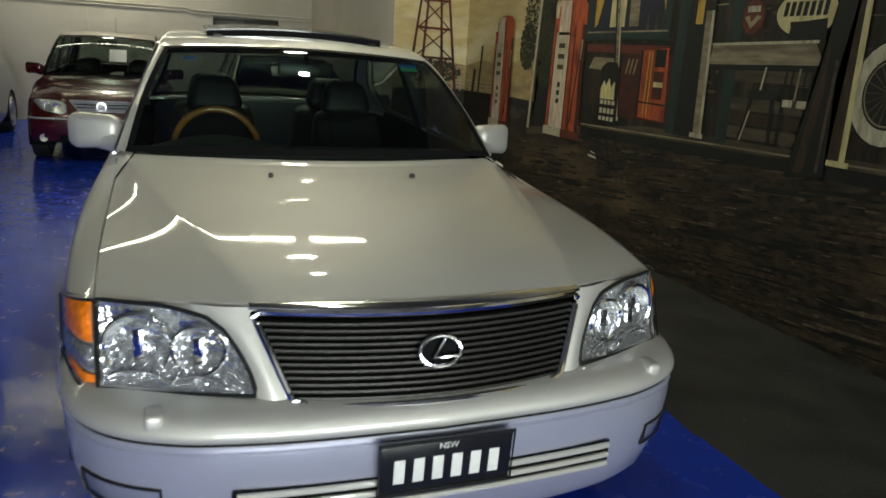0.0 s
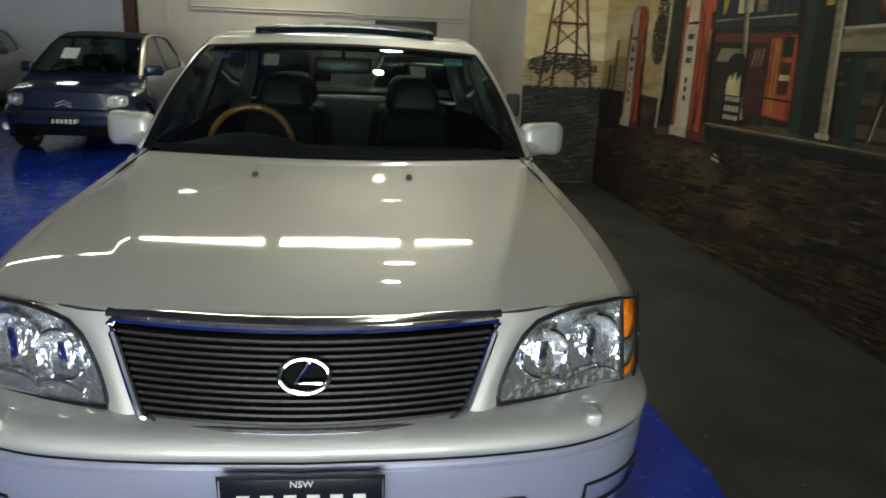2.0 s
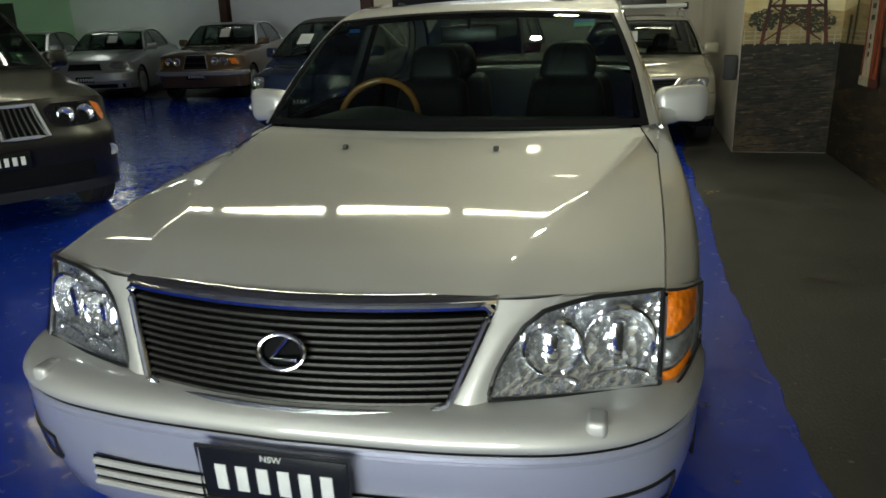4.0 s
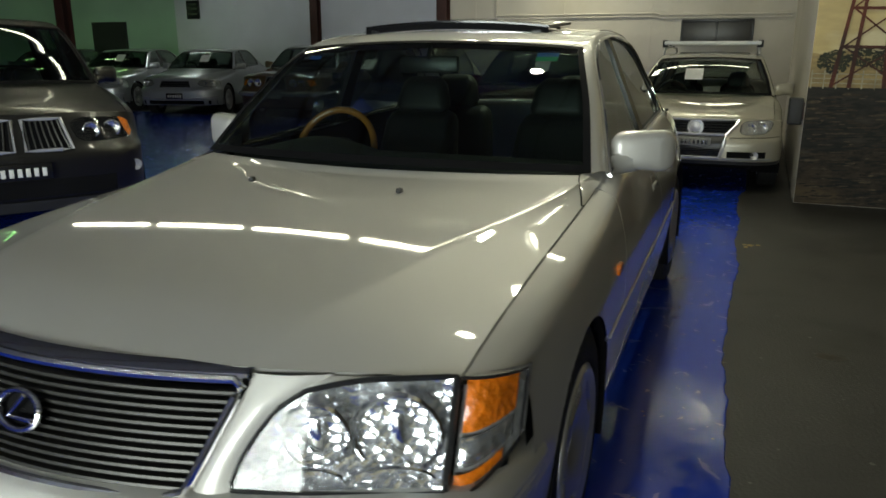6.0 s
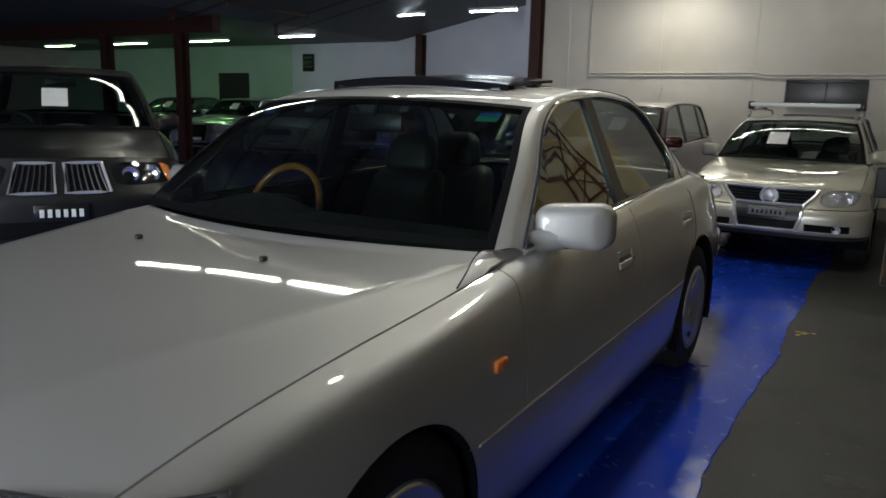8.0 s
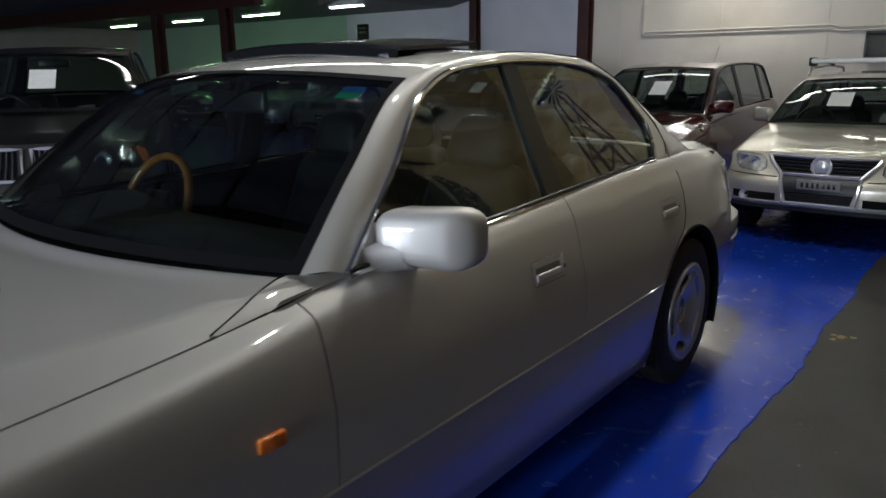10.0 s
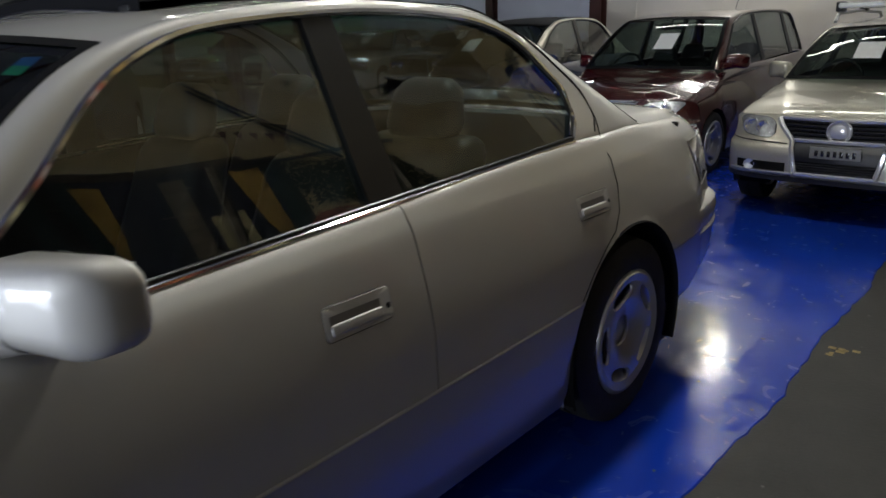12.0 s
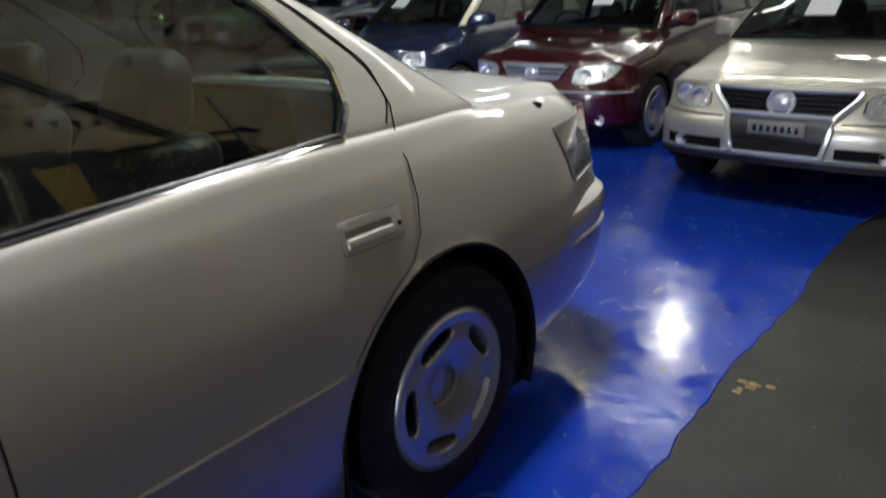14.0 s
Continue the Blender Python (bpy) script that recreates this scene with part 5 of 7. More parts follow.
def round_shape(name, y, z, ry, rz, mat, layer=4, wall="east", wob=0.0, n=28):
    r = random.Random(hash((round(y * 100), round(z * 100))) % 1000)
    return stroke(name, [(y + ry * math.cos(t) * (1 + wob * r.uniform(-1, 1)), z + rz * math.sin(t) * (1 + wob * r.uniform(-1, 1))) for t in np.linspace(0, 2 * math.pi, n, endpoint=False)], mat, layer, wall)


def earth(y):
    """Height of the painted kerb in front of the building."""
    return 0.985 - 0.14 * max(0, y - 3.5) + 0.03 * max(0, 1.0 - y)


def foliage(name, spots, mat, wall, layer, size, count, seed):
    """Painted leaves: many small ragged dabs in one part."""
    r = random.Random(seed)
    bm = bmesh.new()
    for _ in range(count):
        cy, cz, ry, rz = r.choice(spots)
        a, q = r.uniform(0, 2 * math.pi), math.sqrt(r.random())
        y, z = cy + ry * q * math.cos(a), cz + rz * q * math.sin(a)
        s = size * r.uniform(0.5, 1.3)
        d = 0.003 * layer + r.uniform(0, 0.002)
        pts = [(y + s * math.cos(t) * r.uniform(0.5, 1.1), z + s * 0.7 * math.sin(t) * r.uniform(0.5, 1.1)) for t in np.linspace(0, 2 * math.pi, 6, endpoint=False)]
        vs = [bm.verts.new((WALL_X - d, p, q2) if wall == "east" else (p, 6.62 - d, q2)) for p, q2 in pts]
        bm.faces.new(vs if wall != "east" else vs[::-1])
    return part(name, bm, mat, mural, smooth=False)


# sky, far field and earth
stroke("sky", [(6.618, 0.95), (-8.9, 0.95), (-8.9, 3.4), (6.618, 3.4)], B_SKY, 1)
stroke("sky", [(1.742, 0.95), (2.618, 0.95), (2.618, 3.4), (1.742, 3.4)], B_SKY, 1, "return")
stroke("hill", [(2.618, 1.0), (2.618, 1.33), (2.4, 1.36), (2.2, 1.33), (2.0, 1.37), (1.85, 1.33), (1.742, 1.35), (1.742, 1.0)], B_HILL, 1.4, "return")
stroke("hill", [(6.6, 1.0), (6.6, 1.33), (6.1, 1.40), (5.6, 1.36), (5.0, 1.45), (4.5, 1.40), (3.8, 1.42), (3.8, 1.0)], B_HILL, 1.4)
stroke("far_field", [(6.618, 0.4), (6.618, 1.05), (5.4, 1.06), (3.7, 1.03), (3.7, 0.4)], B_FAR, 2)
stroke("far_field", [(1.742, 0.35), (1.742, 1.055), (2.2, 1.05), (2.618, 1.06), (2.618, 0.35)], B_FAR, 2, "return")
stroke("earth", [(6.618, 0.004), (6.618, 0.60), (5.9, 0.70), (5.0, 0.79), (3.7, 0.89), (2.0, 1.03), (-8.9, 1.20), (-8.9, 0.004)], B_EARTH, 3)
stroke("earth", [(1.742, 0.004), (1.742, 0.42), (2.1, 0.50), (2.618, 0.58), (2.618, 0.004)], B_EARTH, 3, "return")
# loose brush strokes over the earth
def streaks(name, mat, wall, layer, count, seed, lo, hi, z0, z1, slant, reach=1.0):
    r = random.Random(seed)
    bm = bmesh.new()
    for _ in range(count):
        a, z = r.uniform(lo, hi), r.uniform(0, 1) ** 1.2
        z = z0 + z * (z1(a) - z0)
        l, w = r.uniform(0.015, 0.11) * reach, r.uniform(0.003, 0.012) * (1 + 0.3 * (reach - 1))
        d = 0.003 * layer + r.uniform(0, 0.0015)
        pts = []
        for t in np.linspace(0, 2 * math.pi, 8, endpoint=False):
            u, v = l * math.cos(t) * r.uniform(0.6, 1.1), w * math.sin(t) * r.uniform(0.5, 1.2)
            pts.append((a + u, max(0.006, z + v + slant * u)))
        vs = [bm.verts.new((WALL_X - d, p, q)) if wall == "east" else bm.verts.new((min(max(p, 1.75), 2.6), 6.62 - d, q)) for p, q in pts]
        bm.faces.new(vs[::-1] if wall == "east" else vs)
    ob = part(name, bm, mat, mural, smooth=False)
    return tagged(ob, kind="stuff")


B_TAN = brush("mural_tan_stroke", (0.068, 0.050, 0.030), None, (1, 1, 1), 0.6, 25)
B_BROWN = brush("mural_brown_stroke", (0.040, 0.028, 0.017), None, (1, 1, 1), 0.6, 25)
for seed, (mat, n) in enumerate(((B_BROWN, 700), (B_BLACK, 600), (B_TAN, 320))):
    streaks("brush_stroke", mat, "east", 3.6 + 0.2 * seed, n, seed + 20, -3.0, 6.5, 0.02, lambda y: max(0.5, min(0.98, earth(y) - 0.10)), -0.08)
    streaks("brush_stroke", mat, "return", 3.6 + 0.2 * seed, n // 4, seed + 40, 1.78, 2.58, 0.02, lambda x: 1.0, 0.05)
for seed, (mat, n) in enumerate(((B_BROWN, 150), (B_BLACK, 80), (B_TAN, 40), (B_FAR, 60))):
    streaks("brush_stroke", mat, "east", 4.2 + 0.05 * seed, n, seed + 80, -3.0, 6.0, 0.02, lambda y: max(0.5, min(0.98, earth(y) - 0.12)), -0.10, 3.6)
# the building
stroke("facade", [(4.02, earth(4.02)), (4.02, 2.36), (-8.9, 2.36), (-8.9, earth(-1.5))] + [(y, earth(y)) for y in (-1.5, 0.5, 2.0)], B_FACADE, 4)
for seed, (mat, n) in enumerate(((B_PLANK, 260), (B_GREY, 70), (B_RUST, 60), (B_TEAL, 120))):
    streaks("brush_stroke", mat, "east", 4.5 + 0.1 * seed, n, seed + 60, -3.0, 3.65, 1.12, lambda y: 2.3, 0.02)
stroke("kerb", [(y, earth(y) + 0.02) for y in (4.9, 3.0, 0.5, -1.5)] + [(y, earth(y) - 0.05) for y in (-1.5, 0.5, 3.0, 4.9)], B_PLANK, 4.6)
B_SHADE = brush("mural_brown_shade", (0.030, 0.020, 0.012), None, (1, 2, 0.6), 0.5, 14)
B_PALEY = brush("mural_pale_yellow", (0.46, 0.40, 0.20), (0.32, 0.26, 0.13), (1, 3, 0.6), 0.3, 12, 0.5, 4)
B_MAROON = brush("mural_maroon", (0.045, 0.014, 0.010), (0.022, 0.010, 0.008), (1, 1, 1), 0.4, 9, 0.5, 3)


def field(name, y0, y1, z0, z1, mat, layer, lean=0.0):
    """An upright painted field; lean moves its top along the wall."""
    return stroke(name, [(y0, z0), (y0 + lean, z1), (y1 + lean, z1), (y1, z0)], mat, layer)


def painted_post(y, z0, z1, w, body, bright, lean=0.0):
    """A timber post with a lit edge and a dark one."""
    field("timber_post", y + w / 2, y - w / 2, z0, z1, body, 6.9, lean)
    field("lit_edge", y - w * 0.22, y - w / 2, z0, z1, bright, 7.15, lean)
    field("dark_edge", y + w / 2 + 0.012, y + w / 2 - 0.008, z0, z1, B_BLACK, 7.2, lean)
    field("post_foot", y + w * 0.75, y - w * 0.7, z0 - 0.012, z0 + 0.018, bright, 7.3)


# shop window with its curtains, sill and red beam
field("window", 3.90, 2.92, 1.66, 2.34, B_BLUEW, 5)
field("window_frame", 3.96, 3.88, 1.60, 2.34, B_TEAL, 5.6)
field("window_frame", 2.96, 2.86, 1.60, 2.34, B_TEAL, 5.6)
stroke("curtain", [(3.84, 1.70), (3.86, 2.3), (3.66, 2.3), (3.72, 1.95), (3.80, 1.72)], B_YELLOW, 6)
stroke("curtain", [(3.06, 2.3), (2.94, 2.3), (2.94, 1.80), (2.99, 1.95)], B_YELLOW, 6)
field("poster", 3.62, 3.42, 1.70, 2.05, B_PALEY, 6)
round_shape("poster_figure", 3.52, 1.86, 0.035, 0.09, B_ORANGE, 6.3, wob=0.1)
field("curtain", 3.36, 3.24, 1.70, 2.3, B_GREY, 5.9, 0.03)
for k, y in enumerate((3.20, 3.14, 3.09, 3.04)):
    field("window_bottle", y, y - 0.03, 1.67, 1.76 + 0.03 * (k % 2), (B_TEAL, B_PLANK)[k % 2], 6.1)
strip("window_sill", (3.96, 1.635), (2.86, 1.635), 0.055, B_TEAL, 6.2)
strip("sill_light", (3.94, 1.665), (2.88, 1.665), 0.012, B_GREY, 6.4)
strip("beam", (3.92, 1.545), (2.84, 1.535), 0.06, B_RUST, 5.5)
field("shop_front", 3.40, 2.76, 1.04, 1.50, B_MAROON, 5.3)
stroke("shelf_board", [(3.86, 1.385), (3.80, 1.475), (3.50, 1.470), (3.50, 1.375)], B_GREY, 6)
for y in (3.80, 3.70, 3.60):
    field("shelf_jar", y, y - 0.05, 1.10, 1.25, B_SHADE, 5.8)
# drink cooler
stroke("drink_cooler", [(3.12, 1.06), (3.13, 1.53), (2.84, 1.55), (2.80, 1.05)], B_ORANGE, 6)
field("cooler_lid", 2.98, 2.86, 1.42, 1.54, B_BLACK, 6.4)
for y in (3.06, 3.02):
    field("cooler_stripe", y, y - 0.012, 1.07, 1.52, B_YELLOW, 6.6)
field("cooler_front", 2.98, 2.86, 1.20, 1.39, B_RUST, 6.5)
strip("cooler_bar", (2.97, 1.30), (2.86, 1.30), 0.035, B_PALEY, 7)
strip("cooler_seam", (3.12, 1.17), (2.81, 1.165), 0.012, B_BLACK, 7)
strip("cooler_edge", (3.13, 1.05), (3.14, 1.53), 0.02, B_BLACK, 6.8)
for k in range(3):
    strip("wall_lettering", (3.33 - 0.05 * k, 1.36), (3.30 - 0.05 * k, 1.47), 0.018, B_GREY, 6)
# doorway, lamp and posts
field("timber_post", 2.78, 2.68, earth(2.7), 2.34, B_TEAL, 5.7)
field("doorway", 2.68, 2.46, earth(2.6), 2.34, B_BLACK, 5.5)
field("yellow_lamp", 2.60, 2.53, 1.70, 1.98, B_YELLOW, 6.5)
painted_post(3.40, 1.02, 2.34, 0.06, B_GREY, B_CREAM, 0.17)
painted_post(2.44, 1.0, 1.78, 0.09, B_GREY, B_CREAM, 0.03)
field("post_head", 2.53, 2.42, 1.78, 2.34, B_BLACK, 6.9)
field("timber_post", 2.27, 2.17, earth(2.2), 2.34, B_TEAL, 5.6)
painted_post(1.35, 0.98, 2.9, 0.13, B_SHADE, B_PALEY, 0.03)
# wall boards behind the bench
for k in range(9):
    z = 1.03 + 0.083 * k + (0.35 if k > 4 else 0)
    field("siding_board", 2.17, 1.42, z, z + 0.070, (B_PLANK, B_SHADE, B_PLANK, B_FACADE)[k % 4], 5.2 + 0.05 * k)
stroke("awning_board", [(2.42, 1.455), (2.40, 1.565), (1.60, 1.585), (1.52, 1.47)], B_GREY, 6.4)
strip("awning_edge", (2.41, 1.575), (1.58, 1.592), 0.016, B_CREAM, 6.6)
strip("awning_shadow", (2.41, 1.44), (1.52, 1.45), 0.03, B_BLACK, 6.3)
round_shape("round_sign", 2.09, 1.73, 0.10, 0.115, B_MAROON, 6)
round_shape("round_sign_ring", 2.09, 1.73, 0.085, 0.098, B_RUST, 6.5)
strip("sign_bar", (2.14, 1.775), (2.04, 1.775), 0.035, B_CREAM, 7)
stroke("sign_mark", [(2.16, 1.73), (2.10, 1.665), (2.02, 1.73), (2.06, 1.74), (2.10, 1.70), (2.12, 1.74)], B_GREY, 7)
round_shape("oval_sign", 1.70, 1.74, 0.225, 0.135, B_BLACK, 6)
round_shape("oval_sign_face", 1.70, 1.74, 0.21, 0.122, B_PALEY, 6.5)
for k in range(7):
    field("sign_bar", 1.86 - 0.045 * k, 1.83 - 0.045 * k, 1.725, 1.80, B_BLACK, 7, -0.008)
strip("sign_line", (1.80, 1.685), (1.66, 1.687), 0.022, B_RUST, 7)
# chair and stool
stroke("chair_back", [(1.80, 1.60), (1.79, 1.69), (1.55, 1.71), (1.54, 1.60)], B_BLACK, 7.2)
for k in range(6):
    strip("chair_spindle", (1.77 - 0.045 * k, 1.27), (1.76 - 0.045 * k, 1.45), 0.014, (B_BLACK, B_GREY)[k == 2], 7)
for y in (1.76, 1.66):
    field("chair_seat", y, y - 0.07, 1.24, 1.28, B_CREAM, 7.3)
strip("stool_top", (2.03, 1.29), (1.80, 1.295), 0.05, B_BLACK, 7.2)
for y, d in ((2.0, 0.06), (1.84, -0.02), (1.76, 0.0), (1.60, -0.03)):
    strip("stool_leg", (y + d, 1.02), (y, 1.27), 0.028, B_BLACK, 7)
strip("leg_light", (2.05, 1.02), (2.00, 1.20), 0.010, B_CREAM, 7.4)
strip("leg_light", (1.94, 1.32), (1.92, 1.45), 0.014, B_CREAM, 7.4)
# leaning tree trunk
stroke("tree_trunk", [(1.66, 0.86), (1.55, 1.40), (1.47, 1.95), (1.36, 1.95), (1.43, 1.40), (1.40, 0.90)], B_BLACK, 7.5)
stroke("trunk_light", [(1.60, 0.90), (1.54, 1.35), (1.50, 1.60), (1.49, 1.35), (1.54, 0.90)], B_SHADE, 7.7)
strip("trunk_light", (1.45, 0.92), (1.44, 1.5), 0.02, B_PLANK, 7.8)
# white-walled tyre with its spokes
round_shape("tyre", 1.11, 1.35, 0.235, 0.265, B_BLACK, 6)
round_shape("tyre_wall", 1.11, 1.35, 0.22, 0.25, B_CREAM, 6.4)
round_shape("tyre_bore", 1.11, 1.35, 0.150, 0.172, B_BLACK, 6.8)
round_shape("wheel_ring", 1.11, 1.35, 0.140, 0.160, B_GREY, 7)
round_shape("wheel_gap", 1.11, 1.35, 0.132, 0.150, B_BLACK, 7.2)
for k in range(9):
    a = math.pi * k / 9
    strip("wheel_spoke", (1.11 - 0.13 * math.cos(a), 1.35 - 0.148 * math.sin(a)), (1.11 + 0.13 * math.cos(a), 1.35 + 0.148 * math.sin(a)), 0.008, B_PLANK, 7.4)
for y in (0.85, 0.55, 0.1, -0.4, -1.0):
    field("timber_post", y + 0.03, y - 0.03, earth(y), 2.34, B_PLANK if y < 0.5 else B_TEAL, 5.6)
field("shop_window", 0.80, 0.15, 1.55, 2.25, B_BLUEW, 5.2)
# lit edge of the step, dark below
strip("step_light", (3.9, earth(3.9) + 0.006), (1.0, 0.992), 0.012, B_GREY, 6.6)
strip("step_shadow", (3.9, earth(3.9) - 0.05), (1.0, 0.935), 0.07, B_BLACK, 4.9)


def painted_pump(y0, y1, z0, z1):
    """A petrol pump: pale face, orange sides, rounded head, hose."""
    w = y0 - y1

    def at(a, z):
        k = (z - z0) / (z1 - z0)
        return (y0 - w * (0.05 * k + a * (1 - 0.10 * k)), z)

    def block(name, a0, a1, za, zb, mat, layer):
        stroke(name, [at(a0, za), at(a0, zb), at(a1, zb), at(a1, za)], mat, layer)

    block("pump_body", 0.0, 1.0, z0, z1 - 0.16, B_ORANGE, 6)
    head = [at(0.10, z1 - 0.20), at(0.12, z1 - 0.07), at(0.22, z1 - 0.02), at(0.5, z1), at(0.85, z1 - 0.01), at(1.0, z1 - 0.06), at(1.0, z1 - 0.22)]
    stroke("pump_head", head, B_ORANGE, 6.2)
    block("head_band", 0.16, 0.50, z1 - 0.30, z1 - 0.02, B_PUMPW, 6.4)
    block("pump_face", 0.10, 0.52, z0, z1 - 0.28, B_PUMPW, 6.4)
    block("pump_edge", 0.52, 0.56, z0, z1 - 0.05, B_RUST, 6.7)
    block("pump_edge", 0.07, 0.10, z0, z1 - 0.22, B_RUST, 6.7)
    block("pump_shade", 0.66, 0.71, z0 + 0.05, z1 - 0.25, B_RUST, 6.7)
    block("pump_shade", 0.90, 1.0, z0 + 0.05, z1 - 0.22, B_MAROON, 6.7)
    strip("pump_hose", at(0.74, z0 + 0.16), at(0.90, z1 - 0.36), 0.018, B_BLACK, 7.1)
    strip("pump_hose", at(0.70, z0 + 0.12), at(0.74, z0 + 0.16), 0.02, B_BLACK, 7.1)
    strip("pump_nozzle", at(0.90, z1 - 0.50), at(0.93, z1 - 0.34), 0.03, B_GREY, 7.2)
    block("pump_dial", 0.17, 0.45, z1 - 0.62, z1 - 0.33, B_CREAM, 6.8)
    for k in range(3):
        block("pump_mark", 0.21, 0.41, z1 - 0.41 - 0.09 * k, z1 - 0.37 - 0.09 * k, B_PLANK, 7)
    for k in range(3):
        block("pump_mark", 0.27, 0.36, z1 - 0.74 - 0.07 * k, z1 - 0.70 - 0.07 * k, B_BLACK, 7)
    block("pump_foot", -0.04, 0.50, z0, z0 + 0.075, B_CREAM, 6.9)
    block("pump_foot", 0.50, 1.05, z0, z0 + 0.07, B_RUST, 6.9)


painted_pump(5.80, 5.32, 0.735, 1.85)
painted_pump(4.53, 3.94, 0.785, 1.95)
strip("white_pole", (4.88, 0.80), (4.76, 2.6), 0.045, B_CREAM, 5.2)
strip("pole_shade", (4.85, 0.80), (4.73, 2.6), 0.018, B_PLANK, 5.4)
stroke("tree_trunk", [(4.80, 0.84), (4.72, 1.3), (4.78, 2.3), (4.56, 2.3), (4.52, 1.3), (4.44, 0.82)], B_BLACK, 4.3)
foliage("tree", [(4.86, 1.80, 0.26, 0.36), (5.02, 1.55, 0.16, 0.22), (4.6, 2.1, 0.35, 0.18), (4.62, 1.5, 0.2, 0.3)], B_LEAF, "east", 4.45, 0.019, 3000, 5)
# roof edge with its lamp arm, stay, pennants and the tree behind
strip("roof_edge", (3.80, 2.36), (-8.9, 2.37), 0.05, B_PLANK, 6)
foliage("tree", [(3.95, 2.14, 0.30, 0.17), (4.35, 2.12, 0.30, 0.16), (4.1, 2.2, 0.5, 0.1)], B_LEAF, "east", 4.4, 0.014, 1500, 15)
strip("lamp_arm", (3.7, 2.30), (4.85, 2.36), 0.028, B_BLACK, 6.4, w2=0.016)
strip("lamp_head", (4.78, 2.36), (4.93, 2.34), 0.045, B_BLACK, 6.6, w2=0.02)
for d in (0.0, 0.05):
    strip("roof_stay", (3.70, 2.86 + d), (4.46, 2.28 + d), 0.022, B_BLACK, 6.4)
for k in range(5):
    y = 3.74 + 0.10 * k
    stroke("pennant", [(y, 2.56 - 0.015 * k), (y + 0.06, 2.555 - 0.015 * k), (y + 0.03, 2.50 - 0.015 * k)], B_RUST, 6.6)
for y, z, ry, rz in ((4.9, 2.85, 0.5, 0.12), (5.7, 2.75, 0.6, 0.14), (4.3, 3.1, 0.7, 0.10), (1.6, 2.8, 1.0, 0.16), (-0.6, 2.9, 1.2, 0.2)):
    round_shape("cloud", y, z, ry, rz, B_CLOUD, 1.6, wob=0.18)
# board with a chalk figure, and the bent wire stand
stroke("menu_board", [(3.68, 0.98), (3.66, 1.40), (3.58, 1.44), (3.45, 1.44), (3.40, 1.38), (3.38, 0.97)], B_BLACK, 7.4)
stroke("chalk_figure", [(3.64, 1.16), (3.64, 1.24), (3.60, 1.30), (3.57, 1.26), (3.53, 1.32), (3.50, 1.25), (3.45, 1.30), (3.44, 1.16)], B_PALEY, 7.8)
for z, w in ((1.135, 0.032), (1.07, 0.04), (1.01, 0.03)):
    for k in range(4):
        strip("chalk_bar", (3.63 - 0.055 * k, z), (3.59 - 0.055 * k, z), w, B_CREAM, 7.8)
for a, b in (((3.72, 0.72), (3.55, 0.92)), ((3.40, 0.66), (3.52, 0.92)), ((3.72, 0.72), (3.40, 0.68)), ((3.30, 0.78), (3.42, 0.90))):
    strip("wire_stand", a, b, 0.018, B_BLACK, 7.4)
stroke("pebble", [(3.74, 0.69), (3.70, 0.74), (3.62, 0.72), (3.60, 0.68)], B_CREAM, 7)
# yard behind: fence, cactus and the water tower on the return
for k in range(9):
    x = 1.76 + 0.10 * k
    strip("fence_post", (x, 1.04), (x, 1.20), 0.010, B_CREAM, 4, "return")
for z in (1.09, 1.13, 1.17):
    strip("fence_rail", (1.75, z), (2.60, z - 0.005), 0.008, B_CREAM, 4, "return")
    strip("fence_rail", (6.6, z), (5.75, z - 0.005), 0.010, B_CREAM, 4)
foliage("tree", [(1.92, 1.27, 0.13, 0.10), (2.40, 1.25, 0.15, 0.10), (2.2, 1.31, 0.2, 0.08)], B_LEAF, "return", 4.6, 0.016, 800, 8)
for (x0, x1) in ((1.92, 2.11), (2.06, 2.16), (2.33, 2.24), (2.49, 2.30)):
    strip("tower_leg", (x0, 1.05), (x1, 2.6), 0.035, B_RUST, 6, "return", 0.02)
for z, a, b in ((1.40, 1.95, 2.46), (1.72, 1.99, 2.41), (2.02, 2.03, 2.37)):
    strip("tower_girt", (a, z), (b, z - 0.01), 0.026, B_RUST, 6.4, "return")
for z0, z1, a, b in ((1.08, 1.40, 1.94, 2.44), (1.40, 1.72, 1.98, 2.42), (1.72, 2.02, 2.02, 2.38), (2.02, 2.5, 2.06, 2.34)):
    strip("tower_brace", (a, z0), (b - 0.04, z1), 0.014, B_RUST, 6.6, "return")
    strip("tower_brace", (b, z0), (a + 0.04, z1), 0.014, B_RUST, 6.6, "return")
for k in range(14):
    a = 2 * math.pi * k / 14
    strip("windmill_blade", (2.2 + 0.03 * math.cos(a), 2.72 + 0.03 * math.sin(a)), (2.2 + 0.14 * math.cos(a), 2.72 + 0.14 * math.sin(a)), 0.008, B_BLACK, 6.8, "return", 0.028)
strip("windmill_vane", (2.2, 2.72), (2.42, 2.76), 0.012, B_BLACK, 6.4, "return", 0.09)
strip("cactus", (6.35, 0.98), (6.30, 1.30), 0.07, B_LEAF, 5)
strip("cactus", (6.18, 1.0), (6.12, 1.55), 0.045, B_LEAF, 5)

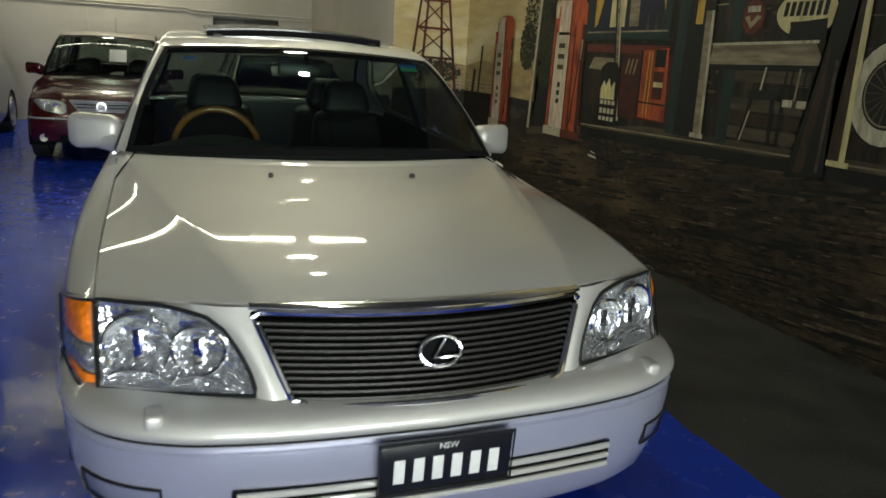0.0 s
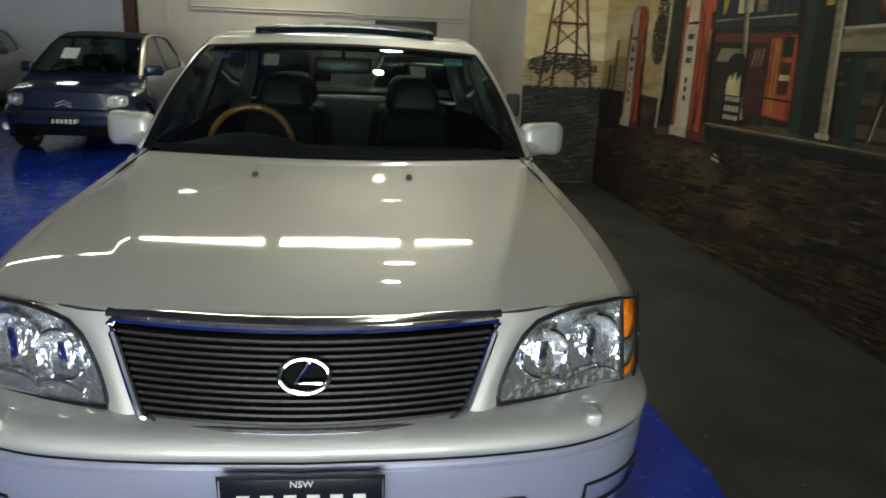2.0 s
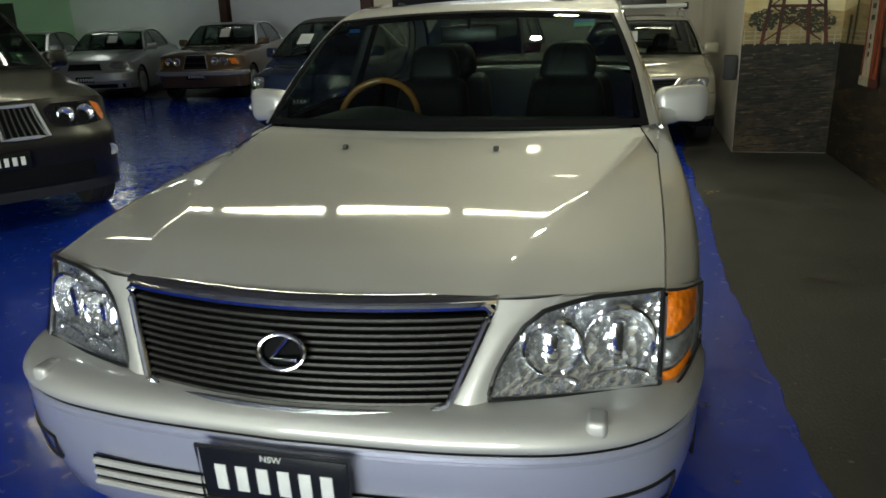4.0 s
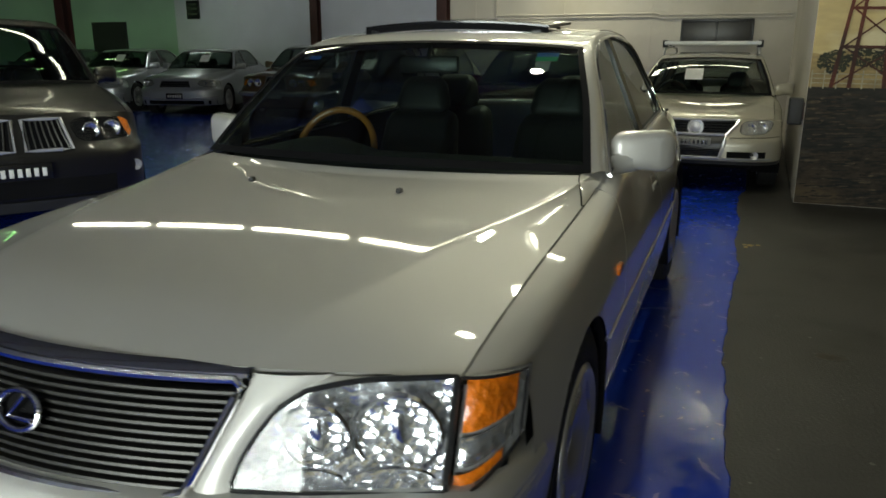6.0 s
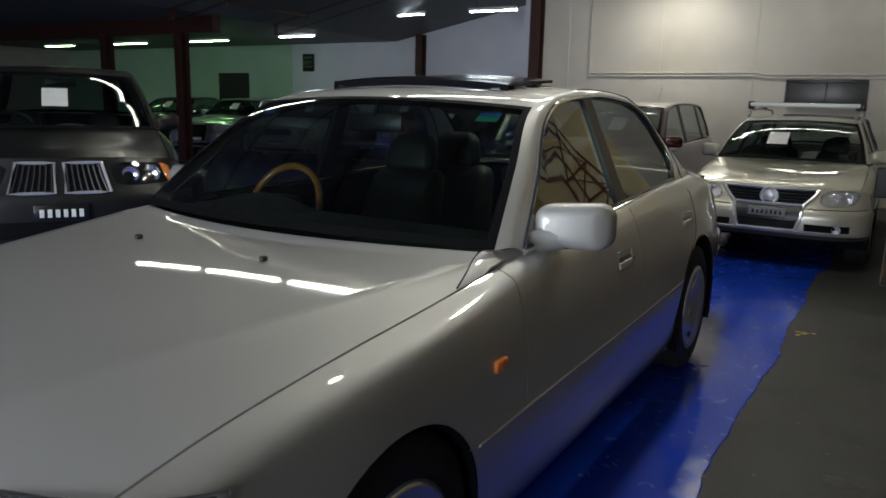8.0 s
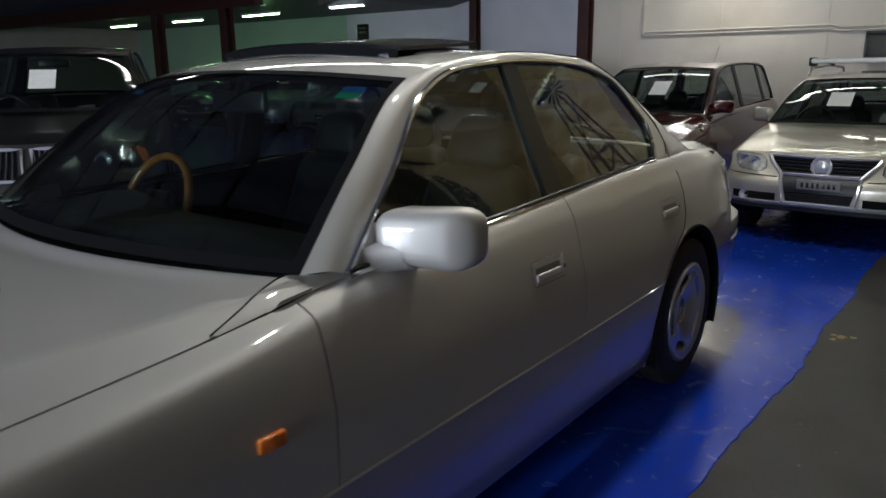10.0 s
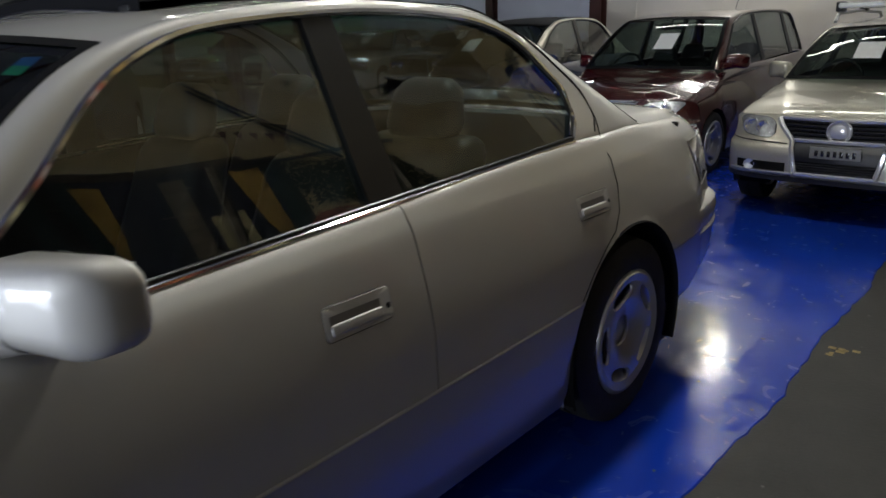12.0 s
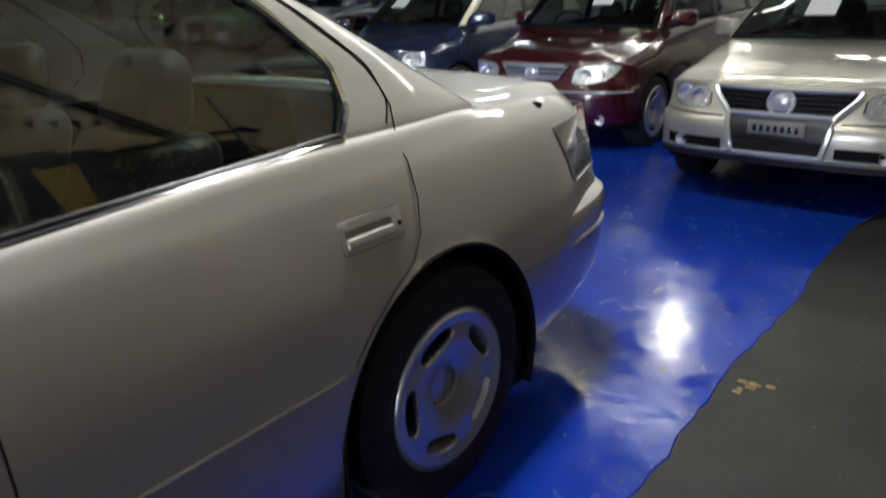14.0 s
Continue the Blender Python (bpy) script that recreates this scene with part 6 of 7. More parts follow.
# ---- things on the end wall ----
vent = thing("wall_vent", "dark grey metal wall vent with two panels", "vent", pose(0.70, END_Y - 0.02, 1.665))
bm = bmesh.new()
box(bm, (-0.55, -0.01, -0.20), (0.55, 0.02, 0.20), 0.006)
part("panel", bm, M_GRILLE, vent)
for z in (-0.19, 0.19):
    bm = bmesh.new()
    box(bm, (-0.56, -0.03, z - 0.02), (0.56, -0.01, z + 0.02), 0.004)
    part("frame_bar", bm, M_TRIM, vent)
for x in (-0.55, 0.0, 0.55):
    bm = bmesh.new()
    box(bm, (x - 0.015, -0.028, -0.17), (x + 0.015, -0.01, 0.17), 0.003)
    part("frame_bar", bm, M_TRIM, vent)
pipe = thing("wall_conduit", "cream painted conduit fixed along the wall", "conduit", pose(0, END_Y, 0))
for dz in (0.0, 0.05):
    bm = bmesh.new()
    tube(bm, [(-3.1, -0.02, 3.6), (-3.1, -0.02, 1.93 + dz), (-0.3, -0.02, 1.93 + dz), (-0.2, -0.02, 1.90 + dz), (1.8, -0.02, 1.90 + dz)], 0.014, 8)
    part("pipe", bm, M_WALL, pipe)
for x in (-3.55, -1.9, -0.4):
    slab("wall_joint", (x, END_Y - 0.008, 0), (x + 0.05, END_Y, 5.6), M_WALL)
sg = thing("wall_sign", "small black wall sign with pale lines", "sign", pose(-13.7, 16.95, 2.5))
bm = bmesh.new()
box(bm, (-0.22, -0.03, -0.26), (0.22, 0.03, 0.26), 0.01)
part("board", bm, M_PLATE, sg)
for z in (-0.12, 0.02, 0.15):
    bm = bmesh.new()
    box(bm, (-0.15, -0.034, z - 0.025), (0.15, -0.03, z + 0.025))
    part("bar", bm, M_GRILLE, sg)
slab("door_1", (-17.6, 16.92, 0), (-16.3, 17.02, 2.2), M_PLASTIC)

bx = thing("wall_box", "small black plastic box fixed at the wall's end", "box", pose(1.74, 6.74, 0.83))
bm = bmesh.new()
box(bm, (-0.13, -0.08, -0.12), (-0.01, 0.08, 0.12), 0.015, 3)
part("case", bm, M_PLASTIC, bx)
bm = bmesh.new()
box(bm, (-0.012, -0.05, -0.08), (0.0, 0.05, 0.08))
part("bracket", bm, M_STEEL, bx)

# ---- litter on the floor ----
rng = random.Random(11)
for k, (x, y) in enumerate(((1.37, 4.75), (1.31, 4.64), (1.70, 2.75))):
    bm = bmesh.new()
    if k < 1:
        for _ in range(9):
            a, b = rng.uniform(-0.05, 0.05), rng.uniform(-0.05, 0.05)
            s = rng.uniform(0.008, 0.018)
            t = rng.uniform(0, 3)
            box(bm, (x + a - s, y + b - s * 0.6, 0.0), (x + a + s, y + b + s * 0.6, 0.004))
        tagged(part("leaf_litter", bm, brush("dry_leaf", (0.38, 0.28, 0.12), None, (1, 1, 1), 0.3, 40)), "crumbled dry yellow leaves on the concrete", "leaves", kind="stuff")
    elif k == 2:
        vs = [bm.verts.new((x + 0.07 * math.cos(t) * rng.uniform(0.7, 1.1), y + 0.05 * math.sin(t) * rng.uniform(0.7, 1.1), 0.001)) for t in np.linspace(0, 2 * math.pi, 14, endpoint=False)]
        bm.faces.new(vs)
        tagged(part("oil_stain", bm, material("oil_stain", (0.02, 0.018, 0.016), 0.35, 0, 0.2)), "dark oil stain on the concrete floor", "stain", kind="structure")
    else:
        bm.free()
bm = bmesh.new()
for _ in range(90):
    x, y = rng.uniform(0.95, 2.4), rng.uniform(0.6, 7.0)
    s = rng.uniform(0.004, 0.011)
    z = 0.004 if x < 1.26 else 0.0
    vs = [bm.verts.new((x + s * math.cos(t) * rng.uniform(0.5, 1.2), y + s * math.sin(t) * rng.uniform(0.5, 1.2), z + 0.0015)) for t in np.linspace(0, 2 * math.pi, 6, endpoint=False)]
    bm.faces.new(vs)
tagged(part("floor_specks", bm, material("speck", (0.10, 0.10, 0.09), 0.6, 0, 0.3, 30)), "small paint chips and specks on the floor", "specks", kind="stuff")

# ---- the other cars ----
def arc_points(pts, n):
    pts = np.asarray(pts, float)
    d = np.r_[0, np.cumsum(np.linalg.norm(np.diff(pts, axis=0), axis=1))]
    t = np.linspace(0, d[-1], n)
    return np.stack([np.interp(t, d, pts[:, k]) for k in range(3)], -1)


class Face:
    """The front of a car: u runs from the middle (0) to the corner (1), v from the skirt (0) to the bonnet's edge (1)."""

    def __init__(self, form, p, h, n=41, jut=0.07):
        top = arc_points(p[0, : h[3] + 1], n)
        plan = pchip([(a, b, c) for a, b, c in BUMPER], np.linspace(0, 1.26, n))
        low = form.warp(np.stack([plan[:, 0], plan[:, 1], np.full(n, 0.5)], -1))
        low[:, 1] += jut * (1 - np.linspace(0, 1, n) ** 2)
        zt = top[:, 2]
        rows = []
        for v, o, zf in ((0.0, 0.07, 0.20), (0.16, 0.03, 0.28), (0.36, 0.0, 0.40), (0.56, -0.005, 0.52), (0.62, 0.005, 0.56), (0.70, 0.3, 0.60), (1.0, 1.0, 1.0)):
            r = low.copy()
            if v < 0.65:
                r[:, 1] += o
                r[:, 2] = zf * zt[n // 2] / 0.79
            else:
                f = 0.25 if v < 0.9 else 1.0
                zl = 0.56 * zt[n // 2] / 0.79
                r = low * (1 - f) + top * f
                r[:, 2] = zl + (zt - zl) * (0.15 if v < 0.9 else 1.0)
            rows.append((v, r))
        self.keys = rows
        self.n = n

    def at(self, u, v, off=0.0):
        s = 1 if u >= 0 else -1
        k = abs(u) * (self.n - 1)
        a = min(int(k), self.n - 2)
        f = k - a
        keys = [(vv, *(r[a] * (1 - f) + r[a + 1] * f)) for vv, r in self.keys]
        x, y, z = pchip(keys, [v])[0]
        return (s * x * (1 + off * abs(u) ** 6 * 0.5), y - off, z)

    def patch(self, name, u0, u1, v0, v1, mat, parent, off=0.005, nu=10, nv=5, skew=0.0, label="", depth=0.0):
        bm = bmesh.new()
        rows = [[self.at(u0 + (u1 - u0) * a / nu + skew * b / nv, v0 + (v1 - v0) * b / nv, off) for a in range(nu + 1)] for b in range(nv + 1)]
        sheet(bm, np.array(rows))
        if depth:
            thicken(bm, depth)
        return part(name, bm, mat, parent, label)

    def flare(self, name, w0, w1, v0, v1, mat, parent, off=0.005, nu=12, nv=5):
        """A field over the middle whose half width runs from w0 at v0 to w1 at v1."""
        bm = bmesh.new()
        rows = []
        for b in np.linspace(0, 1, nv + 1):
            w = w0 + (w1 - w0) * b
            rows.append([self.at(w * a, v0 + (v1 - v0) * b, off) for a in np.linspace(-1, 1, nu + 1)])
        sheet(bm, np.array(rows))
        return part(name, bm, mat, parent)

    def line(self, name, pts, r, mat, parent, off=0.01, closed=False):
        bm = bmesh.new()
        tube(bm, [self.at(u, v, off) for u, v in pts], r, 6, closed)
        return part(name, bm, mat, parent)


def plain_car(name, label, m, form, mat, rails_mat=None, roof_mat=None, rim=0.21, spokes=5, low_mat=None, paper=0.25, posts=((2.6, 0.05),), mirrors=True, foot=0.08):
    """A parked car without its face."""
    car = thing(name, label, "car", m)
    p, r, h = form.loft(0.7)
    f0, f1, cowl, post, door2, boot, end = r
    u0, u1, u2 = h[2], h[5], h[7]
    bm = bmesh.new()
    sheet(bm, rimmed(both(p[f0 : cowl + 1, : h[2] + 1]), (1, 1, 1, 1), 0.004, 0.015))
    part("bonnet", bm, mat, car)
    bm = bmesh.new()
    sheet(bm, both(p[boot : end + 1, : h[2] + 1]))
    part("boot_lid", bm, mat, car)
    seam = f1 + int((cowl - f1) * 0.9)
    panel("front_wing", p[f0 : seam + 1, u0 : u1 + 1], mat, car, form, (0, 1, 1, 0), 0.004)
    panel("front_door", p[seam : post + 1, u0 : u1 + 1], mat, car, form, (1, 1, 0, 0), 0.004)
    panel("rear_side", p[post : end + 1, u0 : u1 + 1], mat, car, form, (1, 0, 0, 0), 0.004)
    panel("sill", p[f0 : end + 1, u1 : u2 + 1], low_mat or mat, car, form, (0, 0, 0, 0))
    bm = bmesh.new()
    tail = both(p[end : end + 1, :])[0]
    q = np.array([tail, tail * np.array([0.98, 1, 1]) + np.array([0, 0.02, 0]), tail * np.array([0.3, 1, 0.9]) + np.array([0, 0.03, 0.05])])
    sheet(bm, q)
    part("tail", bm, mat, car)
    bm = bmesh.new()
    inner = p[f0 : cowl + 1, : h[2] + 1] - np.array([0, 0, 0.03])
    sheet(bm, both(inner))
    part("engine_bay", bm, M_DARK, car)
    bm = bmesh.new()
    hw = 0.80 * form.width
    box(bm, (-hw, form.axles[0] - 0.2, 0.20), (hw, form.axles[1] + 0.2, 0.5), 0.02)
    part("underbody", bm, M_DARK, car)
    face = Face(form, p, h)
    face.patch("front_skin", -1, 1, foot, 1, mat, car, 0.0, 60, 26)
    greenhouse(car, form, rails_mat or mat, posts, m=17)
    if roof_mat:
        for ob in car.children:
            if ob.name.startswith("roof") and "rail" not in ob.name:
                ob.data.materials[0] = roof_mat
    cabin(car, form)
    wheels(car, form, 0.905 * form.width, rim, M_ALLOY, spokes)
    arch_lips(car, form, 0.912 * form.width, mat)
    if mirrors:
        zb = np.interp(1.0, BASE_Z, form.zs)
        for s in (1, -1):
            door_mirror(car, 0.80 * form.width, np.interp(1.78, BASE_Y, form.ys), zb + 0.03, mat, s)
    if paper is not None:
        o, w = rails(form)
        k = 7
        y, z = o[k, 1] - 0.16, o[k, 2] + 0.02
        slope = (o[12, 2] - o[4, 2]) / (o[12, 1] - o[4, 1])
        bm = bmesh.new()
        q = np.array([[(-paper + dx * 0.21, y - 0.02 + dz * 0.20, z + dz * 0.20 * slope) for dx in (0, 0.5, 1)] for dz in (0, 0.5, 1)])
        sheet(bm, q)
        thicken(bm, 0.001)
        part("price_sheet", bm, M_PAPER, car, "white price sheet behind the windscreen")
    return car, face


def lamp_pair(face, car, u0, u1, v0, v1, skew=0.0, amber=False, bowls=2, square=4.0):
    """Almond-shaped headlamps, narrower towards the grille."""
    for s in (1, -1):
        hl = new("headlamp")
        hl.parent = car

        def skin(name, mat, off, a0=0.0, a1=1.0, grow=1.0):
            rows = []
            for b in np.linspace(-1, 1, 9):
                row = []
                for a in np.linspace(a0, a1, 15):
                    hh = (1 - abs(2 * a - 1) ** square) ** 0.5 * (0.62 + 0.38 * a) * grow
                    v = v1 - (v1 - v0) * 0.5 + (v1 - v0) * (0.5 * hh * b + 0.14 * (1 - a) * 0.5)
                    row.append(face.at(s * (u0 + (u1 - u0) * a + skew * b * 0.5), min(v, 0.995), off))
                rows.append(row)
            bm = bmesh.new()
            sheet(bm, np.array(rows), flip=s < 0)
            return part(name, bm, mat, hl)

        skin("housing", M_LAMPWELL, 0.004)
        skin("surround", M_TRIM, 0.002, grow=1.12)
        skin("lens", M_CLEAR, 0.014)
        for k in range(bowls):
            u = u0 + (u1 - u0) * (0.34 + 0.34 * k)
            c = face.at(s * u, (v0 + v1) / 2 + 0.02, 0.010)
            rr = 0.040 + 0.006 * k
            bm = bmesh.new()
            lathe(bm, [(-0.004, rr + 0.006), (-0.009, rr), (0.0, rr * 0.9), (0.012, rr * 0.4), (0.014, 0.001)], 18, "y", c)
            part("bulb_bowl", bm, M_REFLECT, hl)
        if amber:
            skin("indicator", M_AMBER, 0.008, 0.85, 1.0)


def swept_lamps(face, car, quad, bowls=((0.30, 0.046), (0.66, 0.052)), amber=False, well=None):
    """Headlamps of a slanting outline: corners inner low, outer low, outer top, inner top, as (u, v)."""
    (iu, iv), (ou, ov), (tu, tv), (nu, nv) = quad
    for s in (1, -1):
        hl = new("headlamp")
        hl.parent = car

        def spot(a, b, off, grow=0.0):
            a, b = a + grow * (2 * a - 1), b + grow * (2 * b - 1)
            b = 0.5 + (b - 0.5) * (1 - 0.45 * abs(2 * a - 1) ** 5)
            u = (iu * (1 - a) + ou * a) * (1 - b) + (nu * (1 - a) + tu * a) * b
            v = (iv * (1 - a) + ov * a) * (1 - b) + (nv * (1 - a) + tv * a) * b
            return face.at(s * u, min(v, 0.998), off)

        def skin(name, mat, off, grow=0.0, a0=0.0, a1=1.0):
            bm = bmesh.new()
            sheet(bm, np.array([[spot(a, b, off, grow) for a in np.linspace(a0, a1, 15)] for b in np.linspace(0, 1, 9)]), flip=s < 0)
            return part(name, bm, mat, hl)

        skin("surround", M_TRIM, 0.003, 0.035)
        skin("housing", well or M_LAMPWELL, 0.006)
        skin("lens", M_CLEAR, 0.022)
        for a, r in bowls:
            c = spot(a, 0.5, 0.012)
            bm = bmesh.new()
            lathe(bm, [(-0.004, r + 0.006), (-0.009, r), (0.0, r * 0.9), (0.012, r * 0.4), (0.014, 0.001)], 18, "y", c)
            part("bulb_bowl", bm, M_REFLECT, hl)
        if amber:
            skin("indicator", M_AMBER, 0.010, 0.0, 0.84, 1.0)


def slatted(face, car, u, v0, v1, n, mat=None, surround=True, taper=1.0):
    g = new("grille")
    g.parent = car
    face.patch("grille_back", -u, u, v0, v1, M_DARK, g, 0.004)
    for k in range(n):
        v = v0 + (v1 - v0) * (k + 0.5) / n
        w = u * (taper + (1 - taper) * (k + 0.5) / n)
        face.line("slat", [(w * a, v) for a in np.linspace(-1, 1, 11)], 0.007, mat or M_GRILLE, g, 0.01)
    if surround:
        t = taper * u
        pts = [(t * a, v0) for a in np.linspace(-1, 1, 9)] + [(u * a, v1) for a in np.linspace(1, -1, 9)]
        face.line("surround", pts, 0.012, M_BRIGHT, g, 0.012, True)
    return g


def disc(face, car, u, v, r, mat, off=0.03, name="badge"):
    c = face.at(u, v, off)
    bm = bmesh.new()
    tube(bm, [(c[0] + r * math.cos(a), c[1], c[2] + r * math.sin(a)) for a in np.linspace(0, 2 * math.pi, 24, endpoint=False)], r * 0.13, 6, True)
    lathe(bm, [(-0.004, r * 0.66), (-0.010, r * 0.5), (-0.011, 0.001)], 18, "y", c)
    lathe(bm, [(0.004, r * 0.95), (0.003, 0.001)], 18, "y", c)
    part(name, bm, mat, car)


def parked(x, y, turn=0.0, size=0.94):
    return pose(x, y, 0, 0, 0, turn) @ Matrix.Scale(size, 4)


M_CREAM = paint("cream_gold_paint", (0.50, 0.475, 0.39), 0.5, 0.36)
M_WINE = paint("dark_red_paint", (0.050, 0.003, 0.005), 0.08, 0.25)
M_NAVY = paint("dark_slate_blue_paint", (0.022, 0.034, 0.080), 0.12, 0.25)
M_BRIGHT = material("bright_trim", (0.74, 0.74, 0.76), 0.2, 0.55, 0.05, 30)
M_PLATEGREY = material("grey_number_plate", (0.20, 0.20, 0.195), 0.5, 0, 0.1, 40)
M_LAMPWELL = material("lamp_well", (0.52, 0.52, 0.53), 0.22, 0.6, 0.4, 30, 0.5, 40)
M_GRAPH = paint("graphite_brown_paint", (0.006, 0.0055, 0.005), 0.08, 0.4, 0.25)
M_SILV2 = paint("cool_silver_paint", (0.42, 0.44, 0.46), 0.6, 0.35)
M_GOLD = paint("bronze_brown_paint", (0.16, 0.10, 0.055), 0.4, 0.32)
M_BLACKP = paint("black_paint", (0.010, 0.012, 0.011), 0.2, 0.25)
M_SOFTTOP = material("black_cloth_roof", (0.018, 0.018, 0.02), 0.8, 0, 0.15, 20, 0.2, 150)


def estate_car():
    f = Form([0, 0.92, 1.32, 2.02, 4.25, 4.68, 4.77], [0, 0.2, 0.82, 1.01, 1.47, 2.0], 0.985, (0.93, 3.64), 0.325, 0.36)
    car, face = plain_car("estate_car", "cream-gold estate car with a roof rack and a price sheet", parked(0.81, 6.70, 0, 0.90), f, M_CREAM, posts=((2.5, 0.05), (3.05, 0.05)), foot=0.24)
    gr = new("grille")
    gr.parent = car
    face.flare("grille_back", 0.265, 0.435, 0.765, 0.965, M_DARK, gr, 0.006)
    for k in range(5):
        g = (k + 0.5) / 5
        face.line("slat", [((0.27 + 0.15 * g) * a, 0.765 + 0.2 * g) for a in np.linspace(-1, 1, 11)], 0.008, M_TRIM, gr, 0.014)
    face.line("top_bar", [(0.44 * a, 0.972) for a in np.linspace(-1, 1, 15)], 0.012, M_BRIGHT, gr, 0.016)
    face.line("cross_bar", [(0.262 * a, 0.755) for a in np.linspace(-1, 1, 11)], 0.016, M_BRIGHT, gr, 0.016)
    face.flare("plate_field", 0.232, 0.262, 0.49, 0.735, M_TRIM, car, 0.010)
    face.flare("lower_grille", 0.205, 0.232, 0.355, 0.49, M_DARK, car, 0.008)
    for v in (0.375, 0.405, 0.435, 0.465):
        face.line("intake_slat", [(a * 0.21, v) for a in np.linspace(-1, 1, 9)], 0.006, M_TRIM, car, 0.014)
    face.line("shield_foot", [(0.21 * a, 0.335) for a in np.linspace(-1, 1, 11)], 0.016, M_BRIGHT, car, 0.018)
    for s in (1, -1):
        leg = [(0.443, 0.965), (0.40, 0.90), (0.33, 0.82), (0.275, 0.75), (0.252, 0.64), (0.236, 0.50), (0.217, 0.35)]
        face.line("shield_leg", [(s * u, v) for u, v in leg], 0.019, M_BRIGHT, car, 0.018)
        face.patch("fog_intake", s * 0.275, s * 0.60, 0.345, 0.455, M_DARK, car, 0.010)
        face.line("fog_trim", [(s * u, 0.325) for u in np.linspace(0.24, 0.66, 9)], 0.010, M_SILV2, car, 0.016)
        c = face.at(s * 0.50, 0.40, 0.018)
        bm = bmesh.new()
        lathe(bm, [(-0.004, 0.040), (0.0, 0.034), (0.008, 0.001)], 18, "y", c)
        part("fog_lamp", bm, M_BRIGHT, car)
        face.line("bumper_crease", [(s * u, 0.70 + 0.03 * (u - 0.3)) for u in np.linspace(0.30, 0.86, 12)], 0.004, M_PLASTIC, car, 0.006)
    face.patch("skirt", -0.92, 0.92, 0.225, 0.285, M_PLASTIC, car, 0.012, 24)
    swept_lamps(face, car, ((0.40, 0.745), (0.72, 0.79), (0.86, 0.99), (0.48, 0.962)))
    disc(face, car, 0, 0.868, 0.078, M_BRIGHT, 0.034)
    c = face.at(0, 0.60, 0.03)
    plate(car, 0, c[1], c[2] + 0.005, 0.34, 0.085, M_PLATEGREY, M_PLATE, 7)
    for s in (1, -1):
        bm = bmesh.new()
        tube(bm, [(s * 0.58, y, z) for y, z in ((2.05, 1.47), (2.15, 1.545), (3.0, 1.57), (3.9, 1.55), (4.05, 1.48))], 0.016, 8)
        part("roof_rail_bar", bm, M_ALLOY, car)
    for y in (2.25, 3.2):
        bm = bmesh.new()
        box(bm, (-0.60, y - 0.09, 1.592), (0.60, y + 0.09, 1.642), 0.02, 3)
        part("rack_bar", bm, M_WHITE, car)
        for s in (1, -1):
            bm = bmesh.new()
            box(bm, (s * 0.59 - 0.035, y - 0.07, 1.56), (s * 0.59 + 0.035, y + 0.07, 1.655), 0.015)
            part("rack_foot", bm, M_TRIM, car)
    return car


def compact_mpv():
    f = Form([0, 0.80, 1.00, 1.72, 3.75, 4.15, 4.27], [0, 0.2, 0.80, 1.03, 1.60, 2.0], 0.96, (0.80, 3.58), 0.315, 0.35)
    car, face = plain_car("compact_mpv", "dark red compact family car with a price sheet", parked(-1.33, 7.48, 0, 0.91), f, M_WINE, posts=((2.5, 0.05), (3.05, 0.05)), paper=-0.05, foot=0.16)
    gr = new("grille")
    gr.parent = car
    face.flare("grille_back", 0.235, 0.365, 0.795, 0.955, M_DARK, gr, 0.006)
    for k in range(3):
        g = (k + 0.5) / 3
        face.line("slat", [((0.24 + 0.12 * g) * a, 0.80 + 0.155 * g) for a in np.linspace(-1, 1, 11)], 0.014, M_SILV2, gr, 0.016)
    pts = [(0.235 * a, 0.79) for a in np.linspace(-1, 1, 9)] + [(0.37 * a, 0.962) for a in np.linspace(1, -1, 9)]
    face.line("surround", pts, 0.009, M_BRIGHT, gr, 0.016, True)
    swept_lamps(face, car, ((0.34, 0.705), (0.66, 0.785), (0.90, 0.998), (0.42, 0.945)), ((0.28, 0.052), (0.60, 0.050)))
    face.patch("lower_grille", -0.40, 0.40, 0.10, 0.30, M_DARK, car, 0.006)
    for s in (1, -1):
        c = face.at(s * 0.55, 0.22, 0.012)
        bm = bmesh.new()
        lathe(bm, [(-0.006, 0.046), (0.0, 0.038), (0.01, 0.001)], 18, "y", c)
        part("fog_lamp", bm, M_BRIGHT, car)
    face.line("bumper_strip", [(a, 0.60) for a in np.linspace(-0.85, 0.85, 21)], 0.010, M_BRIGHT, car, 0.012)
    disc(face, car, 0, 0.875, 0.062, M_BRIGHT, 0.036)
    c = face.at(0, 0.46, 0.02)
    plate(car, 0, c[1], c[2], 0.37, 0.12, M_WHITE, M_PLATE, 6)
    bm = bmesh.new()
    tube(bm, [(0, 3.5, 1.6), (0, 3.72, 1.86)], 0.004, 6)
    part("aerial", bm, M_TRIM, car)
    return car


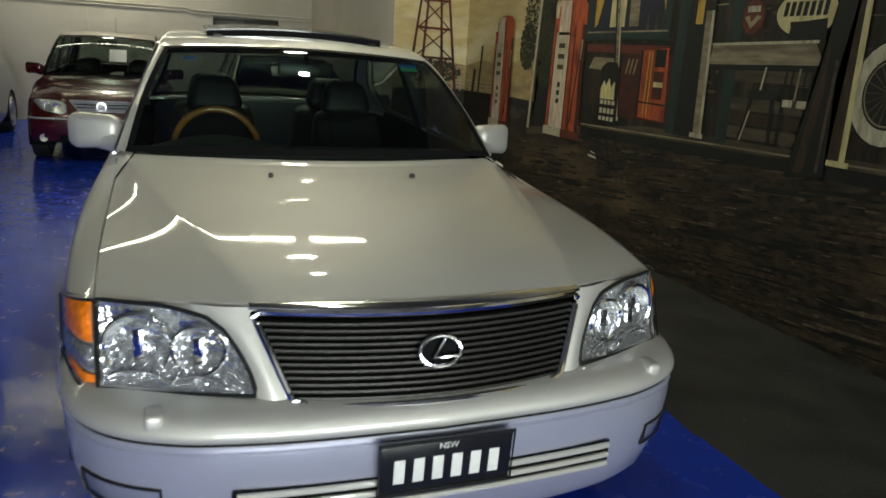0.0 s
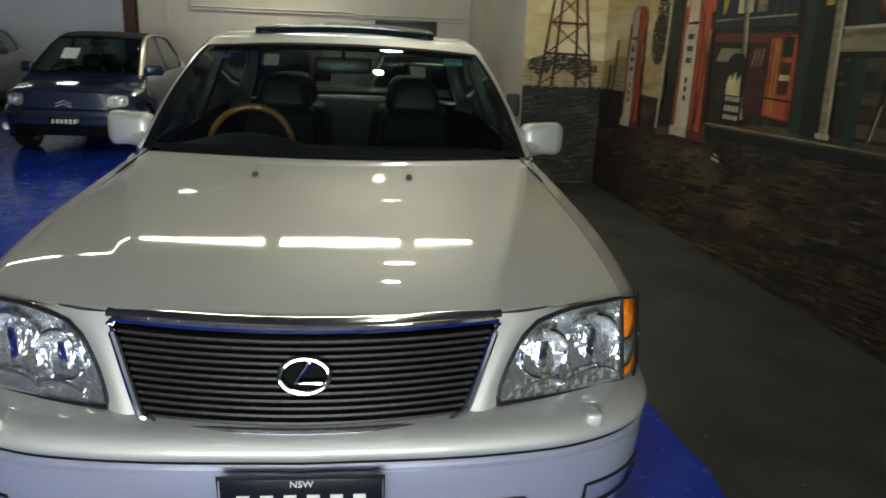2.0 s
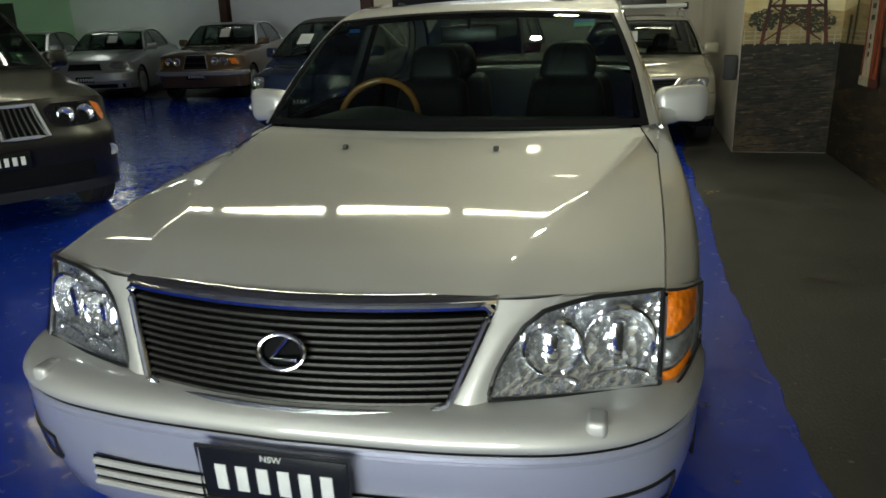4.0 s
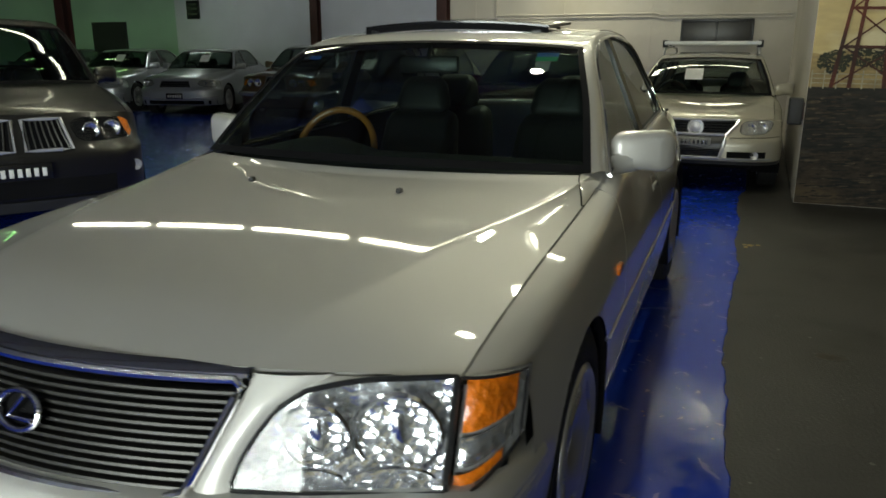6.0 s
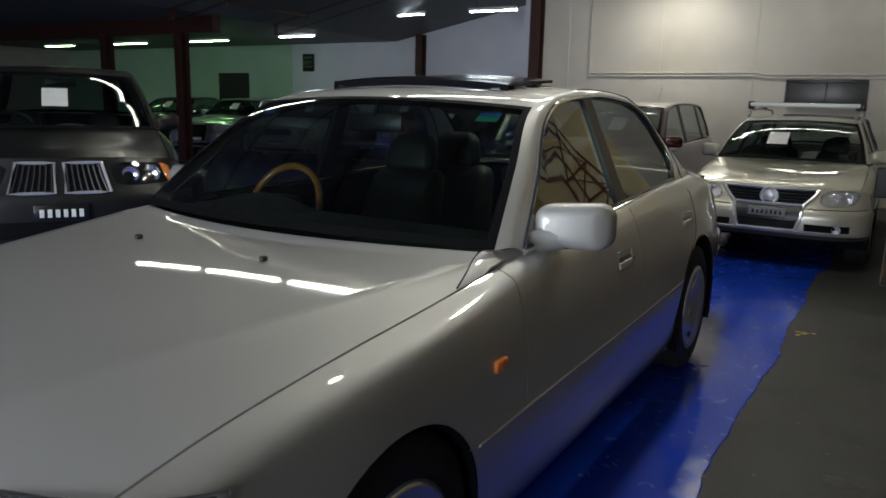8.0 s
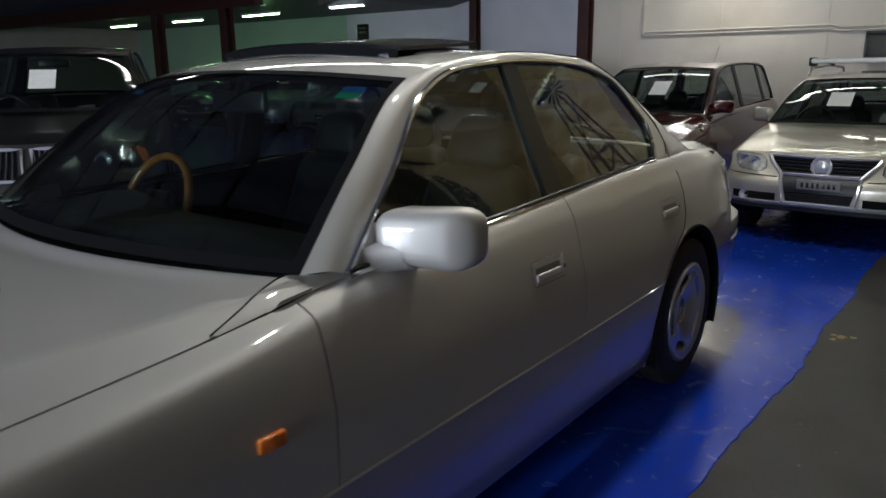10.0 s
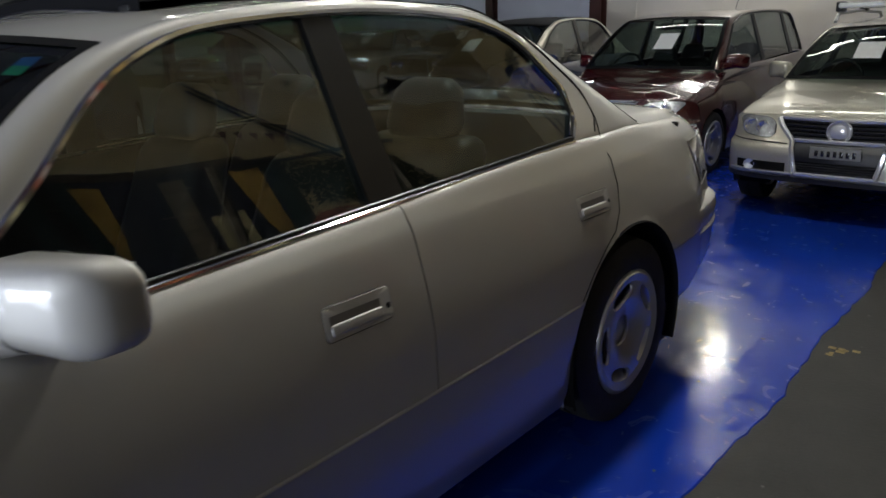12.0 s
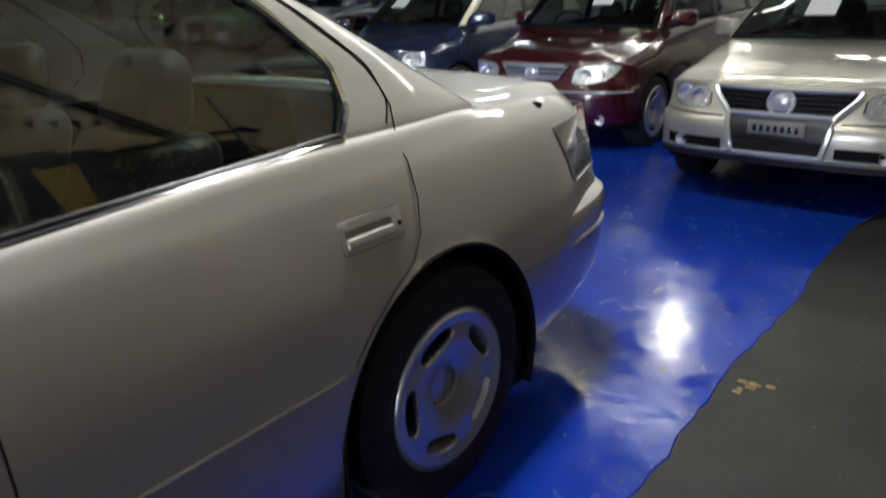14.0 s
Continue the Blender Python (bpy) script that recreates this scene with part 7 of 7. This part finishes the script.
def open_top():
    f = Form([0, 0.72, 0.86, 1.62, 2.75, 3.62, 3.93], [0, 0.2, 0.78, 0.99, 1.53, 2.0], 0.93, (0.72, 3.17), 0.30, 0.335)
    car, face = plain_car("small_cabriolet", "dark slate blue small cabriolet with pale arches and black roof", parked(-3.55, 7.75), f, M_NAVY, M_CREAM, M_SOFTTOP, posts=((2.7, 0.04),), paper=0.32)
    swept_lamps(face, car, ((0.48, 0.72), (0.78, 0.78), (0.86, 0.99), (0.58, 0.97)))
    face.patch("upper_slot", -0.46, 0.46, 0.63, 0.69, M_DARK, car, 0.006)
    face.patch("lower_grille", -0.55, 0.55, 0.08, 0.34, M_DARK, car, 0.006)
    face.line("bumper_strip", [(a, 0.50) for a in np.linspace(-0.85, 0.85, 21)], 0.016, M_PLASTIC, car, 0.012)
    face.line("chevron", [(-0.09, 0.80), (0, 0.86), (0.09, 0.80)], 0.010, M_BRIGHT, car, 0.02)
    face.line("chevron", [(-0.09, 0.74), (0, 0.80), (0.09, 0.74)], 0.010, M_BRIGHT, car, 0.02)
    c = face.at(0, 0.42, 0.02)
    plate(car, 0, c[1], c[2], 0.37, 0.11, M_PLATE, M_WHITE, 6)
    for s in (1, -1):
        c = face.at(s * 0.72, 0.26, 0.012)
        bm = bmesh.new()
        lathe(bm, [(-0.006, 0.05), (0.0, 0.042), (0.01, 0.001)], 18, "y", c)
        part("fog_lamp", bm, M_BRIGHT, car)
    return car


def off_roader():
    f = Form([0, 0.85, 1.35, 2.02, 3.85, 4.35, 4.57], [0, 0.28, 0.95, 1.12, 1.67, 2.2], 1.01, (0.85, 3.64), 0.36, 0.40)
    car, face = plain_car("off_roader", "dark graphite off-road estate car with a price sheet", parked(-3.36, 2.78, 57, 0.97), f, M_GRAPH, low_mat=M_PLASTIC, posts=((2.5, 0.05), (3.05, 0.05)), paper=0.15)
    for s in (1, -1):
        g = new("kidney_grille")
        g.parent = car
        face.patch("grille_back", s * 0.03, s * 0.29, 0.66, 0.96, M_DARK, g, 0.006)
        for k in range(7):
            u = s * (0.048 + 0.036 * k)
            face.line("slat", [(u, 0.67), (u, 0.83), (u, 0.95)], 0.006, M_GRILLE, g, 0.014)
        pts = [(s * a, 0.66) for a in np.linspace(0.03, 0.28, 5)] + [(s * a, 0.96) for a in np.linspace(0.29, 0.03, 5)]
        face.line("surround", pts, 0.013, M_BRIGHT, g, 0.014, True)
    swept_lamps(face, car, ((0.34, 0.72), (0.80, 0.76), (0.82, 0.96), (0.33, 0.955)), ((0.26, 0.055), (0.60, 0.058)), True, M_DARK)
    face.patch("lower_grille", -0.50, 0.50, 0.18, 0.36, M_DARK, car, 0.006)
    face.patch("skirt", -0.95, 0.95, 0.0, 0.14, M_PLASTIC, car, 0.012, 24)
    for s in (1, -1):
        c = face.at(s * 0.66, 0.42, 0.014)
        bm = bmesh.new()
        lathe(bm, [(0.006, 0.044), (0.004, 0.040), (0.012, 0.001)], 20, "y", c)
        part("fog_lamp", bm, M_LAMPWELL, car)
    c = face.at(0, 0.46, 0.03)
    plate(car, 0, c[1], c[2], 0.37, 0.12, M_PLATE, M_WHITE, 6)
    return car


def far_saloon(label, m, mat, square=False, coupe=False, grille=0.3, rails_mat=None, deep=False):
    f = Form(None, [0, 0.2, 0.82, 1.0, 1.42, 2.0] if not square else [0, 0.22, 0.90, 1.05, 1.50, 2.0], 1.0)
    f.ys = list(BASE_Y)
    car, face = plain_car("saloon_car", label, m, f, mat, rails_mat, paper=0.0)
    if square:
        slatted(face, car, 0.20, 0.60, 1.02, 3, M_GRILLE)
        for s in (1, -1):
            for u in (0.36, 0.52):
                c = face.at(s * u, 0.84, 0.01)
                bm = bmesh.new()
                lathe(bm, [(-0.02, 0.082), (-0.026, 0.07), (-0.005, 0.05), (0.01, 0.001)], 20, "y", c)
                part("headlamp", bm, M_REFLECT, car)
            face.patch("indicator", s * 0.64, s * 0.78, 0.76, 0.92, M_AMBER, car, 0.01)
        face.line("chrome_bumper", [(a, 0.50) for a in np.linspace(-1, 1, 25)], 0.05, M_BRIGHT, car, 0.03)
    else:
        if deep:
            face.flare("deep_grille", 0.17, 0.25, 0.28, 0.95, M_DARK, car, 0.008)
            for k in range(5):
                v = 0.36 + 0.12 * k
                face.line("slat", [(a * (0.16 + 0.09 * (v - 0.28)), v) for a in np.linspace(-1, 1, 9)], 0.005, M_TRIM, car, 0.012)
        else:
            slatted(face, car, grille, 0.62 if not coupe else 0.72, 0.94, 4)
        lamp_pair(face, car, 0.46, 0.88, 0.72, 0.98, 0.04)
        face.patch("lower_grille", -0.75, 0.75, 0.12, 0.26, M_DARK, car, 0.006)
        face.line("bumper_strip", [(a, 0.30 + 0.12 * abs(a)) for a in np.linspace(-0.8, 0.8, 17)], 0.012, M_BRIGHT, car, 0.014)
    c = face.at(0, 0.42, 0.03)
    plate(car, 0, c[1], c[2], 0.37, 0.12, M_PLATE, M_WHITE, 6)
    return car


estate_car()
compact_mpv()
open_top()
off_roader()
far_saloon("two-tone bronze and silver classic limousine with a square chrome grille", parked(-7.4, 11.6, 10, 0.97), M_GOLD, True, rails_mat=M_SILV2)
far_saloon("cool silver coupe with a price sheet", parked(-9.9, 11.6, 18, 0.97), M_SILV2, False, True)
far_saloon("cool silver saloon with a deep dark grille", parked(-12.5, 11.6, 16, 0.97), M_SILV2, False, False, 0.26, deep=True)
far_saloon("black saloon standing in the far green bay", parked(-15.3, 11.7, 14, 0.97), M_BLACKP)

# ---- lamps under the roof ----
def roof_z(x):
    return 3.05 + max(0, x + 10.5) * 0.2


def tube_lamp(x, y, z, length, mat, along="x"):
    t = thing("tube_lamp", "long white fluorescent batten lamp hanging under the roof", "ceiling lamp", pose(x, y, z, 0, 0, 0 if along == "x" else 90), "tube lamps")
    bm = bmesh.new()
    box(bm, (-length / 2, -0.06, 0.03), (length / 2, 0.06, 0.09), 0.008)
    part("batten", bm, M_BATTEN, t)
    for dy in (-0.020, 0.020):
        bm = bmesh.new()
        tube(bm, [(-length / 2 + 0.03, dy, 0.012), (length / 2 - 0.03, dy, 0.012)], 0.013)
        part("tube", bm, mat, t)
    for dx in (-length * 0.35, length * 0.35):
        bm = bmesh.new()
        tube(bm, [(dx, 0, 0.09), (dx, 0, roof_z(x) - z)], 0.006, 6)
        part("hanger", bm, M_STEEL, t)
    return t


for x, length in ((-5.35, 1.2), (-4.05, 1.2), (-2.75, 1.2), (-1.45, 1.2), (-0.15, 1.2), (0.85, 0.6)):
    tube_lamp(x, 4.9, 3.08, length, M_TUBE)
for x in (-2.65, -1.35, -0.05, 1.25):
    tube_lamp(x, 10.6, 4.3, 1.2, M_TUBE)
for x in (-3.7, -2.4, -1.1, 0.2):
    tube_lamp(x, -2.9, 3.6, 1.2, M_TUBEC)
for x in (-6.2, -8.6, -12.0):
    tube_lamp(x, 14.6, 3.0 if x < -10 else 3.4, 1.2, M_TUBEC)
for x in (-21, -17.5, -14.2):
    tube_lamp(x, 13.6, 2.85, 1.5, M_TUBEG)


def high_bay(x, y, z, r=0.21):
    t = thing("high_bay_lamp", "round bright high-bay lamp hanging from the roof", "ceiling lamp", pose(x, y, z), "high bay lamps")
    bm = bmesh.new()
    lathe(bm, [(0.0, r), (0.05, r * 0.95), (0.16, r * 0.45), (0.26, r * 0.35), (0.27, 0.001)], 24, "z")
    part("reflector_shade", bm, M_BATTEN, t)
    bm = bmesh.new()
    lathe(bm, [(0.012, 0.001), (0.008, r * 0.6), (0.006, r * 0.97)], 24, "z")
    part("lamp_glass", bm, M_FLOOD, t)
    bm = bmesh.new()
    tube(bm, [(0, 0, 0.26), (0, 0, roof_z(x) - z)], 0.008, 6)
    part("hanger", bm, M_STEEL, t)


for x, y, z, r in ((0.45, 4.6, 3.7, 0.15), (0.35, 2.9, 3.7, 0.075), (-1.55, 11.55, 3.42, 0.13)):
    high_bay(x, y, z, r)
